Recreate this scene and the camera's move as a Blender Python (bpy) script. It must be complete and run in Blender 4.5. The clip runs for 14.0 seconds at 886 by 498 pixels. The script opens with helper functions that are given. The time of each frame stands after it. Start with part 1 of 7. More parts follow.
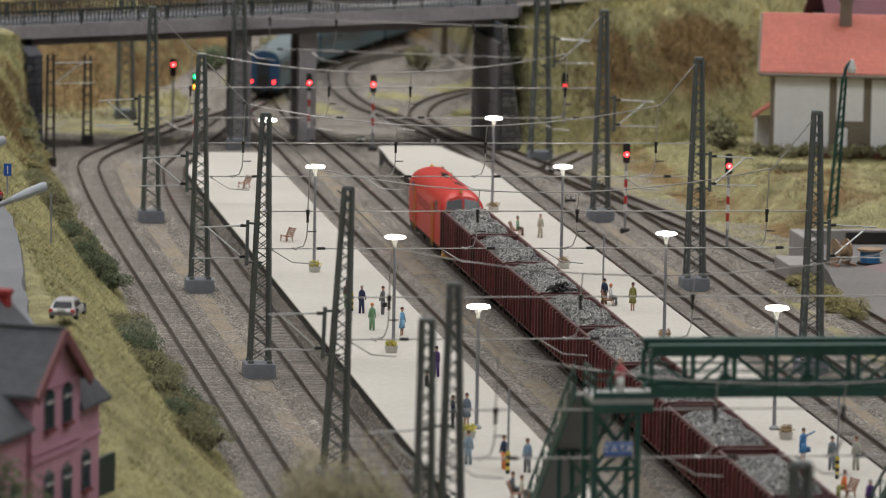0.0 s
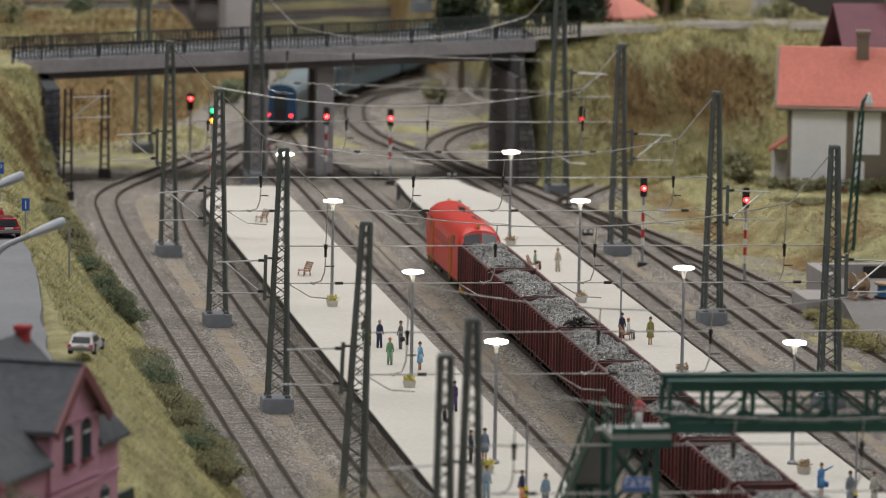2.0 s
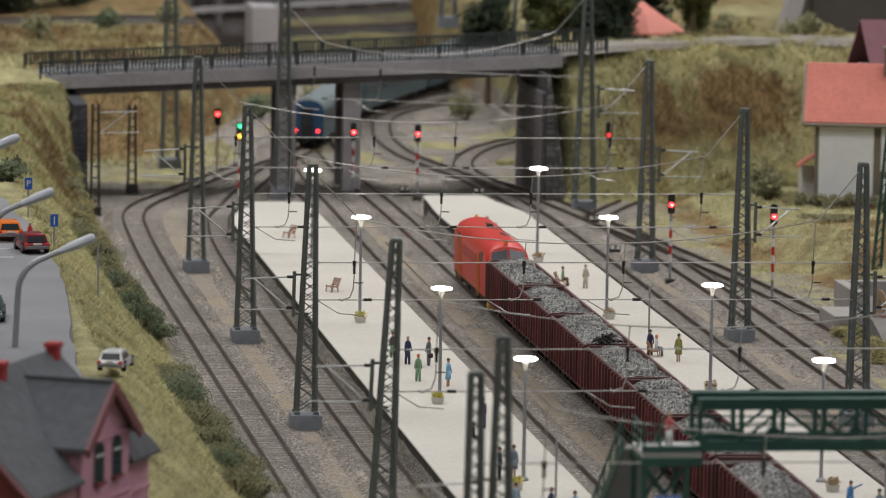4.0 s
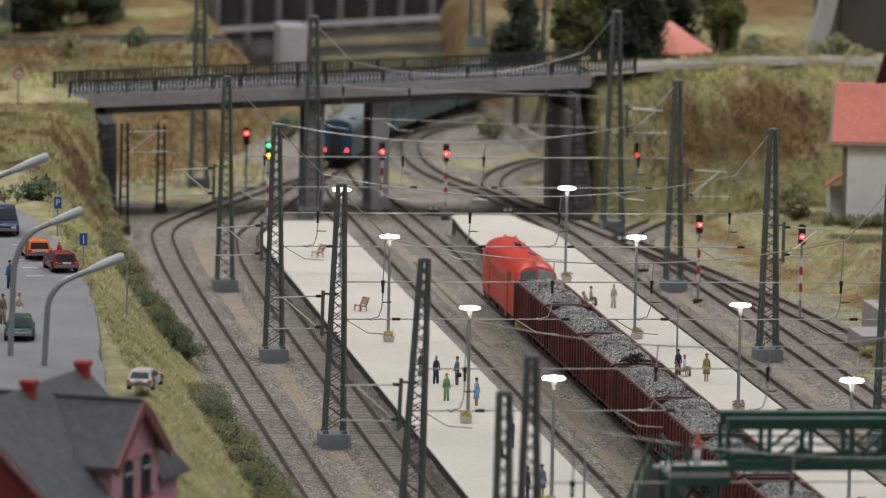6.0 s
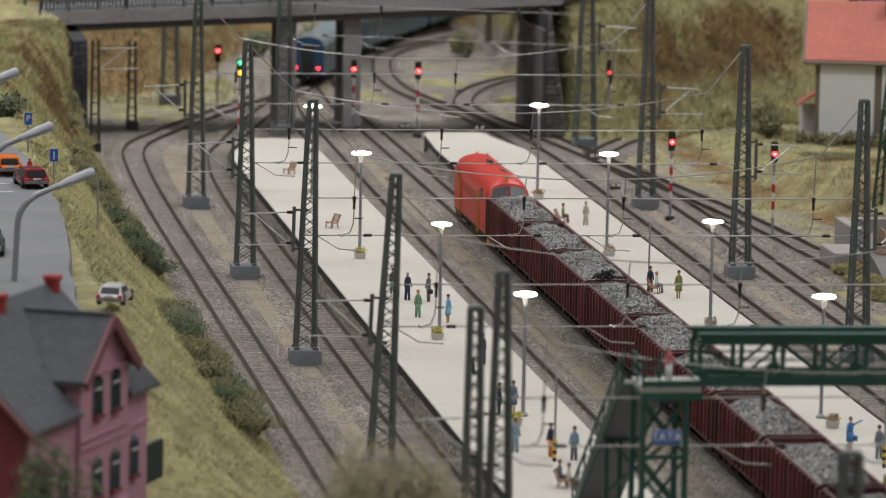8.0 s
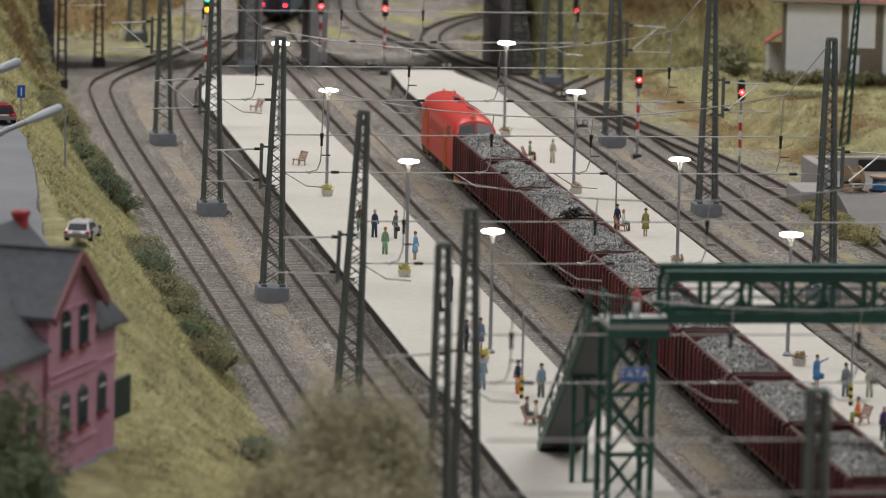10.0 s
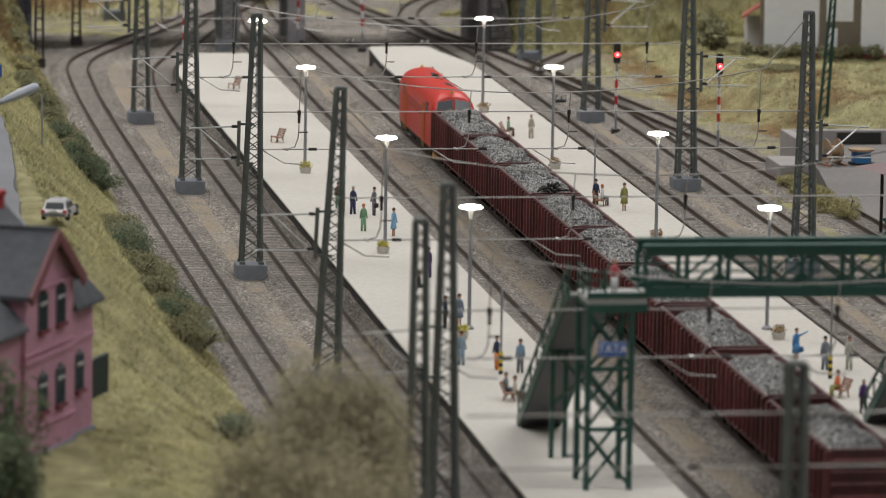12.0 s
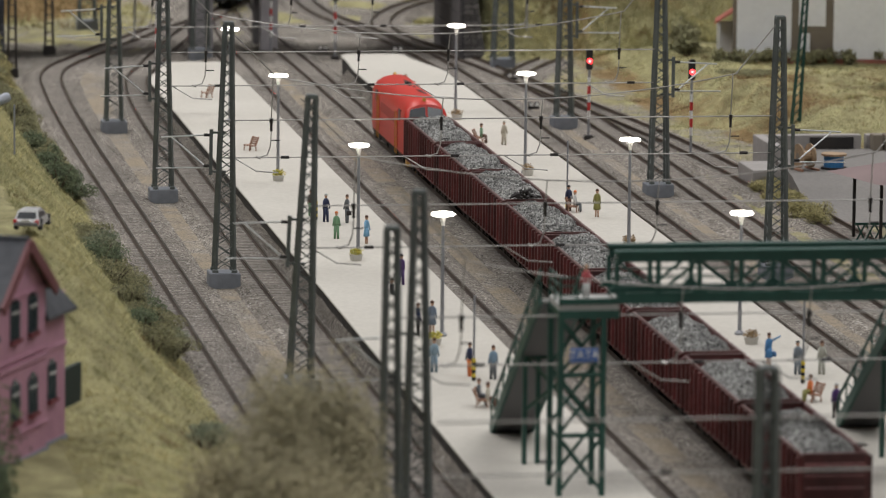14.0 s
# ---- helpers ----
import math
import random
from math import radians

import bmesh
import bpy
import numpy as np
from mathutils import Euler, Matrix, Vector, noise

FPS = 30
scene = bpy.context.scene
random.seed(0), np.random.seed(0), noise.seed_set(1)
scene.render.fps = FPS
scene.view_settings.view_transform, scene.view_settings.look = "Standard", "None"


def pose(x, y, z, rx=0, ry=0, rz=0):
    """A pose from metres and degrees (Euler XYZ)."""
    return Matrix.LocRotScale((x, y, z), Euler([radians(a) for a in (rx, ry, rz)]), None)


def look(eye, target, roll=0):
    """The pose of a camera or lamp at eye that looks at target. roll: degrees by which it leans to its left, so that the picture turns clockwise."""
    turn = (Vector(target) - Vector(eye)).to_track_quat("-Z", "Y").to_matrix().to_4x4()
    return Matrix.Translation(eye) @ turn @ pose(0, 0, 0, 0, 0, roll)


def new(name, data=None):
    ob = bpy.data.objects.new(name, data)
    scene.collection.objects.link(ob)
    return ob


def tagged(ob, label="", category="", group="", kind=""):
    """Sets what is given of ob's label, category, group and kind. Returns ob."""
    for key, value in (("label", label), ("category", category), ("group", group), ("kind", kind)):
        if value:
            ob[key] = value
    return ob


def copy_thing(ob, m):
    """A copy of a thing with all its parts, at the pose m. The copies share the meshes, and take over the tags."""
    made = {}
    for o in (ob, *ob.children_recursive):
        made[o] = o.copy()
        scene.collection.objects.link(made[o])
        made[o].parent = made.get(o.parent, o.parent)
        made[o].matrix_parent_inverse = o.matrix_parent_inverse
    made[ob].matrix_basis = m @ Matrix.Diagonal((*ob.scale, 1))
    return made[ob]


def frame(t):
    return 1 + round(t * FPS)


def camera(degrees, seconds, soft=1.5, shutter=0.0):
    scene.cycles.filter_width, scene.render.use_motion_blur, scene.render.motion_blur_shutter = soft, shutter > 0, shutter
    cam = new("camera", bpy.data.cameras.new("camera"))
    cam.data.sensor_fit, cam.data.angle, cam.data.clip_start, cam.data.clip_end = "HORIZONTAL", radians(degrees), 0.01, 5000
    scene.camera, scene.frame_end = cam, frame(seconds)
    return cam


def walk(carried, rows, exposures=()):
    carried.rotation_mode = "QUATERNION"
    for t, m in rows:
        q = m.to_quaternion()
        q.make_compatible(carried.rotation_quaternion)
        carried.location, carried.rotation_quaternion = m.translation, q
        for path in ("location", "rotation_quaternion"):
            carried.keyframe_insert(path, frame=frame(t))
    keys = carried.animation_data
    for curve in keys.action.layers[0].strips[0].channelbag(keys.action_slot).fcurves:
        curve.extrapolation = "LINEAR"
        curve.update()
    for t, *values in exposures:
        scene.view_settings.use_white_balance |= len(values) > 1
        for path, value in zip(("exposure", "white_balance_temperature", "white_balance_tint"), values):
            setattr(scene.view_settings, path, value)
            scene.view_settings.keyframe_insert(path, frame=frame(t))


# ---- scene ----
cam = camera(9.637, 14.0, soft=1.12)
PATH = [
    (0.0, (-0.4307, -3.1544, 0.4994), (0.14021, 0.77069, -0.01793), 0.959),
    (0.5, (-0.4313, -3.1578, 0.4999), (0.13502, 0.76877, -0.01144), 1.061),
    (1.0, (-0.4317, -3.1584, 0.5013), (0.13111, 0.76913, -0.00603), 1.023),
    (1.5, (-0.4313, -3.1570, 0.5020), (0.12862, 0.77193, 0.00186), 1.076),
    (2.0, (-0.4323, -3.1563, 0.5019), (0.12682, 0.77346, 0.00777), 0.901),
    (2.5, (-0.4332, -3.1551, 0.5016), (0.12483, 0.77558, 0.01314), 0.977),
    (5.0, (-0.4375, -3.1583, 0.5051), (0.09216, 0.77732, 0.02544), 0.978),
    (5.5, (-0.4376, -3.1599, 0.5048), (0.08619, 0.77727, 0.03110), 1.028),
    (6.0, (-0.4373, -3.1612, 0.5045), (0.08392, 0.77674, 0.03464), 1.019),
    (6.5, (-0.4368, -3.1595, 0.5020), (0.08487, 0.77793, 0.02795), 1.072),
    (7.0, (-0.4350, -3.1571, 0.5000), (0.09251, 0.77768, 0.01089), 1.087),
    (7.5, (-0.4357, -3.1562, 0.4997), (0.09988, 0.77477, -0.01092), 1.024),
    (8.0, (-0.4354, -3.1527, 0.4999), (0.10656, 0.77500, -0.02856), 1.113),
    (8.5, (-0.4359, -3.1521, 0.4993), (0.11206, 0.77284, -0.04321), 1.019),
    (8.7, (-0.4377, -3.1564, 0.4994), (0.11302, 0.76744, -0.04823), 1.063),
    (11.0, (-0.4358, -3.1522, 0.4986), (0.13942, 0.76232, -0.08920), 1.325),
    (11.5, (-0.4348, -3.1516, 0.4978), (0.14324, 0.76198, -0.09380), 1.226),
    (12.0, (-0.4341, -3.1502, 0.4981), (0.14764, 0.76283, -0.09309), 0.894),
    (12.5, (-0.4338, -3.1505, 0.4974), (0.15094, 0.76237, -0.09211), 0.709),
    (13.0, (-0.4337, -3.1496, 0.4978), (0.15734, 0.76250, -0.09052), 0.810),
    (13.5, (-0.4321, -3.1500, 0.4985), (0.16316, 0.76161, -0.08879), 0.645),
    (14.0, (-0.4316, -3.1525, 0.4983), (0.16713, 0.75888, -0.08720), 0.574),
]
walk(cam, [(t, look(eye, target, roll)) for t, eye, target, roll in PATH])

cam.data.dof.use_dof = True
cam.data.dof.focus_distance = 3.34
cam.data.dof.aperture_fstop = 25.0

# ---- light: unseen ceiling panels, assumed for an indoor hall ----
K = 0.01  # all lengths below are centimetres of the model

world = bpy.data.worlds.new("hall_air")
scene.world = world
world.use_nodes = True
world.node_tree.nodes["Background"].inputs[0].default_value = (0.62, 0.66, 0.72, 1)
world.node_tree.nodes["Background"].inputs[1].default_value = 0.2


def ceiling_lamp(x, y, z, w, h, power, colour):
    data = bpy.data.lights.new("ceiling_panel", "AREA")
    data.shape, data.size, data.size_y, data.energy, data.color = "RECTANGLE", w * K, h * K, power, colour
    ob = new("ceiling_panel_light", data)
    ob.matrix_world = pose(x * K, y * K, z * K)
    return ob


WARM = (0.992, 0.978, 0.982)
# rows added and powered to suit the tones, not after known lamps
for px in (-120, 140):
    ceiling_lamp(px, -290, 236, 150, 60, 16, WARM)
    ceiling_lamp(px, -110, 236, 150, 60, 25, WARM)
    ceiling_lamp(px, 132, 236, 170, 30, 33, WARM)
    ceiling_lamp(px, 232, 236, 200, 30, 25, WARM)


# ---- materials ----
def mat(name, colour, rough=0.6, metal=0.0, second=None, scale=30.0, amount=0.5, fine=0.0, bump=0.0, bump_scale=200.0,
        emit=0.0, emit_colour=None, spec=0.5, per_object=0.0, per_island=0.0):
    """A surface of a base colour, broken by a coarse and a fine noise, with relief."""
    m = bpy.data.materials.new(name)
    m.use_nodes = True
    n, l = m.node_tree.nodes, m.node_tree.links
    b = n["Principled BSDF"]
    b.inputs["Roughness"].default_value = rough
    b.inputs["Metallic"].default_value = metal
    b.inputs["Specular IOR Level"].default_value = spec
    second = second or tuple(c * 0.7 for c in colour)
    geo = n.new("ShaderNodeTexCoord")
    noise_a = n.new("ShaderNodeTexNoise")
    noise_a.inputs["Scale"].default_value = scale
    noise_a.inputs["Detail"].default_value = 6
    l.new(geo.outputs["Object"], noise_a.inputs["Vector"])
    ramp = n.new("ShaderNodeMapRange")
    ramp.inputs[1].default_value, ramp.inputs[2].default_value = 0.35, 0.68
    ramp.inputs[3].default_value, ramp.inputs[4].default_value = 0.0, amount
    l.new(noise_a.outputs["Fac"], ramp.inputs[0])
    mix = n.new("ShaderNodeMix")
    mix.data_type = "RGBA"
    mix.inputs["A"].default_value, mix.inputs["B"].default_value = (*colour, 1), (*second, 1)
    l.new(ramp.outputs[0], mix.inputs["Factor"])
    out = mix.outputs["Result"]
    if fine or per_object or per_island:
        hsv = n.new("ShaderNodeHueSaturation")
        l.new(out, hsv.inputs["Color"])
        add = None
        if fine:
            noise_b = n.new("ShaderNodeTexNoise")
            noise_b.inputs["Scale"].default_value = bump_scale
            noise_b.inputs["Detail"].default_value = 3
            l.new(geo.outputs["Object"], noise_b.inputs["Vector"])
            r = n.new("ShaderNodeMapRange")
            r.inputs[1].default_value, r.inputs[2].default_value = 0.3, 0.7
            r.inputs[3].default_value, r.inputs[4].default_value = 1 - fine, 1 + fine
            l.new(noise_b.outputs["Fac"], r.inputs[0])
            add = r.outputs[0]
        for size, node, socket in ((per_object, "ShaderNodeObjectInfo", "Random"), (per_island, "ShaderNodeNewGeometry", "Random Per Island")):
            if size:
                info = n.new(node)
                r = n.new("ShaderNodeMapRange")
                r.inputs[3].default_value, r.inputs[4].default_value = 1 - size, 1 + size
                l.new(info.outputs[socket], r.inputs[0])
                if add is None:
                    add = r.outputs[0]
                else:
                    mul = n.new("ShaderNodeMath")
                    mul.operation = "MULTIPLY"
                    l.new(add, mul.inputs[0])
                    l.new(r.outputs[0], mul.inputs[1])
                    add = mul.outputs[0]
        l.new(add, hsv.inputs["Value"])
        out = hsv.outputs["Color"]
    l.new(out, b.inputs["Base Color"])
    if bump:
        tex = n.new("ShaderNodeTexNoise")
        tex.inputs["Scale"].default_value = bump_scale
        tex.inputs["Detail"].default_value = 4
        l.new(geo.outputs["Object"], tex.inputs["Vector"])
        bn = n.new("ShaderNodeBump")
        bn.inputs["Strength"].default_value = bump
        bn.inputs["Distance"].default_value = 0.0015
        l.new(tex.outputs["Fac"], bn.inputs["Height"])
        l.new(bn.outputs["Normal"], b.inputs["Normal"])
    if emit:
        b.inputs["Emission Color"].default_value = (*(emit_colour or colour), 1)
        b.inputs["Emission Strength"].default_value = emit
    return m


def gravel_mat(name, dark, light, cells):
    """Loose stones: a grey cell pattern with relief; sand shows where the attribute 'sand' is high, grass fibre where 'grass' is."""
    m = bpy.data.materials.new(name)
    m.use_nodes = True
    n, l = m.node_tree.nodes, m.node_tree.links
    b = n["Principled BSDF"]
    b.inputs["Roughness"].default_value = 0.9
    b.inputs["Specular IOR Level"].default_value = 0.2
    co = n.new("ShaderNodeTexCoord")
    vor = n.new("ShaderNodeTexVoronoi")
    vor.inputs["Scale"].default_value = cells
    l.new(co.outputs["Object"], vor.inputs["Vector"])
    sep = n.new("ShaderNodeSeparateColor")
    l.new(vor.outputs["Color"], sep.inputs[0])
    ramp = n.new("ShaderNodeValToRGB")
    ramp.color_ramp.elements[0].color, ramp.color_ramp.elements[1].color = (*dark, 1), (*light, 1)
    ramp.color_ramp.elements.new(0.93).color = (*[min(1, c * 1.1) for c in light], 1)
    ramp.color_ramp.elements[-1].color = (0.62, 0.6, 0.56, 1)
    l.new(sep.outputs[0], ramp.inputs[0])
    big = n.new("ShaderNodeTexNoise")
    big.inputs["Scale"].default_value = 14
    big.inputs["Detail"].default_value = 5
    l.new(co.outputs["Object"], big.inputs["Vector"])
    tone = n.new("ShaderNodeMapRange")
    tone.inputs[1].default_value, tone.inputs[2].default_value = 0.3, 0.7
    tone.inputs[3].default_value, tone.inputs[4].default_value = 0.72, 1.2
    l.new(big.outputs["Fac"], tone.inputs[0])
    hsv = n.new("ShaderNodeHueSaturation")
    l.new(ramp.outputs[0], hsv.inputs["Color"])
    l.new(tone.outputs[0], hsv.inputs["Value"])
    out = hsv.outputs["Color"]

    def layer(out, attribute, a, c, scale, low, high):
        att = n.new("ShaderNodeAttribute")
        att.attribute_name = attribute
        ns = n.new("ShaderNodeTexNoise")
        ns.inputs["Scale"].default_value = scale
        ns.inputs["Detail"].default_value = 6
        ns.inputs["Roughness"].default_value = 0.7
        l.new(co.outputs["Object"], ns.inputs["Vector"])
        rp = n.new("ShaderNodeValToRGB")
        rp.color_ramp.elements[0].position, rp.color_ramp.elements[1].position = 0.3, 0.7
        rp.color_ramp.elements[0].color, rp.color_ramp.elements[1].color = (*a, 1), (*c, 1)
        l.new(ns.outputs["Fac"], rp.inputs[0])
        nm = n.new("ShaderNodeTexNoise")
        nm.inputs["Scale"].default_value = 75
        nm.inputs["Detail"].default_value = 5
        l.new(co.outputs["Object"], nm.inputs["Vector"])
        s1 = n.new("ShaderNodeMath")
        s1.operation = "ADD"
        l.new(att.outputs["Fac"], s1.inputs[0])
        l.new(nm.outputs["Fac"], s1.inputs[1])
        mp = n.new("ShaderNodeMapRange")
        mp.inputs[1].default_value, mp.inputs[2].default_value = low, high
        l.new(s1.outputs[0], mp.inputs[0])
        mx = n.new("ShaderNodeMix")
        mx.data_type = "RGBA"
        l.new(mp.outputs[0], mx.inputs["Factor"])
        l.new(out, mx.inputs["A"])
        l.new(rp.outputs[0], mx.inputs["B"])
        return mx.outputs["Result"]

    out = layer(out, "sand", (0.13, 0.108, 0.08), (0.5, 0.415, 0.305), 620, 0.78, 1.55)
    out = layer(out, "grass", (0.175, 0.16, 0.08), (0.455, 0.42, 0.22), 45, 0.8, 1.1)
    out = layer(out, "brown", (0.12, 0.08, 0.035), (0.3, 0.205, 0.095), 45, 0.8, 1.3)
    l.new(out, b.inputs["Base Color"])
    fine = n.new("ShaderNodeTexNoise")
    fine.inputs["Scale"].default_value = 500
    l.new(co.outputs["Object"], fine.inputs["Vector"])
    ad = n.new("ShaderNodeMath")
    ad.operation = "ADD"
    l.new(vor.outputs["Distance"], ad.inputs[0])
    l.new(fine.outputs["Fac"], ad.inputs[1])
    bn = n.new("ShaderNodeBump")
    bn.inputs["Strength"].default_value = 0.8
    bn.inputs["Distance"].default_value = 0.0012
    l.new(ad.outputs[0], bn.inputs["Height"])
    l.new(bn.outputs["Normal"], b.inputs["Normal"])
    return m


M_GROUND = gravel_mat("ground_cover", (0.058, 0.051, 0.043), (0.39, 0.352, 0.305), 1000)
M_BALLAST = gravel_mat("ballast_stone", (0.05, 0.043, 0.036), (0.345, 0.31, 0.268), 1020)
M_RAIL = mat("rusty_rail_side", (0.085, 0.06, 0.045), 0.6, 0.3, (0.05, 0.035, 0.028), 60, 0.8)
M_RAILTOP = mat("worn_rail_head", (0.5, 0.46, 0.42), 0.18, 1.0, (0.2, 0.15, 0.11), 25, 0.9)
M_SLEEPER = mat("weathered_sleeper", (0.2, 0.18, 0.158), 0.9, 0, (0.125, 0.11, 0.095), 90, 0.8, per_object=0.25)
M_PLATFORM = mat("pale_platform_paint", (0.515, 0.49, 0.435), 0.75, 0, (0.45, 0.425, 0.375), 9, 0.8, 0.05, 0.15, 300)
M_PLATFORM_SIDE = mat("shaded_platform_wall", (0.045, 0.04, 0.036), 0.9, 0, (0.02, 0.018, 0.016), 150, 0.8, 0.4, 0.6, 500)
M_STEEL = mat("grey_green_mast_paint", (0.12, 0.135, 0.128), 0.5, 0.1, (0.07, 0.078, 0.073), 60, 0.7, 0.12, 0.1)
M_FOUNDATION = mat("blue_grey_foundation", (0.2, 0.215, 0.24), 0.8, 0, (0.14, 0.15, 0.165), 40, 0.7, 0.1, 0.2)
M_WIRE = mat("bright_wire", (0.42, 0.41, 0.39), 0.4, 0.7, (0.3, 0.29, 0.27), 50, 0.6)
M_ROD = mat("white_metal_rod", (0.62, 0.64, 0.64), 0.35, 0.5)
M_INSULATOR = mat("black_insulator", (0.018, 0.016, 0.016), 0.35)
M_POLE = mat("grey_lamp_pole", (0.3, 0.31, 0.33), 0.45, 0.3)
M_LAMP = mat("lit_lamp_glass", (1, 0.97, 0.9), 0.4, emit=9.0, emit_colour=(1.0, 0.95, 0.85))
M_RED = mat("red_loco_paint", (0.58, 0.035, 0.022), 0.36, 0, (0.5, 0.028, 0.02), 20, 0.6, 0.05, 0.05)
M_OXIDE = mat("oxide_red_wagon_paint", (0.125, 0.03, 0.03), 0.5, 0, (0.065, 0.02, 0.018), 30, 0.9, 0.2, 0.15, per_object=0.4)
# darker copy of the wagon paint: shade between the posts put into colour
M_OXIDE_WALL = mat("shaded_oxide_wall", (0.115, 0.026, 0.025), 0.65, 0, (0.065, 0.02, 0.018), 60, 0.8, 0.2)
M_OXIDE_TOP = mat("worn_oxide_rim", (0.11, 0.045, 0.04), 0.55, 0, (0.07, 0.028, 0.026), 45, 0.8, 0.15)
M_COAL = mat("crushed_grey_stone", (0.36, 0.36, 0.345), 0.8, 0, (0.13, 0.13, 0.125), 60, 0.9, 0.3, 0.4, 600, per_island=0.75)
M_BLACK = mat("sooty_metal_and_shade_black", (0.018, 0.017, 0.017), 0.6, 0.2, (0.04, 0.033, 0.028), 50, 0.7)
M_GLASS = mat("tinted_cab_glass", (0.035, 0.042, 0.048), 0.3, spec=0.3)
M_SCREEN = mat("grey_cab_windscreen", (0.055, 0.064, 0.073), 0.3, spec=0.4)
M_YELLOW = mat("yellow_handrail_paint", (0.6, 0.33, 0.06), 0.45)
M_COACH = mat("grey_blue_coach_paint", (0.075, 0.125, 0.15), 0.4, 0, (0.055, 0.095, 0.115), 20, 0.6)
M_COACH_ROOF = mat("pale_grey_coach_roof", (0.17, 0.21, 0.22), 0.55, 0, (0.125, 0.155, 0.165), 18, 0.7)
M_BLUE = mat("blue_coach_end", (0.02, 0.07, 0.15), 0.4)
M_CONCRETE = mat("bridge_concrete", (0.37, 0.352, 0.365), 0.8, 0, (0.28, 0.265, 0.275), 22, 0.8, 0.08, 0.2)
M_CONCRETE_DARK = mat("dark_shaded_concrete", (0.14, 0.13, 0.132), 0.8, 0, (0.1, 0.093, 0.094), 22, 0.8, 0.08, 0.2)
M_RAILING = mat("grey_green_railing", (0.05, 0.06, 0.06), 0.5, 0.2)
M_STONE = mat("dark_abutment_stone", (0.075, 0.08, 0.1), 0.85, 0, (0.04, 0.042, 0.055), 45, 0.8, 0.2, 0.5, per_object=0.35)
M_STONE_WING = mat("grey_wing_stone", (0.17, 0.16, 0.155), 0.85, 0, (0.1, 0.095, 0.095), 45, 0.8, 0.2, 0.5, per_object=0.35)
M_STONE_JOINT = mat("abutment_joint", (0.03, 0.032, 0.038), 0.9)
M_ASPHALT = mat("street_asphalt", (0.2, 0.205, 0.215), 0.9, 0, (0.15, 0.155, 0.165), 12, 0.8, 0.08, 0.2, 500)
M_GREEN = mat("dark_green_bridge_paint", (0.02, 0.078, 0.06), 0.45, 0.1, (0.013, 0.055, 0.043), 40, 0.7, 0.1, 0.1)
M_STAIR = mat("grey_stair_panel", (0.12, 0.12, 0.125), 0.6, 0, (0.09, 0.09, 0.095), 30, 0.6)
M_DECK = mat("pale_walkway_boards", (0.4, 0.4, 0.38), 0.7)


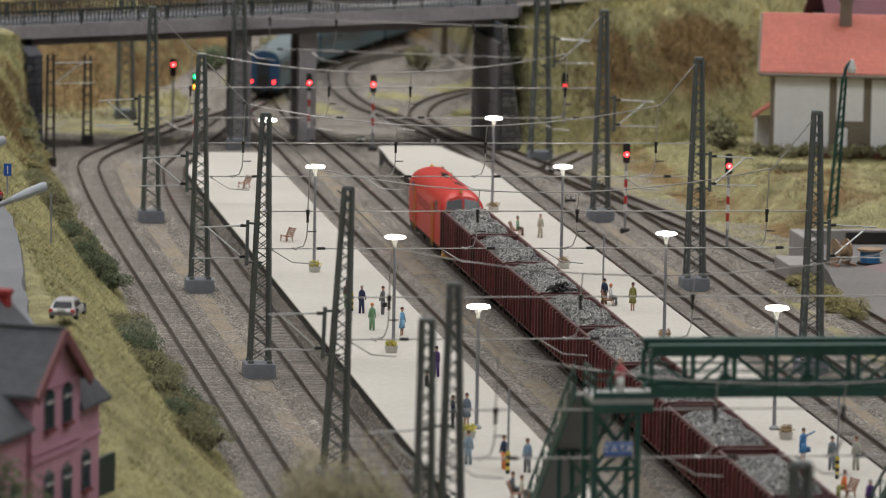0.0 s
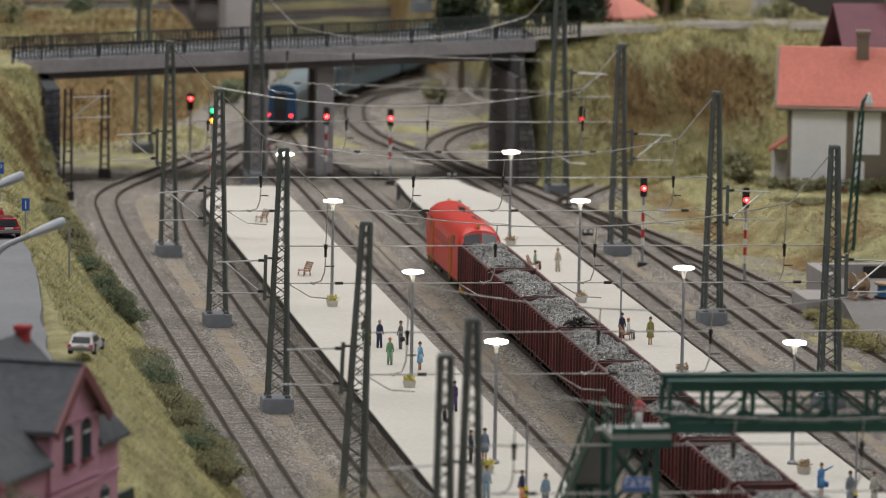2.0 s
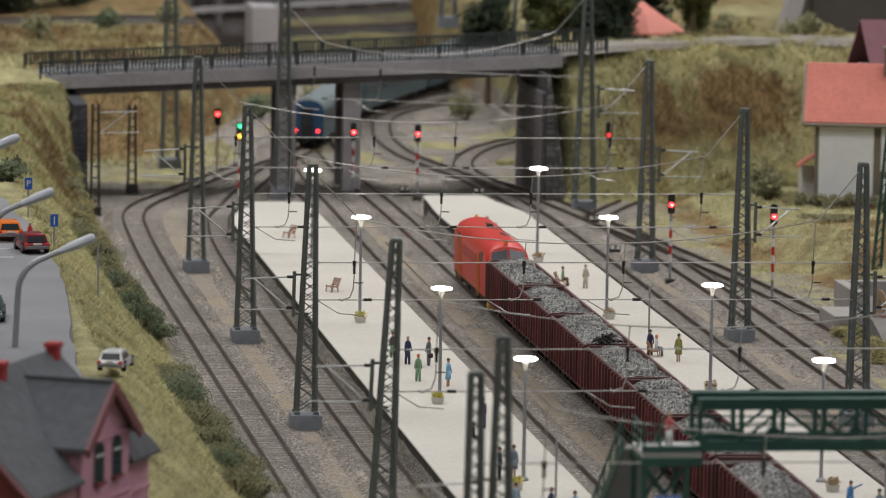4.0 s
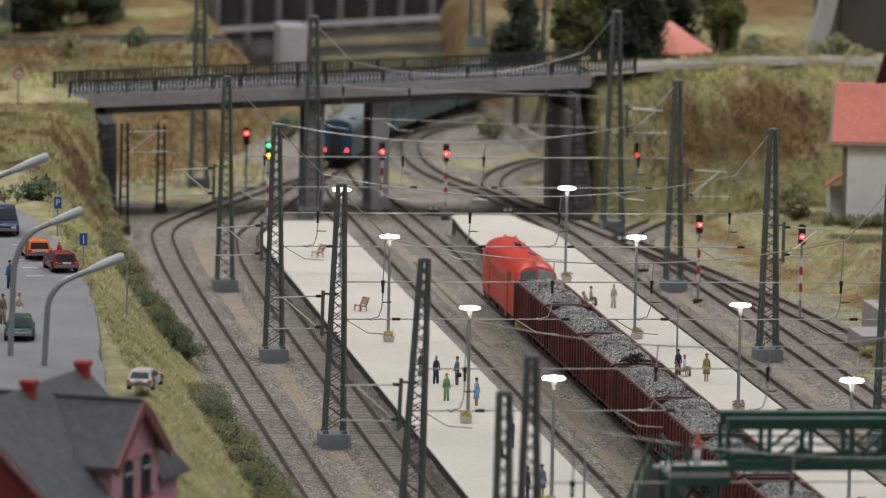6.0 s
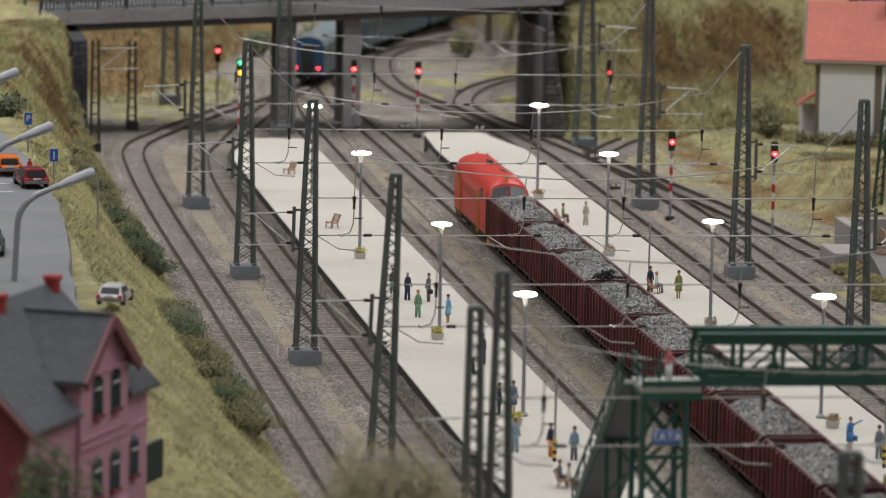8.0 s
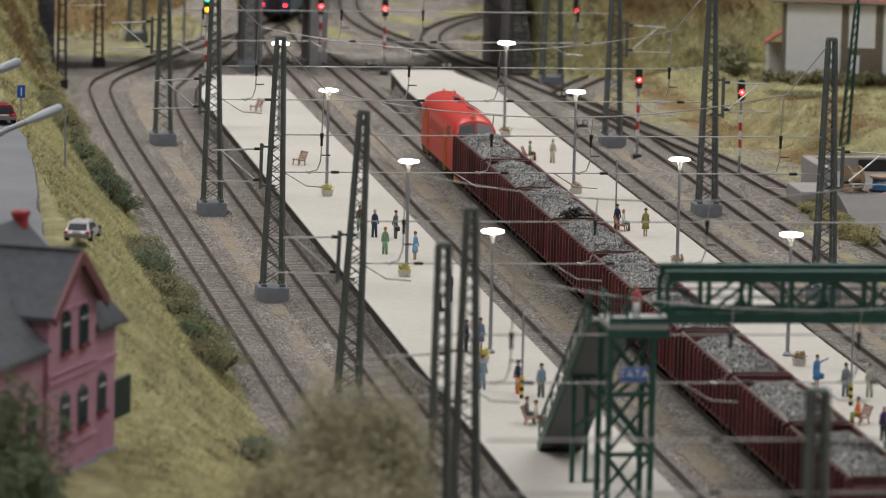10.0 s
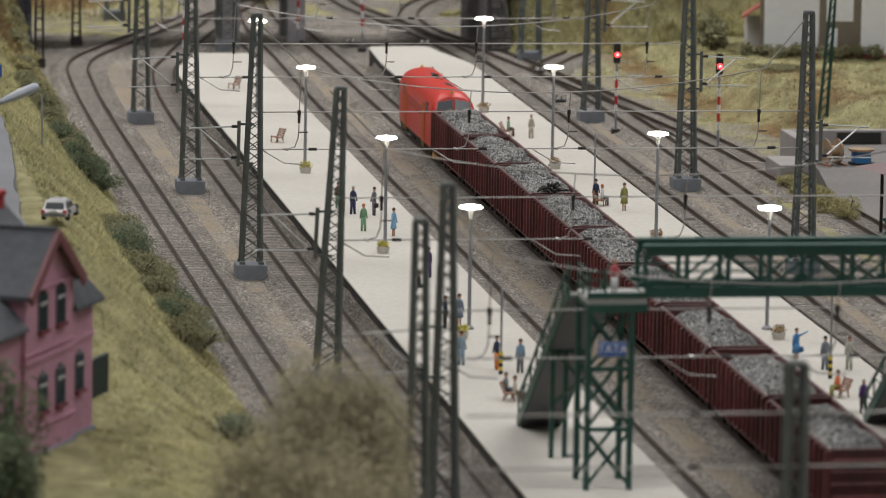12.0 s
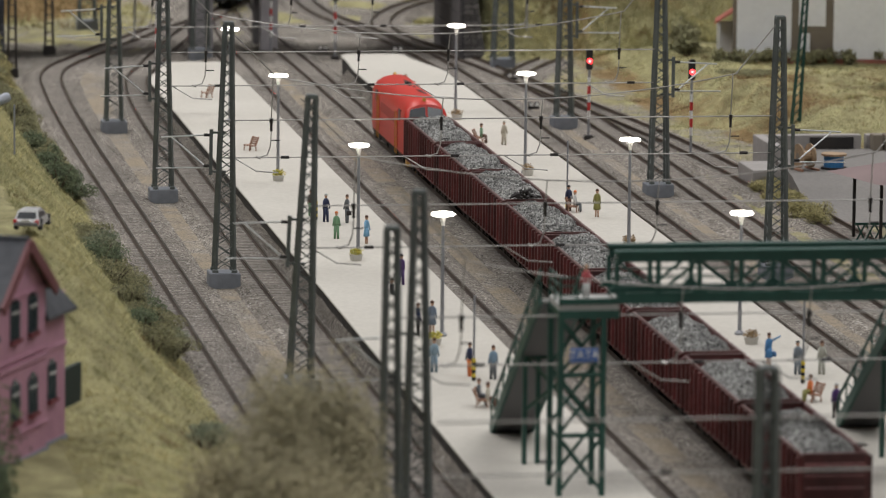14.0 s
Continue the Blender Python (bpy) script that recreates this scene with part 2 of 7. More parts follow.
# ---- building helpers ----
class B:
    """Collects vertices and faces, in centimetres."""

    def __init__(self):
        self.v, self.f = [], []

    def add(self, verts, faces):
        k = len(self.v)
        self.v += [tuple(p) for p in verts]
        self.f += [tuple(k + i for i in f) for f in faces]
        return self

    def box(self, x0, x1, y0, y1, z0, z1):
        return self.add([(x0, y0, z0), (x1, y0, z0), (x1, y1, z0), (x0, y1, z0), (x0, y0, z1), (x1, y0, z1), (x1, y1, z1), (x0, y1, z1)],
                        [(0, 3, 2, 1), (4, 5, 6, 7), (0, 1, 5, 4), (1, 2, 6, 5), (2, 3, 7, 6), (3, 0, 4, 7)])

    def slab(self, x0, x1, y0, y1, z0, z1, c=0.05):
        """A box with its upper edges chamfered by c."""
        return self.add([(x0, y0, z0), (x1, y0, z0), (x1, y1, z0), (x0, y1, z0),
                         (x0, y0, z1 - c), (x1, y0, z1 - c), (x1, y1, z1 - c), (x0, y1, z1 - c),
                         (x0 + c, y0 + c, z1), (x1 - c, y0 + c, z1), (x1 - c, y1 - c, z1), (x0 + c, y1 - c, z1)],
                        [(0, 3, 2, 1), (8, 9, 10, 11)] + [(i, (i + 1) % 4, 4 + (i + 1) % 4, 4 + i) for i in range(4)]
                        + [(4 + i, 4 + (i + 1) % 4, 8 + (i + 1) % 4, 8 + i) for i in range(4)])

    def rod(self, a, b, r, r2=None, n=6, caps=True):
        a, b = Vector(a), Vector(b)
        r2 = r if r2 is None else r2
        d = (b - a).normalized()
        u = d.orthogonal().normalized()
        w = d.cross(u)
        ring = [u * math.cos(2 * math.pi * i / n) + w * math.sin(2 * math.pi * i / n) for i in range(n)]
        faces = [(i, (i + 1) % n, n + (i + 1) % n, n + i) for i in range(n)]
        if caps:
            faces += [tuple(range(n - 1, -1, -1)), tuple(range(n, 2 * n))]
        return self.add([a + q * r for q in ring] + [b + q * r2 for q in ring], faces)

    def bar(self, a, b, w, h):
        """A square bar between two points: w across, h upwards."""
        a, b = Vector(a), Vector(b)
        d = (b - a).normalized()
        s = d.cross(Vector((0, 0, 1)))
        s = s.normalized() if s.length > 0.01 else Vector((1, 0, 0))
        u = s.cross(d)
        o = [s * i * w / 2 + u * j * h / 2 for i, j in ((-1, -1), (1, -1), (1, 1), (-1, 1))]
        return self.add([a + q for q in o] + [b + q for q in o],
                        [(3, 2, 1, 0), (4, 5, 6, 7)] + [(i, (i + 1) % 4, 4 + (i + 1) % 4, 4 + i) for i in range(4)])

    def tube(self, points, r, n=5):
        """A round tube through the points, in one piece."""
        p = [Vector(q) for q in points]
        rings = []
        for i, q in enumerate(p):
            d = (p[min(i + 1, len(p) - 1)] - p[max(i - 1, 0)]).normalized()
            s = d.cross(Vector((0, 1, 0)))
            s = s.normalized() if s.length > 0.05 else Vector((1, 0, 0))
            w = s.cross(d)
            rings.append([q + (s * math.cos(2 * math.pi * k / n) + w * math.sin(2 * math.pi * k / n)) * r for k in range(n)])
        return self.loft(rings)

    def prism(self, outline, axis, a, b):
        """An outline of (u, v) drawn out from a to b along x or y; u is the other flat axis, v is up."""
        n = len(outline)
        put = (lambda u, v, t: (t, u, v)) if axis == "x" else (lambda u, v, t: (u, t, v))
        faces = [(i, (i + 1) % n, n + (i + 1) % n, n + i) for i in range(n)] + [tuple(range(n - 1, -1, -1)), tuple(range(n, 2 * n))]
        return self.add([put(u, v, a) for u, v in outline] + [put(u, v, b) for u, v in outline], faces)

    def loft(self, rings, closed=True, caps=True):
        n = len(rings[0])
        verts = [p for r in rings for p in r]
        faces = []
        for k in range(len(rings) - 1):
            for i in range(n if closed else n - 1):
                j = (i + 1) % n
                faces.append((k * n + i, k * n + j, (k + 1) * n + j, (k + 1) * n + i))
        if caps and closed:
            faces += [tuple(range(n - 1, -1, -1)), tuple(range((len(rings) - 1) * n, len(rings) * n))]
        return self.add(verts, faces)

    def lathe(self, profile, n=12, x=0, y=0):
        return self.loft([[(x + r * math.cos(2 * math.pi * i / n), y + r * math.sin(2 * math.pi * i / n), z) for i in range(n)] for r, z in profile])


def mesh_of(name, b, material, smooth=False):
    me = bpy.data.meshes.new(name)
    me.from_pydata([(x * K, y * K, z * K) for x, y, z in b.v], [], b.f)
    for m in material if isinstance(material, (list, tuple)) else [material]:
        me.materials.append(m)
    bm = bmesh.new()
    bm.from_mesh(me)
    bmesh.ops.recalc_face_normals(bm, faces=bm.faces)
    bm.to_mesh(me)
    bm.free()
    if smooth:
        me.shade_smooth()
        me.set_sharp_from_angle(angle=radians(40))
    return me


def part(name, b, material, parent=None, label="", smooth=False, at=(0, 0, 0), turn=0):
    ob = new(name, mesh_of(name, b, material, smooth) if isinstance(b, B) else b)
    ob.matrix_basis = pose(at[0] * K, at[1] * K, at[2] * K, 0, 0, turn)
    if parent:
        ob.parent = parent
    if label:
        ob["label"] = label
    return ob


def thing(name, x, y, z, label, category, turn=0, group="", kind=""):
    ob = new(name)
    ob.empty_display_size = 0.01
    ob.matrix_basis = pose(x * K, y * K, z * K, 0, 0, turn)
    return tagged(ob, label, category, group, kind)


def at(x, y, z, turn=0):
    return pose(x * K, y * K, z * K, 0, 0, turn)


def smooth01(a, b, t):
    t = min(1.0, max(0.0, (t - a) / (b - a)))
    return t * t * (3 - 2 * t)


def wobble(x, y, s, seed=0.0):
    return noise.noise(Vector((x / s, y / s, seed)))


# ---- the tracks' plan ----
RAIL_Z, YARD_Z, PLATFORM_Z = 0.8, 0.3, 1.9
GAUGE = 1.68


def arc_line(points, step=1.0):
    """A smooth line through the given points, in even steps."""
    p = [Vector((x, y, 0)) for x, y in points]
    p = [2 * p[0] - p[1]] + p + [2 * p[-1] - p[-2]]
    dense = []
    for i in range(1, len(p) - 2):
        for k in range(24):
            t = k / 24
            a, b, c, d = p[i - 1:i + 3]
            dense.append(0.5 * (2 * b + (c - a) * t + (2 * a - 5 * b + 4 * c - d) * t * t + (3 * b - a - 3 * c + d) * t ** 3))
    dense.append(p[-2])
    out, carry = [dense[0]], 0.0
    for a, b in zip(dense, dense[1:]):
        d = (b - a).length
        s = step - carry
        while s <= d:
            out.append(a.lerp(b, s / d))
            s += step
        carry = (carry + d) % step if s > d else 0
    return out


TRACKS = {
    "bank": [(-11.3, -130), (-11.3, -60), (-11.3, 20), (-11.3, 70), (-10.9, 100), (-9.9, 115), (-6.2, 127), (-1.6, 139), (5, 156)],
    "bay": [(-5.3, -130), (-5.3, -60), (-5.3, 20), (-5.0, 80), (-3.9, 106), (-1.8, 118), (0.9, 131), (5.2, 149), (10.4, 166.6), (15.6, 187.5), (19.8, 200), (25, 213.5), (29.6, 225), (36, 239), (42, 250)],
    "left": [(5.2, -130), (5.2, -60), (5.2, 20), (5.3, 80), (5.7, 120), (6.0, 145), (9, 175), (17, 205), (30, 228), (52, 250)],
    "train": [(11.5, -130), (11.5, -60), (11.5, 20), (11.4, 80), (11.2, 120), (10.9, 150), (13, 180), (20, 205), (34, 226), (56, 243)],
    "right": [(23.3, -130), (23.3, -60), (23.3, 20), (23.3, 80), (22.9, 115), (21, 140), (18.2, 160), (18.6, 180), (22, 198), (31, 214)],
    "yard": [(29, -130), (29, -60), (29, 20), (29, 70), (28.2, 98), (25.6, 122), (22.5, 138), (22.5, 152), (26.5, 166), (33, 176), (44, 186)],
    "ramp": [(36.5, -130), (36.0, -60), (35.2, 0), (34, 40), (32.6, 64), (30.2, 86), (27.6, 106)],
    "spur": [(27.2, 108), (30.5, 117), (35.1, 126), (40, 132), (46, 135), (54, 136)],
}


# ---- ground ----
def deck_height(x):
    """The bridge road's surface: it climbs gently across the yard."""
    return 10.6 + (x + 14) * 0.047


def ground_height(x, y):
    """Height and the shares of grass, sand and brown earth."""
    # street terrace and bank on the near side
    terrace = 4.2 + 4.8 * smooth01(-60, -40, y) + 2.0 * smooth01(70, 118, y)
    top = -22.6 + 3.4 * smooth01(70, 118, y) + 1.2 * smooth01(-45, -65, y)
    foot = -13.6 + 0.8 * smooth01(-30, -60, y)
    foot -= 0.5 * wobble(x, y, 9)
    side = smooth01(foot, top, x)
    z = YARD_Z + (terrace - YARD_Z) * (0.35 * side + 0.65 * min(1, max(0, (foot - x) / (foot - top))))
    grass, sand, brown = smooth01(foot + 0.6, foot - 1.2, x), 0.0, 0.0
    if -44 < y < 100:
        lip = -24.2 + 1.5 * smooth01(-35, 5, y) - 1.6 * smooth01(15, 60, y) - 5 * smooth01(45, 75, y)
        z -= 0.9 * smooth01(lip - 0.2, lip - 1.2, x) * smooth01(-44, -36, y) * smooth01(100, 72, y)
    # the embankment that carries the road behind the yard
    road = deck_height(x)
    if x < -14.2:
        back = smooth01(104, 124, y)
        flank = smooth01(-14.5, -17 + 1.3 * smooth01(108, 118, y), x)
        z = z + (road - 0.3 - z) * back * flank
        brown = max(brown, 0.25 * smooth01(66, 100, y), 1.7 * back * flank * (1 - flank) * (1 + 1.2 * wobble(x, y, 4, 15)))
        if y > 138:
            fall = smooth01(138, 150, y)
            z = z + (YARD_Z + 1.5 - z) * fall
    hx = 25.8 + 5.5 * smooth01(136, 142, y)
    if x > hx:
        road = min(road, 12.9 - 0.025 * (x - 31))
        base = 121.2 + 11 * smooth01(30, 52, x) + 1.2 * wobble(x, y, 14, 4) * smooth01(29, 36, x)
        up = min(1, max(0, (y - base) / (9.5 + 2.0 * smooth01(29, 42, x))))
        up = 0.6 * up + 0.4 * smooth01(0, 1, up)
        hill = YARD_Z + (road - 0.3 - YARD_Z) * up * smooth01(hx + 1.2, hx + 2.2, x)
        hill -= 3.4 * smooth01(base + 18, base + 28, y)
        brown_top = 0.5 * smooth01(base + 12, base + 22, y) * (1 + 1.3 * wobble(x, y, 12, 6))
        z = max(z, hill)
        grass = max(grass, smooth01(-0.1, 0.12, up) * smooth01(hx + 1.0, hx + 1.8, x))
        brown = smooth01(0.15, 0.5, up) * (1 - smooth01(0.7, 0.95, up)) * (0.78 + 1.25 * wobble(x, y, 8, 2)) * smooth01(30, 36, x)
        brown = max(brown, brown_top)
        if y > 158:
            z = z + (2.0 - z) * smooth01(150, 168, y) * smooth01(36, 30, x)
    # far slopes
    edge = 157 + 96 * smooth01(-8, 26, x) + 6 * wobble(x, y, 30, 7)
    far = smooth01(edge, edge + 26, y)
    far *= 1 - smooth01(4, 12, x) * smooth01(62, 54, x)
    if y > edge:
        z = max(z, YARD_Z + far * (7.6 + 2.2 * wobble(x, y, 40, 3)))
        grass = max(grass, far * 1.2 * (1 - 0.75 * smooth01(9, 15, x) * smooth01(36, 30, x)))
        if x > 12:
            brown, grass = 0.75 + 0.9 * wobble(x, y, 13, 5), 1.0
        if x < 12:
            brown = max(brown, (1 - far) * 1.3 * smooth01(edge, edge + 4, y))
            brown = max(brown, 0.62 + 0.9 * wobble(x, y, 13, 5))
            grass = max(grass, smooth01(edge, edge + 4, y))
    if x < 3 and 124 < y < 175:
        grass = max(grass, (0.55 + 0.5 * wobble(x, y, 5, 23)) * smooth01(128, 142, y + 0.8 * x + 6) * smooth01(3, -3, x - (y - 131) * 0.3))
    # house terrace on the right
    if y < 132:
        verge = 34.6 + 4.0 * smooth01(88, 66, y)
        rise = smooth01(verge + 1.5, verge + 7.5, x) * smooth01(58, 70, y)
        z = max(z, YARD_Z + (1.7 + 0.7 * smooth01(100, 85, y)) * rise)
        g2 = smooth01(verge, verge + 2.5, x + 1.4 * wobble(x, y, 5, 9)) * smooth01(52, 62, y)
        grass = max(grass, g2)
        strip = smooth01(verge - 1.0, verge + 0.6, x) * smooth01(verge + 4.0, verge + 2.2, x) * smooth01(52, 62, y)
        brown = max(brown, strip * (0.75 + 0.8 * wobble(x, y, 6, 17)))
        brown = max(brown, g2 * smooth01(104, 92, y) * (0.35 + 1.2 * wobble(x, y, 7, 13)))
        grass = max(grass, 0.9 * smooth01(-0.05, 0.45, wobble(x, y, 5, 5)) * smooth01(30.0, 31.8, x) * smooth01(16, 26, y))
    if 140 < y < 190 and 8 < x < 31:
        grass = max(grass, 0.95 * smooth01(-0.1, 0.3, wobble(x, y, 9, 31)))
    # sand between the tracks
    if grass < 0.5 and -14 < x < 34 and y < 170:
        for c, w in ((-8.3, 2.3), (8.4, 2.7), (26.2, 2.0), (32.0, 1.3)):
            sand = max(sand, (1 - smooth01(w * 0.4, w * 1.5, abs(x - c + 1.5 * wobble(x, y, 6, 21)))) * (0.68 + 0.6 * wobble(x, y, 7, 8) + 0.75 * wobble(x, y, 1.9, 22)))
        if y > 116:
            sand *= 0.4
    return z, grass, sand, brown


def lumps(x, y):
    """The uneven, tufted surface of the grassy parts."""
    big = 1.0 + 0.9 * smooth01(120, 130, y) * smooth01(154, 146, y) + 1.5 * smooth01(36, 41, x) * smooth01(62, 68, y) * smooth01(102, 94, y)
    return big * (0.3 * wobble(x, y, 2.6, 1) + 0.2 * wobble(x, y, 1.3, 6) + 0.5 * wobble(x, y, 8, 3))


def ground_sheet():
    xs = [-70 + 4 * i for i in range(8)] + [-38 + 0.8 * i for i in range(126)] + [63 + 4 * i for i in range(14)]
    ys = [-150 + 5 * i for i in range(8)] + [-110 + 1.0 * i for i in range(300)] + [190 + 4 * i for i in range(50)]
    b = B()
    share = []
    for y in ys:
        for x in xs:
            z, g, s, br = ground_height(x, y)
            rough = min(1, g) * 0.9
            z += rough * lumps(x, y) + 0.03 * wobble(x, y, 1.5, 2)
            b.v.append((x, y, z))
            share.append((g, s, br))
    w = len(xs)
    b.f = [(j * w + i, j * w + i + 1, (j + 1) * w + i + 1, (j + 1) * w + i) for j in range(len(ys) - 1) for i in range(w - 1)]
    me = mesh_of("ground", b, M_GROUND, True)
    for k, key in enumerate(("grass", "sand", "brown")):
        a = me.attributes.new(key, "FLOAT", "POINT")
        a.data.foreach_set("value", [max(0.0, s[k]) for s in share])
    ob = new("ground", me)
    return tagged(ob, "modelled yard ground with grey gravel, sand and grassy banks", "ground", kind="structure")


ground_sheet()


def street():
    """The asphalt street on the terrace, its edge following the bank, and the road over the bridge's ends."""
    b = B()
    rows = []
    for i in range(60):
        y = -39 + 1.9 * i
        edge = -24.6 + 1.5 * smooth01(-35, 5, y) - 1.6 * smooth01(15, 60, y) + 0.25 * wobble(0, y, 6) - 5 * smooth01(45, 75, y)
        z = 9.25 + 2.0 * smooth01(70, 118, y) + 0.35 * smooth01(40, 75, y)
        rows.append([(-62, y, z), (-40, y, z), (edge, y, z), (edge + 0.25, y, z - 0.8)])
    b.loft(rows, closed=False)
    tagged(part("street", b, M_ASPHALT), "grey asphalt street on a terrace above the tracks", "street", kind="structure")


street()


# ---- tracks ----
def offset_line(line, d, z):
    out = []
    for i, p in enumerate(line):
        a, b = line[max(0, i - 1)], line[min(len(line) - 1, i + 1)]
        t = (b - a).normalized()
        out.append((p.x + t.y * d, p.y - t.x * d, z))
    return out


def sweep(line, profile):
    """A profile of (offset to the right, height) along a line."""
    cols = [offset_line(line, d, z) for d, z in profile]
    return B().loft([[c[i] for c in cols] for i in range(len(line))], closed=True)


SLEEPER = mesh_of("sleeper", B().slab(-1.48, 1.48, -0.13, 0.13, 0.3, 0.55, 0.03), M_SLEEPER)
SLEEPER_PROUD = mesh_of("sleeper", B().slab(-1.48, 1.48, -0.13, 0.13, 0.3, 0.568, 0.03), M_SLEEPER)
for track_name, points in TRACKS.items():
    line = arc_line(points, 1.0)
    t = thing("track", points[0][0], points[0][1], 0, "rusty model rails on brown sleepers in grey ballast", "railway track", group="station tracks", kind="structure")
    origin = Vector((points[0][0], points[0][1], 0))
    own = [p - origin for p in line]
    part("ballast_bed", sweep(own, [(-2.7, 0.2), (-1.8, 0.53), (1.8, 0.53), (2.7, 0.2)]), M_BALLAST, t, "grey ballast bed")
    for s in (-1, 1):
        d = s * GAUGE / 2
        rail = part("rail", sweep(own, [(d - 0.1, 0.55), (d - 0.1, 0.6), (d - 0.035, 0.62), (d - 0.04, 0.79), (d + 0.04, 0.79), (d + 0.035, 0.62), (d + 0.1, 0.6), (d + 0.1, 0.55)]), M_RAIL, t)
        part("rail_head", sweep(own, [(d - 0.05, 0.775), (d - 0.05, 0.797), (d - 0.022, 0.812), (d + 0.022, 0.812), (d + 0.05, 0.797), (d + 0.05, 0.775)]), M_RAILTOP, rail)
    count = 0
    rest = B()
    for i, p in enumerate(arc_line(points, 0.66)):
        q = arc_line(points, 0.66) if i == 0 else q
        a, b = q[max(0, i - 1)], q[min(len(q) - 1, i + 1)]
        turn = math.degrees(math.atan2(b.y - a.y, b.x - a.x)) - 90
        o = p - origin
        if track_name in ("bank", "bay", "left", "right") and -75 < p.y < 112:
            part("sleeper", SLEEPER_PROUD if track_name == "bay" else SLEEPER, None, t, at=(o.x, o.y, 0), turn=turn)
        else:
            c, s = math.cos(radians(turn)), math.sin(radians(turn))
            k = B().slab(-1.48, 1.48, -0.13, 0.13, 0.3, 0.555, 0.03)
            rest.add([(o.x + c * x - s * y, o.y + s * x + c * y, z) for x, y, z in k.v], k.f)
    tagged(part("sleeper_row", rest, M_SLEEPER, t), kind="stuff")


# ---- platforms ----
def platform(x0, x1, y0, far, taper):
    """A long slab whose far end is rounded off."""
    def outline(inset, z):
        pts = [(x0 + inset, y0), (x1 - inset, y0), (x1 - inset, far - 14)]
        n = 8
        cx = (x0 + x1) / 2 + taper
        half = (x1 - x0) / 2 * 0.72
        for i in range(n + 1):
            a = i / n
            if i == 0:
                continue
            pts.append((x1 - inset + (cx + half - x1) * smooth01(0, 1, a), far - 14 + 13 * a))
        pts += [(cx + half - 0.5 - inset, far - inset), (cx - half + 0.5 + inset, far - inset)]
        for i in range(n, 0, -1):
            a = i / n
            pts.append((x0 + inset + (cx - half - x0) * smooth01(0, 1, a), far - 14 + 13 * a))
        pts.append((x0 + inset, far - 14))
        return [(x, y, z) for x, y in pts]

    t = thing("platform", 0, 0, 0, "long pale cream station platform with dark side walls", "platform", group="platforms", kind="structure")
    # near-black wall colour draws the shadow line under the slab's lip
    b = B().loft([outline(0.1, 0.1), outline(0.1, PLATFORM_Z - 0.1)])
    part("platform_wall", b, M_PLATFORM_SIDE, t, "platform wall with the lip's shade in its colour")
    b = B().loft([outline(0, PLATFORM_Z - 0.1), outline(0, PLATFORM_Z - 0.03), outline(0.03, PLATFORM_Z)])
    part("platform_slab", b, M_PLATFORM, t)
    shoulder = [(x0 - 0.45, 0.45), (x0 - 0.15, 0.85), (x0 + 0.14, 1.25), (x0 + 0.14, 0.3)]
    b = B()
    rows = []
    swing = (x0 + x1) / 2 + taper - (x1 - x0) / 2 * 0.72 - x0
    for i in range(int((far - 3 - y0) / 2.0)):
        y = y0 + 2.0 * i
        inset = swing * smooth01(0, 1, (y - far + 14) / 13)
        rows.append([(u + inset + 0.08 * wobble(k * 3, y, 3, 41), y, v + (0.14 * wobble(k * 5, y, 2.2, 42) if v > 0.4 else 0)) for k, (u, v) in enumerate(shoulder)])
    part("ballast_shoulder", b.loft(rows), M_BALLAST, t, "dark gravel heaped against the platform wall")


platform(-3.75, 3.85, -130, 110, 0.9)
platform(13.4, 20.8, -130, 115, -0.6)


# ---- overhead line: lattice masts ----
def tapered(z, z0, z1, w0, w1):
    return w0 + (w1 - w0) * (z - z0) / (z1 - z0)


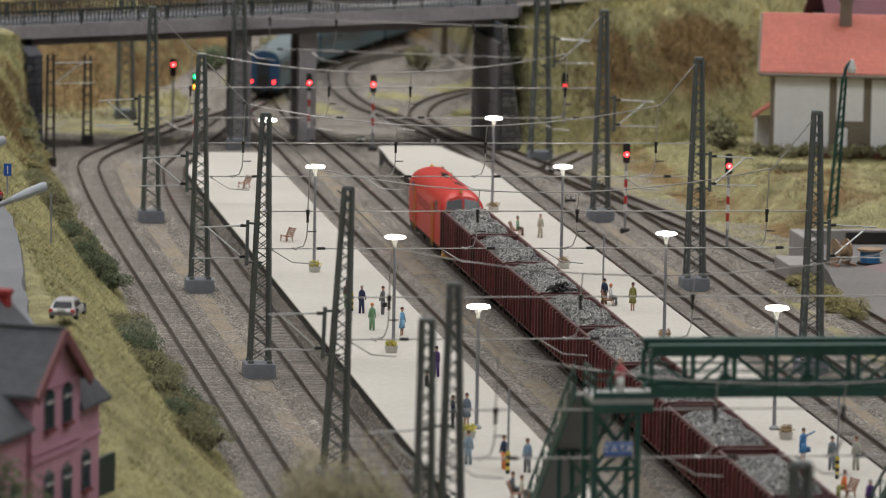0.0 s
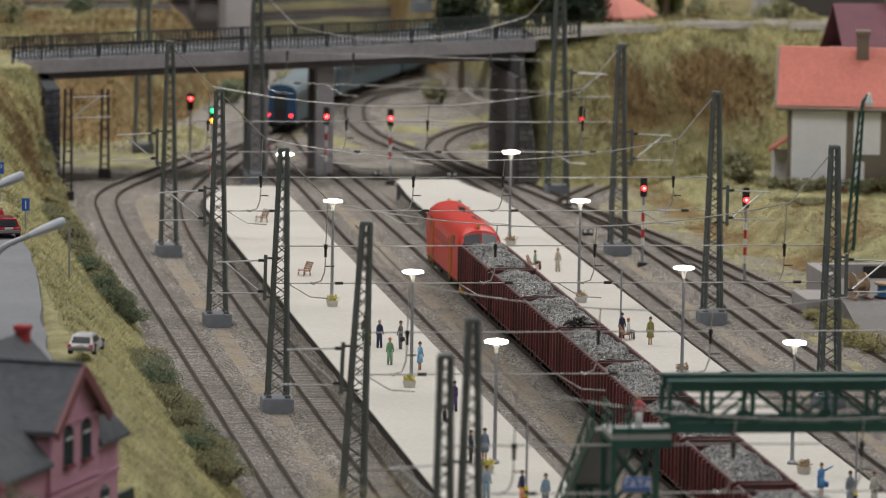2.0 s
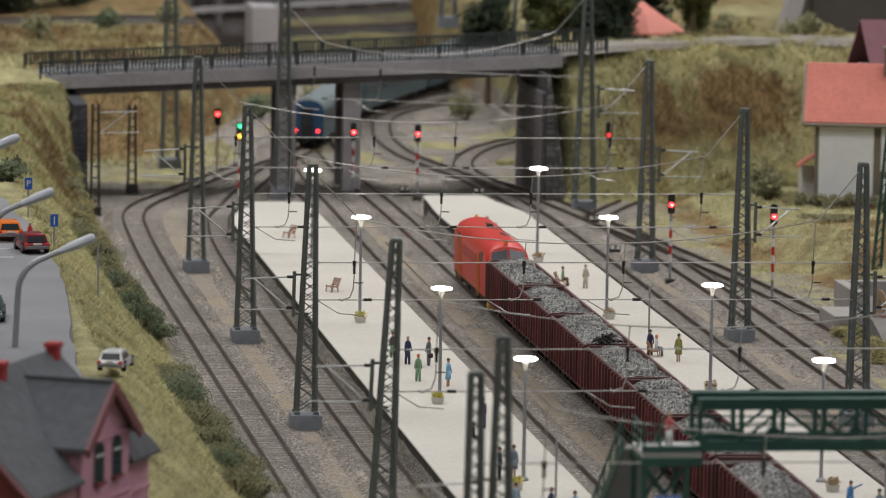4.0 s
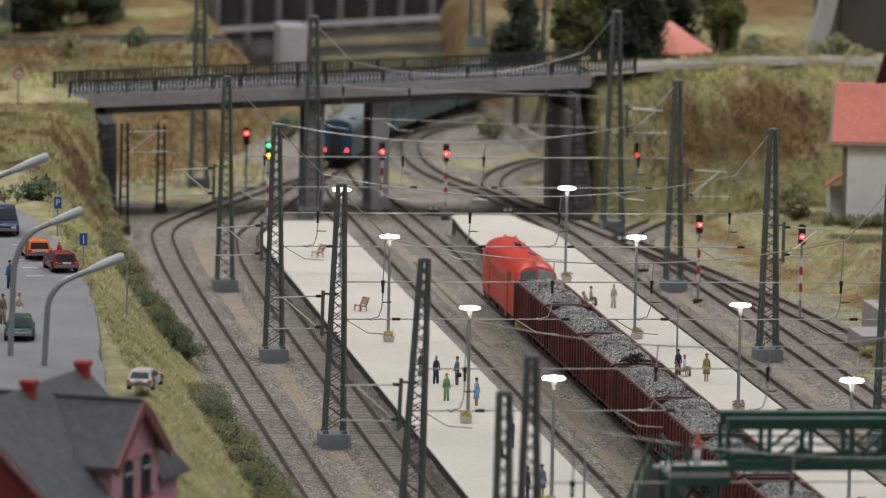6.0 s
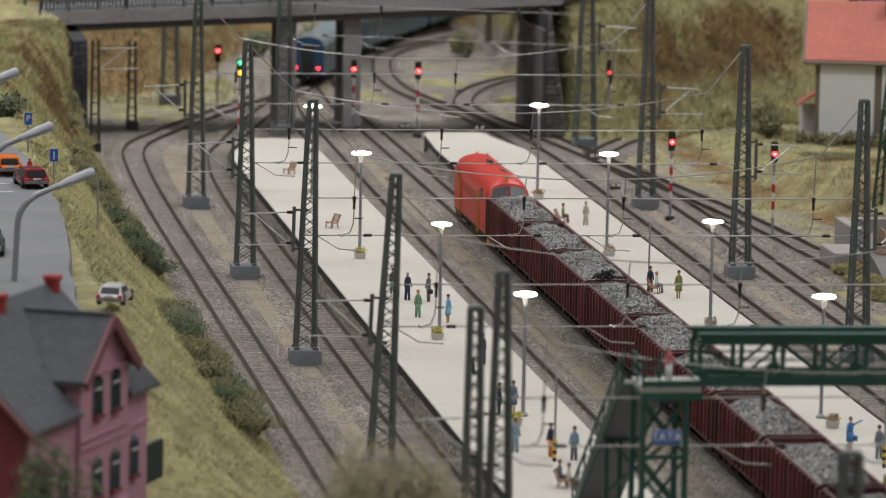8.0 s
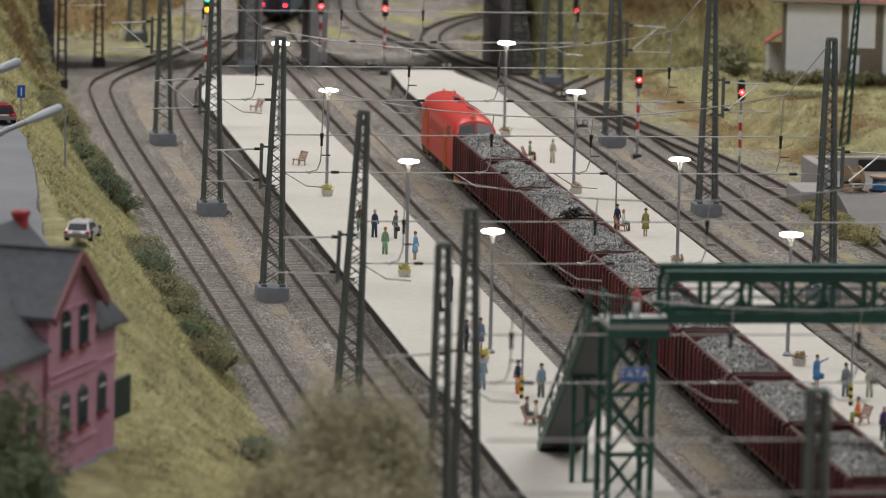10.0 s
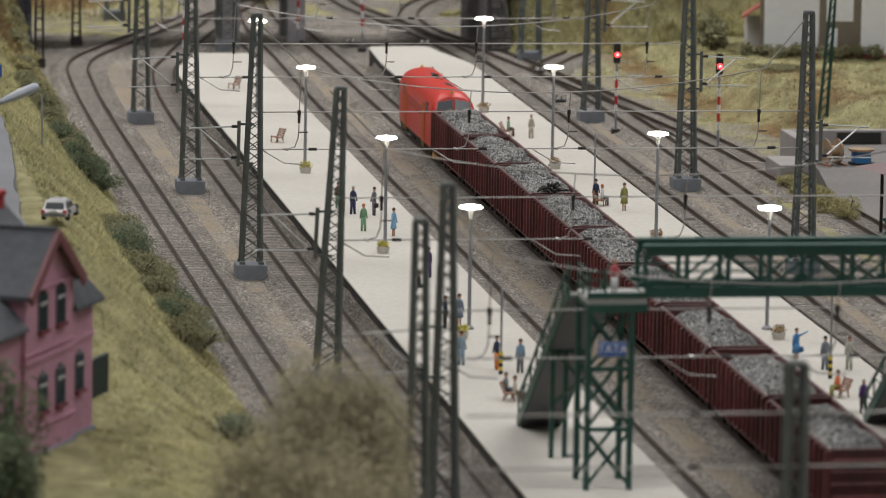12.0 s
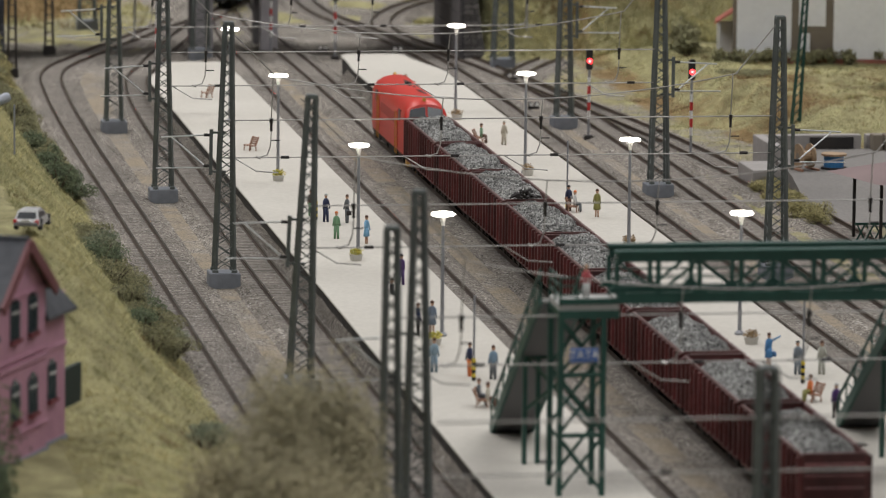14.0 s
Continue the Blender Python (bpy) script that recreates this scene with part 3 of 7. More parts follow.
def lattice_mast(x, y, top=16.6, w0=0.58, w1=0.21, arm=0, label="tall grey-green lattice mast on a blue-grey foundation block", arm_z=0.0, leg=0.185):
    t = thing("lattice_mast", x, y, YARD_Z, label, "catenary mast", group="catenary masts")
    h = top - YARD_Z
    part("foundation", B().slab(-0.95, 0.95, -0.85, 0.85, -0.15, 0.95, 0.06), M_FOUNDATION, t, "blue-grey concrete foundation block")
    for i in (-1, 1):
        for j in (-1, 1):
            b = B().bar((i * w0, j * w0, 0.9), (i * w1, j * w1, h), leg, leg)
            part("leg", b, M_STEEL, t)
            part("foot_plate", B().slab(i * w0 - 0.17, i * w0 + 0.17, j * w0 - 0.17, j * w0 + 0.17, 0.93, 1.15, 0.05), M_STEEL, t)
    z, k = 1.1, 0
    while z < h - 0.4:
        w = tapered(z, 0.9, h, w0, w1)
        step = max(0.62, 1.35 * w)
        z2 = min(h - 0.05, z + step)
        v = tapered(z2, 0.9, h, w0, w1)
        s = 1 if k % 2 else -1
        for a, c in (((-s * w, -w, z), (s * v, -v, z2)), ((s * w, w, z), (-s * v, v, z2)), ((-w, s * w, z), (-v, -s * v, z2)), ((w, -s * w, z), (v, s * v, z2))):
            part("brace", B().bar(a, c, 0.055, 0.055), M_STEEL, t)
        if w > 0.2:
            for a, c in (((s * w, -w, z), (-s * v, -v, z2)), ((-w, -s * w, z), (-v, s * v, z2))):
                part("brace", B().bar(a, c, 0.055, 0.055), M_STEEL, t)
        z, k = z2, k + 1
    part("cap", B().slab(-w1 - 0.09, w1 + 0.09, -w1 - 0.09, w1 + 0.09, h - 0.05, h + 0.18, 0.05), M_STEEL, t)
    if arm:
        s = arm
        za = arm_z
        w = tapered(za + 9, 0.9, h, w0, w1)
        post = part("bracket_post", B().bar((s * (w + 0.55), 0, za + 6.9), (s * (w + 0.55), 0, za + 9.7), 0.2, 0.2), M_STEEL, t)
        for q in (7.1, 9.5):
            part("bracket", B().bar((0, 0, za + q), (s * (w + 0.62), 0, za + q), 0.13, 0.13), M_STEEL, t)
        for q in (7.45, 9.35):
            part("insulator", B().rod((s * (w + 0.62), 0, za + q), (s * (w + 1.0), 0, za + q), 0.1), M_INSULATOR, post)
        part("arm", B().rod((s * (w + 0.95), 0, za + 9.35), (s * (w + 3.6), 0, za + 9.2), 0.055), M_ROD, t, "bright cantilever arm")
        part("arm", B().rod((s * (w + 0.95), 0, za + 7.5), (s * (w + 3.0), 0, za + 9.22), 0.055), M_ROD, t, "bright cantilever stay")
        part("arm", B().rod((s * (w + 0.6), 0, za + 7.35), (s * (w + 3.9), 0, za + 7.3), 0.045), M_ROD, t, "bright steady arm")
    return t


ROWS = (77.0, 39.0, 1.2, -36.5, -74.5)
LEFT_X, RIGHT_X = -8.3, 26.1
for y in ROWS:
    m = lattice_mast(LEFT_X + (0.85 if y < -70 else 0), y, 16.45, arm=-1)
    m.rotation_euler.y = radians({1.2: 0.9, -36.5: 2.1}.get(y, 0.0))
    lattice_mast(RIGHT_X + (0.12 if y < 10 else 0), y, 16.35 if y > 10 else 16.6, arm=1)
lattice_mast(27.9, 117, 18.7, w0=0.8, w1=0.26, arm=1, arm_z=1.0)
lattice_mast(3.4, 126, 17.4, w0=0.68, w1=0.3)
lattice_mast(-9.15, -77.5, 15.2, w0=0.42, w1=0.24, label="grey lattice mast close beside a taller one")
near_mast = lattice_mast(1.6, -110, 14.0, w0=0.4, w1=0.3, leg=0.24, label="grey lattice mast standing at the platform end")
for z in (11.75, 9.55):
    part("span_wire", B().rod((-13.5, 0, z), (48, 0, z), 0.05), M_WIRE, near_mast, "bright span wire")
    for x in (-4.4, 8.2, 14.6):
        part("insulator", B().rod((x, 0, z), (x + 0.5, 0, z), 0.11), M_INSULATOR, near_mast)
# masts behind the road bridge
for x, y, z0, top in ((-4.2, 150, 0.3, 20.0), (28, 203, 9.0, 24), (34.6, 198, 7.0, 24), (45, 232, 7, 24), (-18, 232, 7, 23)):
    m = lattice_mast(x, y, top - z0 + YARD_Z, w0=0.7, w1=0.3)
    m.location.z = z0 * K


M_SLIM = mat("brown_black_mast_paint", (0.04, 0.035, 0.03), 0.6)


def slim_mast(x, y, top, arm):
    t = thing("slim_mast", x, y, YARD_Z, "slim brown ladder-type mast beside the bridge", "catenary mast", group="slim masts")
    part("foot", B().slab(-0.5, 0.5, -0.4, 0.4, 0, 0.75, 0.05), M_BLACK, t)
    for i in (-1, 1):
        part("leg", B().bar((i * 0.34, 0, 0.6), (i * 0.24, 0, top), 0.2, 0.2), M_SLIM, t)
    for k in range(9):
        z = 1.2 + k * (top - 1.6) / 8
        part("rung", B().bar((-0.3, 0, z), (0.3, 0, z), 0.1, 0.1), M_SLIM, t)
    if arm:
        part("arm", B().rod((arm * 0.2, 0, top - 0.7), (arm * 3.4, 0, top - 0.6), 0.05), M_ROD, t, "bright cantilever arm")
        part("arm", B().rod((arm * 0.2, 0, top - 2.5), (arm * 2.6, 0, top - 0.65), 0.05), M_ROD, t, "bright cantilever stay")
        part("arm", B().rod((arm * 0.2, 0, top - 2.4), (arm * 3.6, 0, top - 2.3), 0.045), M_ROD, t, "bright steady arm")


slim_mast(-13.4, 113.8, 9.2, 1)
slim_mast(-9.1, 130.2, 7.6, 0)


def cross_span(y, xa, xc, ya, za, zc, low, mid, tracks):
    """Span wires from mast top to mast top, with droppers, insulators and steady arms over each track."""
    t = thing("cross_span", xa, ya, 0, "bright span wires with black insulators between two lattice masts", "overhead wires", group="cross spans")
    skew = (y - ya) / (xc - xa)

    def at_x(x, z):
        return (x - xa, (x - xa) * skew, z)

    n0, n1 = xa + 3.2, xc - 2.6
    za2, zc2 = 13.2 + za - 16.6, 13.2 + zc - 16.6

    def curve(x):
        u = (x - n0) / (n1 - n0)
        return za2 + (zc2 - za2) * u - 4 * 1.5 * u * (1 - u)

    part("stay_wire", B().rod(at_x(xa, za - 0.2), at_x(n0, za2), 0.045, n=5), M_WIRE, t)
    part("stay_wire", B().rod(at_x(n1, zc2), at_x(xc, zc - 0.2), 0.045, n=5), M_WIRE, t)
    xs = [n0 + (n1 - n0) * i / 16 for i in range(17)]
    part("bearer_wire", B().tube([at_x(x, curve(x)) for x in xs], 0.04), M_WIRE, t)
    part("cross_wire", B().rod(at_x(xa, mid), at_x(xc, mid), 0.042, n=5), M_WIRE, t)
    part("cross_wire", B().rod(at_x(xa, low), at_x(xc, low), 0.042, n=5), M_WIRE, t)
    for x in tracks:
        part("dropper", B().rod(at_x(x, curve(min(n1, max(n0, x)))), at_x(x - 0.1, mid), 0.035, n=5), M_WIRE, t)
        part("insulator", B().rod(at_x(x - 0.1, mid + 0.1), at_x(x - 0.1, mid - 0.2), 0.12).rod(at_x(x - 0.1, mid - 0.2), at_x(x - 0.1, mid - 0.7), 0.085), M_INSULATOR, t)
        hook = [at_x(x - 0.1, mid - 0.75), at_x(x - 0.15, mid - 1.6), at_x(x - 0.35, low + 0.15), at_x(x - 0.9, low)]
        part("dropper", B().tube(hook, 0.04), M_WIRE, t)
        part("clip", B().rod(at_x(x - 0.1, mid - 1.25), at_x(x + 0.45, mid - 1.25), 0.04, n=5), M_INSULATOR, t)
        part("insulator", B().rod(at_x(x + 0.5, low), at_x(x + 1.0, low), 0.1), M_INSULATOR, t)
        part("steady_arm", B().tube([at_x(x - 2.4, low), at_x(x - 1.0, low - 0.85), at_x(x + 0.35, low - 0.95)], 0.042), M_WIRE, t)
        part("clamp", B().rod(at_x(x - 0.75, low - 0.05), at_x(x - 1.05, low + 0.05), 0.075), M_WIRE, t)


for y in ROWS:
    cross_span(y, LEFT_X, RIGHT_X, y, 16.6, 16.6, 8.25, 10.55, (-5.3, 5.2, 11.4, 23.3))
cross_span(117, 3.4, 27.9, 126, 17.2, 18.7, 9.0, 11.6, (6.0, 11.4, 22.5))


# ---- platform furniture ----
M_WHITE_NECK = mat("white_lamp_neck", (0.75, 0.74, 0.7), 0.4, 0, (0.7, 0.69, 0.65))


def platform_lamp(x, y):
    t = thing("platform_lamp", x, y, PLATFORM_Z, "grey platform lamp with a glowing white mushroom head", "lamp", group="platform lamps")
    part("foot", B().lathe([(0.28, 0), (0.28, 0.12), (0.14, 0.25)], 10), M_POLE, t)
    part("pole", B().rod((0, 0, 0.1), (0, 0, 6.75), 0.115, 0.085, 8), M_POLE, t, smooth=True)
    # pale white paints the lamp's glow onto the neck
    part("neck", B().lathe([(0.1, 6.25), (0.13, 6.5), (0.2, 6.7), (0.3, 6.81)], 12), M_WHITE_NECK, t, "white neck with the lamp's glow in its colour", True)
    part("lamp_head", B().lathe([(0.2, 6.8), (0.6, 6.83), (0.68, 6.89), (0.62, 6.97), (0.3, 7.03), (0.02, 7.05)], 18), M_LAMP, t, "glowing white lamp head", True)
    return t


for x, y in ((-0.3, 70), (-0.3, 40), (0.15, 2.3), (0.8, -28.0), (16.9, 71.6), (16.9, 40), (17.4, 3.8), (17.6, -29)):
    platform_lamp(x, y)

M_POT = mat("white_planter", (0.55, 0.53, 0.48), 0.7)
M_FLOWER = mat("yellow_flowers", (0.62, 0.5, 0.08), 0.7, 0, (0.25, 0.3, 0.06), 300, 0.9, per_island=0.4)
M_FLOWER_DRY = mat("dry_brown_flowers", (0.36, 0.25, 0.13), 0.8, 0, (0.22, 0.15, 0.08), 300, 0.9, per_island=0.4)


def leaves(b, cx, cy, cz, rx, ry, rz, count, size, rng, hollow=0.55):
    """Loose small leaf blades scattered through a lumpy shell."""
    for _ in range(count):
        d = Vector((rng.gauss(0, 1), rng.gauss(0, 1), rng.gauss(0, 1))).normalized()
        r = hollow + (1 - hollow) * rng.random() ** 0.6
        r *= 1 + 0.35 * noise.noise(d * 2.2 + Vector((cx, cy, 0)))
        p = Vector((cx + d.x * rx * r, cy + d.y * ry * r, cz + d.z * rz * r))
        u = Vector((rng.gauss(0, 1), rng.gauss(0, 1), rng.gauss(0, 1))).normalized()
        w = u.orthogonal().normalized()
        s = size * rng.uniform(0.6, 1.4)
        b.add([p - u * s * 0.5 - w * s * 0.4, p - u * s * 0.5 + w * s * 0.4, p + u * s * 0.7], [(0, 1, 2)])


def planter(x, y, flower, label, kind_seed):
    rng = random.Random(kind_seed)
    t = thing("planter", x, y, PLATFORM_Z, label, "planter", group="platform planters")
    part("bowl", B().lathe([(0.34, 0), (0.4, 0.3), (0.42, 0.4), (0.36, 0.4), (0.32, 0.33)], 12), M_POT, t)
    b = B()
    leaves(b, 0, 0, 0.55, 0.45, 0.42, 0.26, 170, 0.12, rng, 0.2)
    part("blossom", b, flower, t)


for i, (x, y, f, l) in enumerate(((-0.6, 37.2, M_FLOWER, "white bowl of yellow flowers at a lamp's foot"), (-0.2, 0.6, M_FLOWER, "white bowl of bright yellow flowers at a lamp's foot"),
                                  (16.9, 38.8, M_FLOWER_DRY, "white bowl of dry brown flowers at a lamp's foot"), (17.6, 4.6, M_FLOWER_DRY, "white bowl of dry brown flowers at a lamp's foot"),
                                  (17.6, -32.2, M_FLOWER_DRY, "white bowl of brown flowers at a lamp's foot"), (-0.1, -31.1, M_FLOWER, "white bowl of yellow flowers beside standing figures"),
                                  (16.8, 70.3, M_FLOWER_DRY, "white bowl of dry brown flowers at a lamp's foot"))):
    planter(x, y, f, l, 50 + i)

M_BENCH = mat("brown_bench_wood", (0.34, 0.185, 0.12), 0.6, 0, (0.24, 0.125, 0.08), 200, 0.7)


def bench(x, y, turn, z=PLATFORM_Z, label="small brown slatted platform bench"):
    t = thing("bench", x, y, z, label, "bench", turn, "platform benches")
    t.scale = (0.84, 0.84, 0.9)
    for k in range(4):
        part("seat_slat", B().box(-0.5, 0.5, -0.32 + 0.17 * k, -0.2 + 0.17 * k, 0.4, 0.45), M_BENCH, t)
    for k in range(4):
        part("back_slat", B().box(-0.5, 0.5, 0.34 + 0.07 * k, 0.41 + 0.07 * k, 0.5 + 0.15 * k, 0.61 + 0.15 * k), M_BENCH, t)
    for s in (-0.4, 0.4):
        part("frame", B().bar((s, -0.32, 0), (s, -0.25, 0.52), 0.07, 0.07).bar((s, -0.3, 0.4), (s, 0.34, 0.4), 0.07, 0.07)
             .bar((s, 0.34, 0.42), (s, 0.63, 1.08), 0.07, 0.07).bar((s, 0.38, 0), (s, 0.3, 0.52), 0.07, 0.07), M_BENCH, t)


for x, y, r in ((-0.4, 85.3, -62), (-0.7, 53.4, -62), (16.4, 91.3, 70), (16.4, 56.7, 70), (16.9, 20.7, 70), (-0.4, -50.4, 70), (17.0, -50.5, -70)):
    bench(x, y, r)

# toy figures: each one plain mesh
PAINT = {}


def paint(c):
    if c not in PAINT:
        PAINT[c] = mat("figure_paint", c, 0.6, 0, tuple(v * 0.8 for v in c), 200, 0.6)
    return PAINT[c]


NAVY, GREEN, GREY, SKY, OLIVE, CREAM, BLACK = (0.02, 0.03, 0.08), (0.16, 0.3, 0.17), (0.13, 0.14, 0.15), (0.2, 0.42, 0.62), (0.25, 0.24, 0.07), (0.5, 0.46, 0.37), (0.025, 0.02, 0.02)
SKIN, RED_C, PURPLE, BROWN, ORANGE, WHITE_C = (0.5, 0.3, 0.2), (0.5, 0.03, 0.03), (0.07, 0.03, 0.14), (0.12, 0.06, 0.04), (0.7, 0.2, 0.06), (0.6, 0.6, 0.58)


def figure(x, y, turn, top, legs, hair=BROWN, skirt=False, sit=False, reach=0.0, h=1.85, z=PLATFORM_Z, label="small painted toy figure standing on the platform", bag=None):
    """A simplified toy figure, plain and without a face."""
    pieces = []
    s = h / 1.9

    def ring_body(profile, n=8, flat=0.62):
        return B().loft([[(r * s * math.cos(2 * math.pi * i / n), r * s * flat * math.sin(2 * math.pi * i / n), zz * s) for i in range(n)] for r, zz in profile])

    lift = -0.45 if sit else 0.0
    low = B()
    if sit:
        for k in (-0.11, 0.11):
            low.rod((k * s, 0.0, 0.55 * s), (k * s, -0.42 * s, 0.55 * s), 0.12 * s, 0.1 * s, 7).rod((k * s, -0.42 * s, 0.58 * s), (k * s, -0.46 * s, 0.02), 0.09 * s, 0.08 * s, 7)
    elif skirt:
        low = ring_body([(0.3, 0.5), (0.27, 0.8), (0.2, 1.05)])
    else:
        low.rod((-0.12 * s, 0.05, 0), (-0.1 * s, 0, 0.95 * s), 0.095 * s, 0.13 * s, 7).rod((0.13 * s, -0.07, 0), (0.1 * s, 0, 0.95 * s), 0.095 * s, 0.13 * s, 7)
    pieces.append((low, paint(legs)))
    up = ring_body([(0.18, 0.92 + lift), (0.2, 1.1 + lift), (0.225, 1.35 + lift), (0.215, 1.5 + lift), (0.09, 1.6 + lift)])
    for k in (-1, 1):
        hand = (k * 0.29 * s, -0.1, (0.88 + lift) * s) if not (reach and k > 0) else (k * 0.75 * s, -0.1, (1.5 + lift + reach * 0.2) * s)
        up.rod((k * 0.2 * s, 0, (1.45 + lift) * s), hand, 0.065 * s, 0.05 * s, 6)
    pieces.append((up, paint(top)))
    skin = B().lathe([(0.06, (1.56 + lift) * s), (0.08, (1.62 + lift) * s), (0.12, (1.7 + lift) * s), (0.12, (1.8 + lift) * s)], 8)
    if skirt and not sit:
        for k in (-0.09, 0.09):
            skin.rod((k * s, 0, 0), (k * s, 0, 0.55 * s), 0.06 * s, 0.075 * s, 6)
    pieces.append((skin, paint(SKIN)))
    pieces.append((B().lathe([(0.13, (1.77 + lift) * s), (0.125, (1.84 + lift) * s), (0.08, (1.9 + lift) * s), (0.01, (1.92 + lift) * s)], 8), paint(hair)))
    if bag:
        pieces.append((B().slab(0.25 * s, 0.42 * s, -0.25, 0.1, 0.55 * s, 0.85 * s, 0.04), paint(bag)))
    all_b, index = B(), []
    for k, (b, m) in enumerate(pieces):
        all_b.add(b.v, b.f)
        index += [k] * len(b.f)
    me = bpy.data.meshes.new("figurine")
    me.from_pydata([(a * K * 0.86, c * K * 0.86, d * K) for a, c, d in all_b.v], [], all_b.f)
    for _, m in pieces:
        me.materials.append(m)
    me.polygons.foreach_set("material_index", index)
    me.shade_smooth()
    ob = new("figurine", me)
    ob.matrix_basis = at(x, y, z, turn)
    tagged(ob, label, "figurine", "toy figures")


figure(0.1, 17.4, 20, NAVY, NAVY, WHITE_C, label="toy figure in a dark navy uniform and pale cap")
figure(-0.2, 9.9, 0, GREEN, GREEN, ORANGE, label="toy figure in pale green with red hair", h=1.75)
figure(1.4, 16.8, -60, GREY, GREY, BROWN, bag=BLACK, label="toy figure in grey carrying a black bag")
figure(1.4, 7.6, 40, SKY, SKY, BROWN, skirt=True, label="toy figure in a light blue dress", h=1.8)
figure(-0.5, 20.3, 0, BROWN, GREEN, BROWN, label="toy figure in brown and green clothes", h=1.7)
figure(16.65, 21.2, 0, NAVY, BROWN, BLACK, label="toy figure in dark clothes beside a bench", h=1.7)
figure(17.0, 20.8, 70, WHITE_C, GREY, ORANGE, sit=True, label="toy figure in white sitting on a bench")
figure(18.0, 18.2, 180, OLIVE, OLIVE, BROWN, skirt=True, label="toy figure in an olive dress and brown boots")
figure(16.45, 56.5, 70, GREEN, BROWN, BROWN, sit=True, label="toy figure in green sitting on a bench")
figure(17.9, 55.2, 10, CREAM, CREAM, CREAM, label="pale cream toy figure standing by a bench", h=1.75)
figure(1.2, -9.2, 200, PURPLE, PURPLE, BLACK, label="toy figure in dark purple clothes")
figure(-0.3, -15.7, 90, BLACK, GREY, BROWN, sit=True, label="toy figure in black sitting by luggage")
figure(-0.5, -27.6, 100, NAVY, BLACK, BROWN, label="toy figure in black near a lamp")
figure(0.4, -26.9, 0, (0.16, 0.2, 0.26), (0.16, 0.2, 0.26), BROWN, label="toy figure in a long slate coat", skirt=True)
figure(-1.4, -39.7, 0, (0.25, 0.35, 0.42), (0.2, 0.28, 0.34), BROWN, label="toy figure in pale blue work clothes")
figure(0.3, -41.2, -60, NAVY, ORANGE, BROWN, label="toy figure in blue and orange with a bag", bag=(0.5, 0.25, 0.06))
figure(1.4, -42.3, 180, (0.2, 0.3, 0.4), GREY, BROWN, label="toy figure in a pale blue jacket")
figure(-0.6, -50.0, 70, GREY, GREY, BROWN, sit=True, label="toy figure in grey sitting on a bench")
figure(-0.3, -51.1, 70, CREAM, BROWN, BROWN, sit=True, label="toy figure in a beige coat sitting on a bench")
figure(17.0, -39.6, 10, (0.06, 0.2, 0.42), (0.06, 0.2, 0.42), BROWN, skirt=True, reach=1.0, label="toy figure in a blue dress waving an arm", bag=(0.06, 0.15, 0.3))
figure(18.0, -42.3, 0, (0.17, 0.2, 0.23), (0.17, 0.2, 0.23), BLACK, bag=BLACK, label="toy figure in a grey suit with a black case")
figure(19.3, -42.4, 0, (0.42, 0.42, 0.36), (0.42, 0.42, 0.36), BROWN, label="toy figure in pale khaki clothes")
figure(16.9, -50.4, -70, ORANGE, OLIVE, BROWN, sit=True, label="toy figure in an orange vest sitting on a bench")
figure(17.1, -55.5, 0, PURPLE, BLACK, WHITE_C, label="toy figure in a purple coat and pale cap")

M_STRIPE = mat("yellow_band", (0.65, 0.5, 0.05), 0.5)
M_MARK = mat("worn_manhole_iron", (0.16, 0.15, 0.14), 0.6, 0.3)


def sign_post(x, y):
    t = thing("marker_post", x, y, PLATFORM_Z, "slim grey post with a black and yellow banded foot", "post", group="marker posts")
    part("pole", B().rod((0, 0, 0), (0, 0, 4.6), 0.06), M_POLE, t)
    for k in range(6):
        part("band", B().rod((0, 0, 0.2 * k), (0, 0, 0.2 * k + 0.2), 0.11, n=8), M_STRIPE if k % 2 else M_BLACK, t)


for x, y in ((0.3, -42.6), (17.7, -45.0), (-0.4, 18.5), (16.6, 21.5)):
    sign_post(x, y)
for x, y in ((0.2, -66), (16.6, -63)):
    tagged(part("manhole_cover", B().lathe([(0.42, 0), (0.42, 0.05), (0.36, 0.07), (0.02, 0.07)], 14), M_MARK, at=(x, y, PLATFORM_Z)), "small grey iron cover in the platform", "manhole cover")


def point_lantern(x, y):
    t = thing("point_lantern", x, y, YARD_Z + 0.2, "small black point lantern with two white faces", "point lantern", group="point lanterns")
    part("base", B().slab(-0.42, 0.42, -0.2, 0.2, 0, 0.22, 0.04), M_BLACK, t)
    for s in (-1, 1):
        box = part("housing", B().slab(s * 0.24 - 0.17, s * 0.24 + 0.17, -0.16, 0.16, 0.2, 0.56, 0.05), M_BLACK, t)
        part("face", B().box(s * 0.24 - 0.13, s * 0.24 + 0.13, -0.19, -0.15, 0.25, 0.5), M_WHITE_NECK, box, "white lantern face")


for x, y in ((14.3, 129.3), (20.6, 128.2), (27.2, 107.6), (25.6, 87.8)):
    point_lantern(x, y)


# ---- freight train ----
def wheelset(t, y, z=1.28):
    for s in (-1, 1):
        part("wheel", B().rod((s * 0.72, y, z), (s * 0.9, y, z), 0.48, n=14), M_BLACK, t)


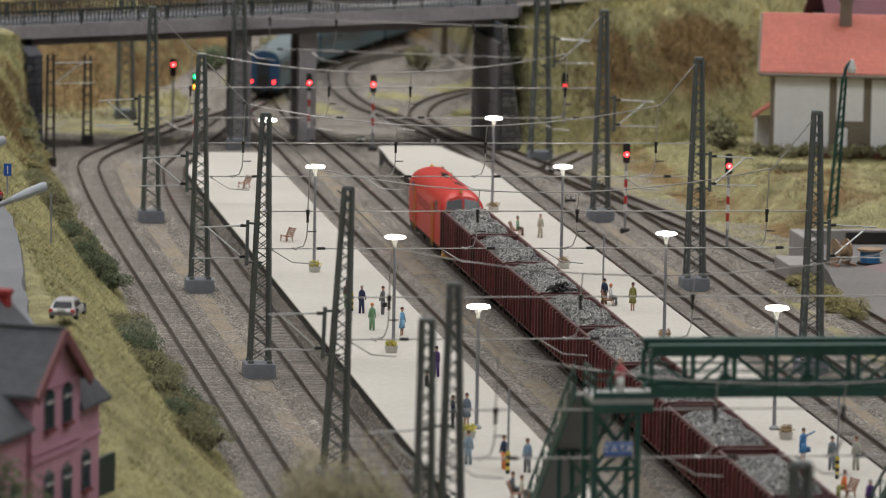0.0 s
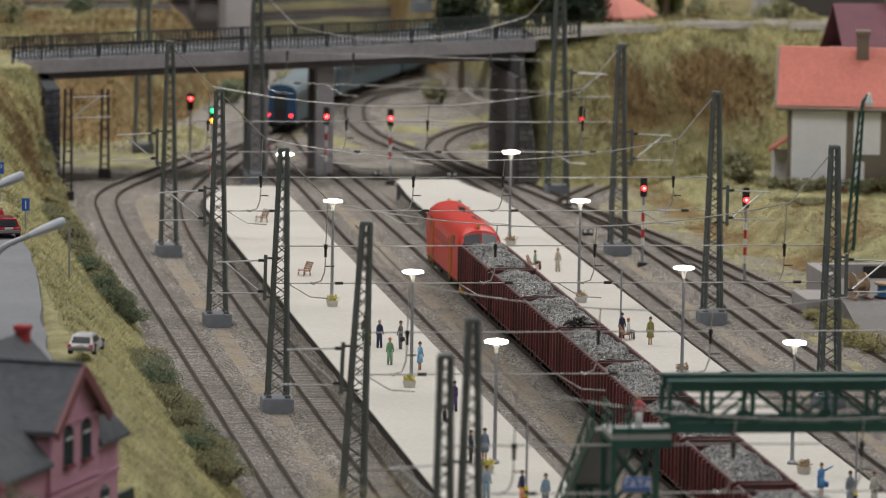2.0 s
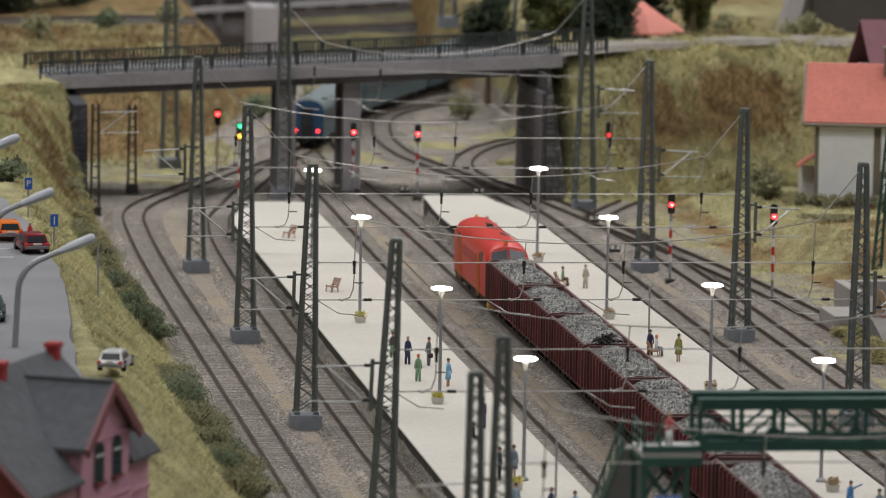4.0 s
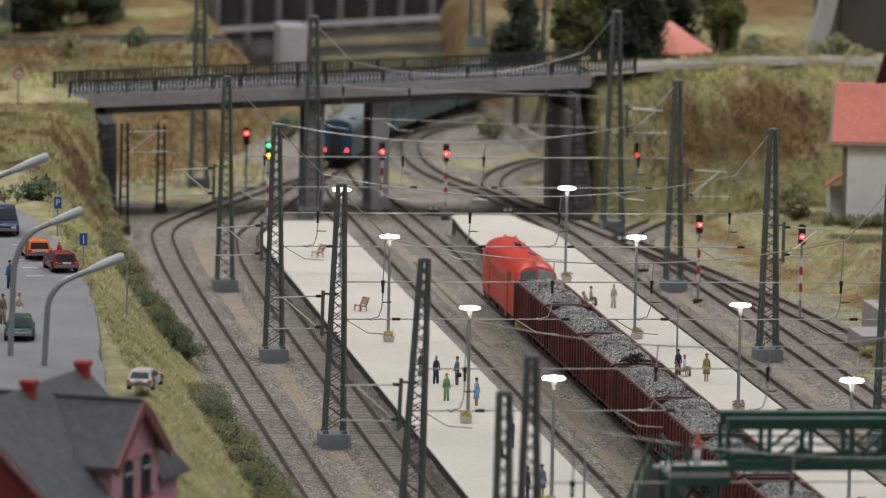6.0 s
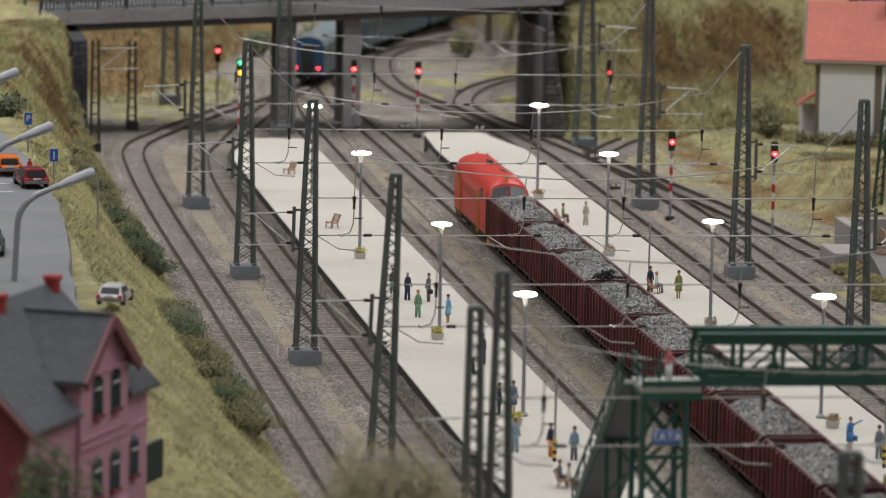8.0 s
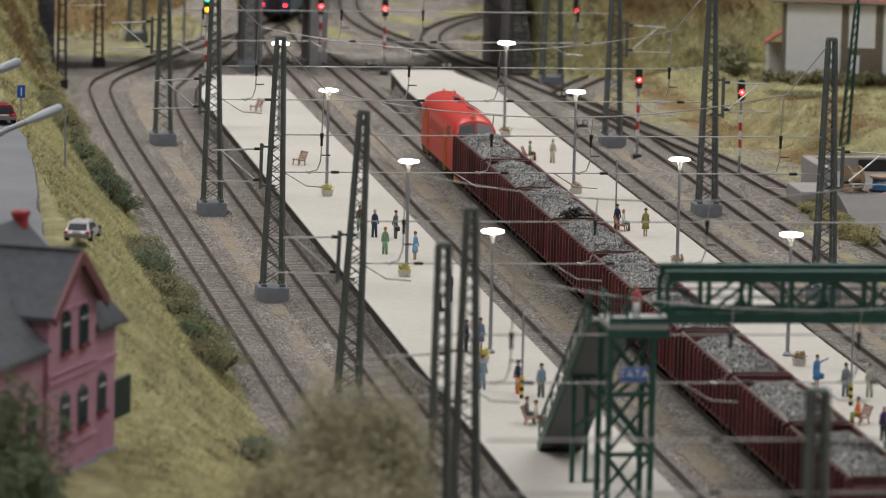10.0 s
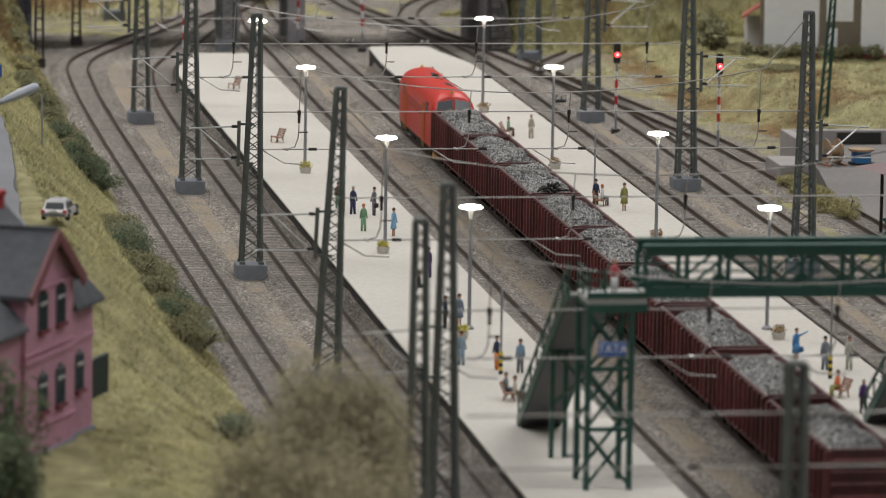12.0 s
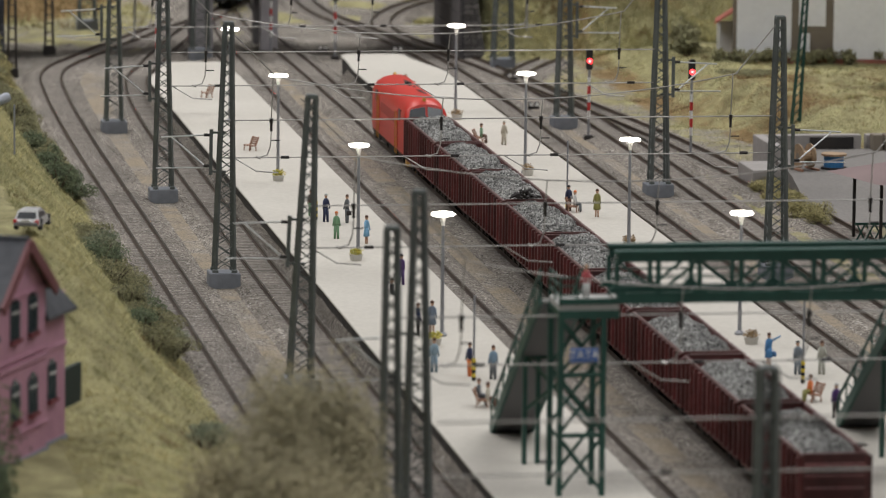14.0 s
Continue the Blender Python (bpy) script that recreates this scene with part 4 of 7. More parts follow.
def bogie(parent, y, axles):
    b = part("bogie", B().box(-1.15, -0.98, y - axles[-1] - 0.7, y + axles[-1] + 0.7, 1.1, 1.5).box(0.98, 1.15, y - axles[-1] - 0.7, y + axles[-1] + 0.7, 1.1, 1.5)
             .box(-1.0, 1.0, y - 0.35, y + 0.35, 1.2, 1.75), M_BLACK, parent)
    for a in axles:
        wheelset(b, y + a)
        if a:
            for s in (-1, 1):
                part("axle_box", B().slab(s * 1.2 - 0.1, s * 1.2 + 0.1, y + a - 0.25, y + a + 0.25, 1.1, 1.45, 0.05), M_BLACK, b)


def heap(seed, low_front):
    """A load of crushed stone: a humped bed under many loose lumps."""
    rng = random.Random(seed)
    b = B()
    nx, ny = 8, 34

    def height(x, y):
        e = min(1, (1.42 - abs(x)) / 0.7)
        f = min(1, (6.35 - abs(y)) / 1.2)
        z = 4.22 + 0.38 * e + 0.17 * f + 0.28 * noise.noise(Vector((x * 0.7, y * 0.45, seed))) + 0.12 * math.sin(y * 1.1 + seed)
        if low_front:
            z -= 0.9 * smooth01(4.2, 6.2, y)
        return z

    k = len(b.v)
    for j in range(ny + 1):
        for i in range(nx + 1):
            x, y = -1.43 + 2.86 * i / nx, -6.38 + 12.76 * j / ny
            b.v.append((x, y, height(x, y) - 0.05))
    b.f = [(j * (nx + 1) + i, j * (nx + 1) + i + 1, (j + 1) * (nx + 1) + i + 1, (j + 1) * (nx + 1) + i) for j in range(ny) for i in range(nx)]
    for _ in range(3400):
        x, y = rng.uniform(-1.38, 1.38), rng.uniform(-6.3, 6.3)
        s = rng.uniform(0.035, 0.085) * (1.35 if rng.random() < 0.12 else 1)
        c = Vector((x, y, height(x, y) + s * 0.35))
        axes = [Vector((rng.gauss(0, 1), rng.gauss(0, 1), rng.gauss(0, 1))).normalized() for _ in range(6)]
        o = [Vector((1, 0, 0)), Vector((-1, 0, 0)), Vector((0, 1, 0)), Vector((0, -1, 0)), Vector((0, 0, 1)), Vector((0, 0, -1))]
        pts = [c + (q + 0.45 * a) * s for q, a in zip(o, axes)]
        b.add(pts, [(0, 2, 4), (2, 1, 4), (1, 3, 4), (3, 0, 4), (2, 0, 5), (1, 2, 5), (3, 1, 5), (0, 3, 5)])
    return mesh_of("stone_load", b, M_COAL)


HEAPS = [heap(3, False), heap(8, False), heap(12, True)]


def open_wagon(y, load):
    """A bogie open wagon, 13.1 long, with outside posts; its middle stands at y."""
    t = thing("open_wagon", 11.5, y, 0, "oxide red open wagon loaded with grey crushed stone", "freight wagon", group="freight wagons")
    L, W, z0, z1 = 6.75, 1.56, 2.0, 4.55
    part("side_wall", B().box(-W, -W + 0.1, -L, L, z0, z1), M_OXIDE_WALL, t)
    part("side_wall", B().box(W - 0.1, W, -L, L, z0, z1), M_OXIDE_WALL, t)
    for s in (-1, 1):
        e = part("end_wall", B().box(-W + 0.1, W - 0.1, s * L - 0.05, s * L + 0.05, z0, z1 + 0.1), M_OXIDE, t)
        for z in (2.35, 2.95, 3.55, 4.1):
            part("rib", B().slab(-W + 0.12, W - 0.12, s * L - (0.05 if s > 0 else 0.14), s * L + (0.14 if s > 0 else 0.05), z, z + 0.14, 0.03), M_OXIDE, e)
        for x in (-0.75, 0.75):
            part("buffer", B().rod((x, s * (L + 0.0), 1.75), (x, s * (L + 0.38), 1.75), 0.09, n=8).rod((x, s * (L + 0.34), 1.75), (x, s * (L + 0.44), 1.75), 0.24, n=12), M_BLACK, t)
        part("rim", B().slab(s * W - 0.08, s * W + 0.09, -L - 0.05, L + 0.05, z1, z1 + 0.11, 0.03), M_OXIDE_TOP, t)
        part("end_rim", B().slab(-W + 0.08, W - 0.08, s * L - 0.08, s * L + 0.08, z1 + 0.1, z1 + 0.18, 0.03), M_OXIDE_TOP, t)
        for k in range(13):
            yy = -L + 0.14 + k * (2 * L - 0.28) / 12
            wide = 0.14 if k in (0, 6, 12) else 0.1
            part("post", B().box(min(s * W, s * (W + 0.24)), max(s * W, s * (W + 0.24)), yy - wide, yy + wide, z0 - 0.05, z1), M_OXIDE, t)
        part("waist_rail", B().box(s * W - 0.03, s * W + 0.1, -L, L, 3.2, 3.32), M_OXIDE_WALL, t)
        part("sill", B().box(s * W - 0.06, s * W + 0.1, -L, L, z0 - 0.28, z0), M_OXIDE, t)
    part("floor", B().box(-W + 0.1, W - 0.1, -L + 0.05, L - 0.05, z0 - 0.2, z0), M_BLACK, t)
    part("frame", B().box(-0.9, 0.9, -L, L, 1.55, 1.82), M_BLACK, t)
    for yy in (-4.3, 4.3):
        bogie(t, yy, (-0.95, 0.95))
    part("stone_load", load, None, t, "heaped grey crushed stone")
    return t


TRAIN_Y = 49.2
PITCH = 14.4
FIRST = {}
for k in range(9):
    yy = TRAIN_Y - 6.9 - PITCH * k
    sort = 2 if k in (6, 7, 8) else k % 2
    if sort in FIRST:
        copy_thing(FIRST[sort], at(11.5, yy, 0))
    else:
        FIRST[sort] = open_wagon(yy, HEAPS[sort])

rng = random.Random(5)
b = B()
for _ in range(26):
    a = Vector((rng.gauss(0, 0.3), rng.gauss(0, 0.25), abs(rng.gauss(0.2, 0.12))))
    b.rod(a, a + Vector((rng.gauss(0, 0.22), rng.gauss(0, 0.2), rng.gauss(0, 0.12))), 0.12, 0.07)
tagged(part("scrap", b, M_BLACK, at=(11.1, TRAIN_Y - 3 * PITCH + 0.6, 4.85)), "tangled black scrap lying on the stone load", "scrap")


def diesel_locomotive(y0, y1):
    """A round-nosed red diesel engine with a cab at either end, from y0 to y1."""
    c, L = (y0 + y1) / 2, (y1 - y0) / 2
    t = thing("diesel_locomotive", 11.5, c, 0, "bright red round-nosed diesel engine with black running gear", "locomotive")

    def section(y, w, top, nose):
        """A rounded cross section; nose lowers the roof's shoulders."""
        sh = min(4.35, top - 0.45)
        half = [(w * 0.97, 1.75), (w, 2.1), (w, sh - 0.2)]
        for k in range(8):
            q = math.pi / 2 * k / 8
            half.append((w * math.cos(q) ** 0.85, sh + (top - sh) * math.sin(q) ** 0.95))
        return [(x, y, z) for x, z in half] + [(0, y, top)] + [(-x, y, z) for x, z in reversed(half)]

    rings = []
    for f, w, top, nose in ((-L, 1.22, 3.85, 1), (-L + 0.06, 1.36, 4.05, 1), (-L + 0.2, 1.45, 4.25, 1), (-L + 0.72, 1.5, 5.12, 0.8), (-L + 0.8, 1.53, 5.36, 0.6), (-L + 1.2, 1.55, 5.58, 0.3),
                            (-L + 2.2, 1.55, 5.74, 0.0), (0, 1.55, 5.78, 0)):
        rings.append(section(f, w, top, nose))
    rings += [[(x, -y, z) for x, y, z in r] for r in reversed(rings[:-1])]
    part("body", B().loft(rings), M_RED, t, "bright red rounded body", True)
    for s in (-1, 1):
        for x in (-1, 1):
            yb, yt = s * (L - 0.1), s * (L - 0.62)
            pane = B().add([(x * 0.09, yb - s * 0.06, 4.4), (x * 1.28, yb - s * 0.24, 4.34), (x * 1.12, yt - s * 0.06, 5.0), (x * 0.09, yt, 5.2),
                            (x * 0.09, yb - s * 0.5, 4.4), (x * 1.28, yb - s * 0.7, 4.34), (x * 1.12, yt - s * 0.5, 5.0), (x * 0.09, yt - s * 0.5, 5.2)],
                           [(0, 1, 2, 3), (4, 7, 6, 5), (0, 4, 5, 1), (1, 5, 6, 2), (2, 6, 7, 3), (3, 7, 4, 0)])
            part("windscreen", pane, M_SCREEN, t, "dark windscreen pane")
            part("side_window", B().slab(min(x * 1.5, x * 1.57), max(x * 1.5, x * 1.57), s * (L - 3.2) - 0.45, s * (L - 3.2) + 0.45, 3.95, 4.75, 0.01), M_GLASS, t)
            part("door", B().box(min(x * 1.52, x * 1.575), max(x * 1.52, x * 1.575), s * (L - 4.4) - 0.35, s * (L - 4.4) + 0.35, 2.0, 4.6), M_RED, t)
            for q in (0.42, -0.42):
                part("handrail", B().rod((x * 1.64, s * (L - 4.4) + q, 1.5), (x * 1.64, s * (L - 4.4) + q, 4.5), 0.032, n=5), M_YELLOW, t, "yellow handrail")
            part("lamp", B().rod((x * 0.85, s * (L - 0.2), 2.6), (x * 0.85, s * (L + 0.05), 2.6), 0.17, n=10), M_POLE, t)
            part("buffer", B().rod((x * 0.8, s * (L - 0.1), 1.7), (x * 0.8, s * (L + 0.4), 1.7), 0.1, n=8).rod((x * 0.8, s * (L + 0.36), 1.7), (x * 0.8, s * (L + 0.46), 1.7), 0.26, n=12), M_BLACK, t)
        part("horn", B().rod((0.1 * s, s * (L - 1.5), 5.6), (0.1 * s, s * (L - 1.0), 5.66), 0.08, 0.14), M_YELLOW, t)
        bogie(t, s * (L - 4.9), (-1.9, 0, 1.9))
        part("skirt", B().slab(-1.35, 1.35, s * (L - 1.0) - 0.5, s * (L - 1.0) + 0.5, 1.05, 1.75, 0.08), M_YELLOW if s < 0 else M_BLACK, t)
    part("sole_bar", B().box(-1.45, 1.45, -L + 0.6, L - 0.6, 1.55, 1.8), M_BLACK, t)
    part("fuel_tank", B().slab(-1.2, 1.2, -1.6, 1.6, 0.95, 1.6, 0.1), M_BLACK, t)
    M_REDDARK = mat("darker_red_panel", (0.4, 0.03, 0.022), 0.45, 0, (0.3, 0.025, 0.02), 30, 0.7)
    M_SOOT = mat("soot_grille", (0.05, 0.028, 0.026), 0.75, 0, (0.12, 0.03, 0.03), 80, 0.8)
    for cy, ca, ly, la, seed in ((1.0, 70, 2.4, 26, 3), (-1.6, 62, 1.3, 15, 8), (-3.9, 74, 1.2, 14, 5)):
        b = B()
        n = 22

        def spot(i, j):
            q = radians(ca + la * (2 * i / n - 1))
            return (1.57 * math.cos(q) * 0.99, cy + ly * (2 * j / n - 1), 4.345 + 1.435 * math.sin(q) ** 0.95)

        for i in range(n):
            for j in range(n):
                u, v = (2 * i + 1) / n - 1, (2 * j + 1) / n - 1
                if u * u + v * v + 1.5 * noise.noise(Vector((u * 2.2, v * 2.6, seed))) < 0.85:
                    b.add([spot(i, j), spot(i + 1, j), spot(i + 1, j + 1), spot(i, j + 1)], [(0, 1, 2, 3)])
        part("soot_patch", b, M_SOOT, t, "irregular sooty roof patch")
    part("exhaust", B().lathe([(0.26, 5.7), (0.24, 5.9), (0.16, 5.9), (0.16, 5.75)], 12, 0, 0.7), M_BLACK, t)
    for x in (-1, 1):
        part("side_band", B().box(min(x * 1.535, x * 1.57), max(x * 1.535, x * 1.57), -L + 5.4, L - 5.4, 3.5, 4.2), M_REDDARK, t, "darker red side panel")
    return t


engine = diesel_locomotive(TRAIN_Y + 0.5, TRAIN_Y + 18.7)
engine.scale.z = 1.02


# ---- passenger coaches on the curve behind the bridge ----
def coach(a, b, tail):
    """A coach whose ends stand at the plan points a and b."""
    mid = (a + b) / 2
    d = b - a
    L = d.length / 2
    turn = math.degrees(math.atan2(d.y, d.x)) - 90
    t = thing("passenger_coach", mid.x, mid.y, 0, "grey-blue passenger coach with a pale rounded roof", "passenger coach", turn, "passenger train")
    body = [(-1.5, 1.6), (-1.55, 2.0), (-1.55, 4.3), (1.55, 4.3), (1.55, 2.0), (1.5, 1.6)]
    part("body", B().prism(body, "y", -L, L), M_COACH, t)
    roof = [(-1.58, 4.28)] + [(-1.58 * math.cos(math.pi * k / 8), 4.3 + 0.95 * math.sin(math.pi * k / 8)) for k in range(1, 8)] + [(1.58, 4.28)]
    part("roof", B().prism(roof, "y", -L - 0.02, L + 0.02), M_COACH_ROOF, t, "pale grey rounded roof", True)
    n = 11
    for k in range(n):
        yy = -L + 1.6 + k * (2 * L - 3.2) / (n - 1)
        for s in (-1, 1):
            part("window", B().slab(min(s * 1.52, s * 1.575), max(s * 1.52, s * 1.575), yy - 0.7, yy + 0.7, 3.0, 3.95, 0.01), M_GLASS, t)
    for s in (-1, 1):
        e = part("end_wall", B().prism([(-1.53, 1.7), (-1.53, 4.3), (-1.2, 4.95), (0, 5.2), (1.2, 4.95), (1.53, 4.3), (1.53, 1.7)], "y", s * L - 0.06, s * L + 0.1 * s + 0.06), M_BLUE, t, "dark blue coach end")
        part("end_door", B().box(-0.55, 0.55, s * (L + 0.02) - 0.16, s * (L + 0.02) + 0.16, 1.9, 4.4), M_BLACK, e)
        for x in (-0.27, 0.27):
            part("door_pane", B().box(x - 0.2, x + 0.2, s * (L + 0.1) - 0.12, s * (L + 0.1) + 0.12, 2.9, 4.2), M_GLASS, e)
        for x in (-0.8, 0.8):
            part("buffer", B().rod((x, s * L, 1.75), (x, s * (L + 0.45), 1.75), 0.2, n=10), M_BLACK, t)
    if tail:
        for x in (-1.05, 1.05):
            part("tail_lamp", B().rod((x, -L - 0.1, 2.35), (x, -L - 0.24, 2.35), 0.14, n=10), M_TAIL, t, "glowing red tail lamp")
    for yy in (-L + 3.4, L - 3.4):
        bogie(t, yy, (-1.2, 1.2))


M_TAIL = mat("red_signal_glass", (0.8, 0.02, 0.02), 0.3, emit=6.0, emit_colour=(1.0, 0.035, 0.04))
curve = [p for p in arc_line(TRACKS["bay"], 0.5) if p.y > 163.5]
for k in range(4):
    i0 = int(k * 28.6 / 0.5)
    if i0 + 56 < len(curve):
        coach(curve[i0], curve[i0 + 55], k == 0)


# ---- road bridge over the yard ----
def under(x):
    return deck_height(x) - 1.7


M_FOOTWAY = mat("dark_footway", (0.09, 0.092, 0.095), 0.9, 0, (0.07, 0.07, 0.073), 20, 0.7)


def road_bridge():
    t = thing("road_bridge", 0, 0, 0, "grey concrete road bridge with slender railings over the tracks", "bridge", kind="structure")
    xs = [-17.0 + 3.0 * i for i in range(17)]
    y0, y1 = 128.0, 138.0

    def beam(ya, yb, lo, hi, x_from, x_to):
        b = B()
        rings = []
        n = 12
        for i in range(n + 1):
            x = x_from + (x_to - x_from) * i / n
            d = deck_height(x)
            rings.append([(x, ya, d + lo), (x, yb, d + lo), (x, yb, d + hi), (x, ya, d + hi)])
        return b.loft(rings)

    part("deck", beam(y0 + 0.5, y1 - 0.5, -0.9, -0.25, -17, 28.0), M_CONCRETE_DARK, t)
    part("road_surface", beam(y0 + 2.2, y1 - 2.2, -0.25, -0.12, -17, 28.0), M_ASPHALT, t)
    for ya, yb in ((y0, y0 + 2.2), (y1 - 2.2, y1)):
        part("kerb_beam", beam(ya, yb, -1.1, 0.0, -16.5, 27.6), M_CONCRETE, t, "pale concrete edge beam")
        part("footway", beam(ya + 0.5, yb - 0.1, 0.0, 0.08, -16.5, 27.6), M_FOOTWAY, t, "dark strip of footway")
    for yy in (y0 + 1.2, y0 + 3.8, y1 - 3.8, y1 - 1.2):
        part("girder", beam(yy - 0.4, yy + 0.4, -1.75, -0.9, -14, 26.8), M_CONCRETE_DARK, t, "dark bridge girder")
    # rear row: shade under the deck put into a darker copy of the concrete
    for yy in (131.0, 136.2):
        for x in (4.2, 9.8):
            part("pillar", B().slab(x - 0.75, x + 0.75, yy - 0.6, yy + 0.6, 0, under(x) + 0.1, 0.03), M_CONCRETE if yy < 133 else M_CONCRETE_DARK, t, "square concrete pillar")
    for yy, xa, xb in ((y0 + 0.35, -17.1, 31.5), (y1 - 0.35, -17.9, 31.5)):
        r = part("railing", beam(yy - 0.07, yy + 0.07, 1.15, 1.28, xa, xb), M_RAILING, t, "grey-green bridge railing")
        part("lower_rail", beam(yy - 0.05, yy + 0.05, 0.2, 0.28, xa, xb), M_RAILING, r)
        n = int((xb - xa) / 2.35)
        for k in range(n + 1):
            x = xa + (xb - xa) * k / n
            d = deck_height(x)
            part("railing_post", B().box(x - 0.09, x + 0.09, yy - 0.12, yy + 0.12, d - 0.45, d + 1.25), M_RAILING, r)
        m = int((xb - xa) / 0.33)
        for k in range(m):
            x = xa + (xb - xa) * (k + 0.5) / m
            d = deck_height(x)
            part("baluster", B().box(x - 0.085, x + 0.085, yy - 0.04, yy + 0.04, d + 0.22, d + 1.2), M_RAILING, r)
    return t


road_bridge()


def stone_wall(name, x0, x1, y, z0, top, batter, label, stone):
    """Coursed dark blocks on the yard side, laid row by row."""
    t = thing(name, 0, 0, 0, label, "abutment", kind="structure")
    rng = random.Random(9)
    back = [(x0, y, z0), (x1 + batter, y, z0), (x1 + batter, y + 16, z0), (x0, y + 16, z0)]
    topr = [(x0, y + 0.0, top), (x1, y + 0.0, top), (x1, y + 16, top), (x0, y + 16, top)]
    part("core", B().loft([back, topr]), M_STONE_JOINT, t)
    z = z0
    while z < top - 0.2:
        h = rng.uniform(0.42, 0.58)
        f = (z - z0) / (top - z0)
        right = x1 + batter * (1 - f)
        x = x0
        while x < right - 0.15:
            w = min(rng.uniform(0.5, 0.95), right - x)
            d = rng.uniform(0.06, 0.2)
            part("stone", B().slab(x + 0.03, x + w - 0.03, y - d, y + 0.1, z + 0.03, min(top, z + h) - 0.03, 0.06), stone, t)
            x += w
        z += h


stone_wall("abutment_left", -14.9, -13.65, 120.0, 0.2, under(-14), 0.1, "tall dark stone abutment of the road bridge", M_STONE)
stone_wall("abutment_right", 25.5, 25.8, 123.0, 0.2, under(27) + 0.35, 1.7, "tall dark abutment with a sloping wing of grey stone", M_STONE_WING)
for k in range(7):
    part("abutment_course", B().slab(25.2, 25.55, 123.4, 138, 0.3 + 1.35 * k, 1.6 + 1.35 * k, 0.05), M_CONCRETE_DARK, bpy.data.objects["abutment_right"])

b = B()
rows = []
for i in range(27):
    x = 27.7 + 2.4 * i
    z = min(deck_height(x), 12.9 - 0.025 * (x - 31)) + 0.25
    yy = 129.2 + 14.5 * smooth01(28, 52, x)
    rows.append([(x, yy + 0.5, z - 0.5), (x, yy + 1, z), (x, yy + 6, z), (x, yy + 6.5, z - 0.5)])
tagged(part("hill_road", b.loft(rows, closed=False), mat("gravelly_road", (0.24, 0.22, 0.19), 0.9, 0, (0.17, 0.155, 0.13), 30, 0.8, 0.2, 0.3)), "grey road along the top of the embankment", "road", kind="structure")


# ---- signals ----
M_WHITE = mat("white_enamel", (0.7, 0.7, 0.68), 0.45)
M_SIGRED = mat("red_enamel", (0.5, 0.03, 0.03), 0.45)
M_GREENLIGHT = mat("green_signal_glass", (0.02, 0.7, 0.25), 0.3, emit=2.0, emit_colour=(0.01, 0.9, 0.28))
M_AMBER = mat("amber_signal_glass", (0.9, 0.5, 0.02), 0.3, emit=3.5, emit_colour=(1.0, 0.42, 0.01))


CORE = {"red_signal_glass": mat("hot_red_filament", (1, 0.5, 0.4), 0.3, emit=5.0, emit_colour=(1.0, 0.34, 0.32)),
        "green_signal_glass": mat("hot_green_filament", (0.4, 1, 0.6), 0.3, emit=5.0, emit_colour=(0.15, 1.0, 0.45)),
        "amber_signal_glass": mat("hot_amber_filament", (1, 0.8, 0.3), 0.3, emit=5.0, emit_colour=(1.0, 0.7, 0.2)),
        "dim_red_signal_glass": M_TAIL}


def colour_signal(x, y, h, lamps, banded=True, label="slim colour-light signal with a glowing red lamp"):
    t = thing("colour_signal", x, y, YARD_Z, label, "railway signal", group="colour signals")
    part("base", B().slab(-0.32, 0.32, -0.3, 0.3, 0, 0.35, 0.06), M_BLACK, t)
    part("pole", B().rod((0, 0, 0.3), (0, 0, h - 1.0), 0.1, n=8), M_POLE, t)
    if banded:
        for k in range(5):
            part("band", B().rod((0, 0, 1.6 + 0.62 * k), (0, 0, 2.2 + 0.62 * k), 0.125, n=8), M_SIGRED if k % 2 else M_WHITE, t)
    head = part("signal_head", B().prism([(-0.2, h - 1.5), (0.2, h - 1.5), (0.25, h - 1.35), (0.25, h - 0.1), (0.14, h), (-0.14, h), (-0.25, h - 0.1), (-0.25, h - 1.35)], "y", -0.12, 0.12), M_BLACK, t)
    for z, m in lamps:
        part("signal_lamp", B().lathe([(0.05, -0.1), (0.2, 0.0), (0.2, 0.06), (0.13, 0.11), (0.02, 0.12)], 12), m, head, at=(0, -0.12, h + z)).rotation_euler = (radians(90), 0, 0)
        part("lamp_core", B().lathe([(0.075, 0.0), (0.065, 0.05), (0.02, 0.07)], 10), CORE[m.name], head, at=(0, -0.21, h + z)).rotation_euler = (radians(90), 0, 0)
        part("hood", B().box(-0.19, 0.19, -0.32, -0.1, h + z + 0.2, h + z + 0.24), M_BLACK, head)


colour_signal(26.8, 70.2, 6.8, [(-0.85, M_TAIL)])
colour_signal(32.5, 59.6, 7.2, [(-0.9, M_TAIL)])
colour_signal(14.8, 125.1, 6.5, [(-0.8, M_TAIL)])
colour_signal(9.7, 128.4, 6.3, [(-0.8, M_TAIL)])
colour_signal(-1.45, 114.2, 7.7, [(-0.3, M_GREENLIGHT), (-1.15, M_AMBER)], label="slim colour-light signal glowing green over amber")
colour_signal(-0.9, 139.9, 6.4, [(-0.5, M_TAIL)], False)
colour_signal(31.0, 123.5, 6.9, [(-1.1, mat("dim_red_signal_glass", (0.5, 0.03, 0.04), 0.3, emit=1.2, emit_colour=(1.0, 0.05, 0.05)))], False, "slim colour-light signal with a dim red lamp")


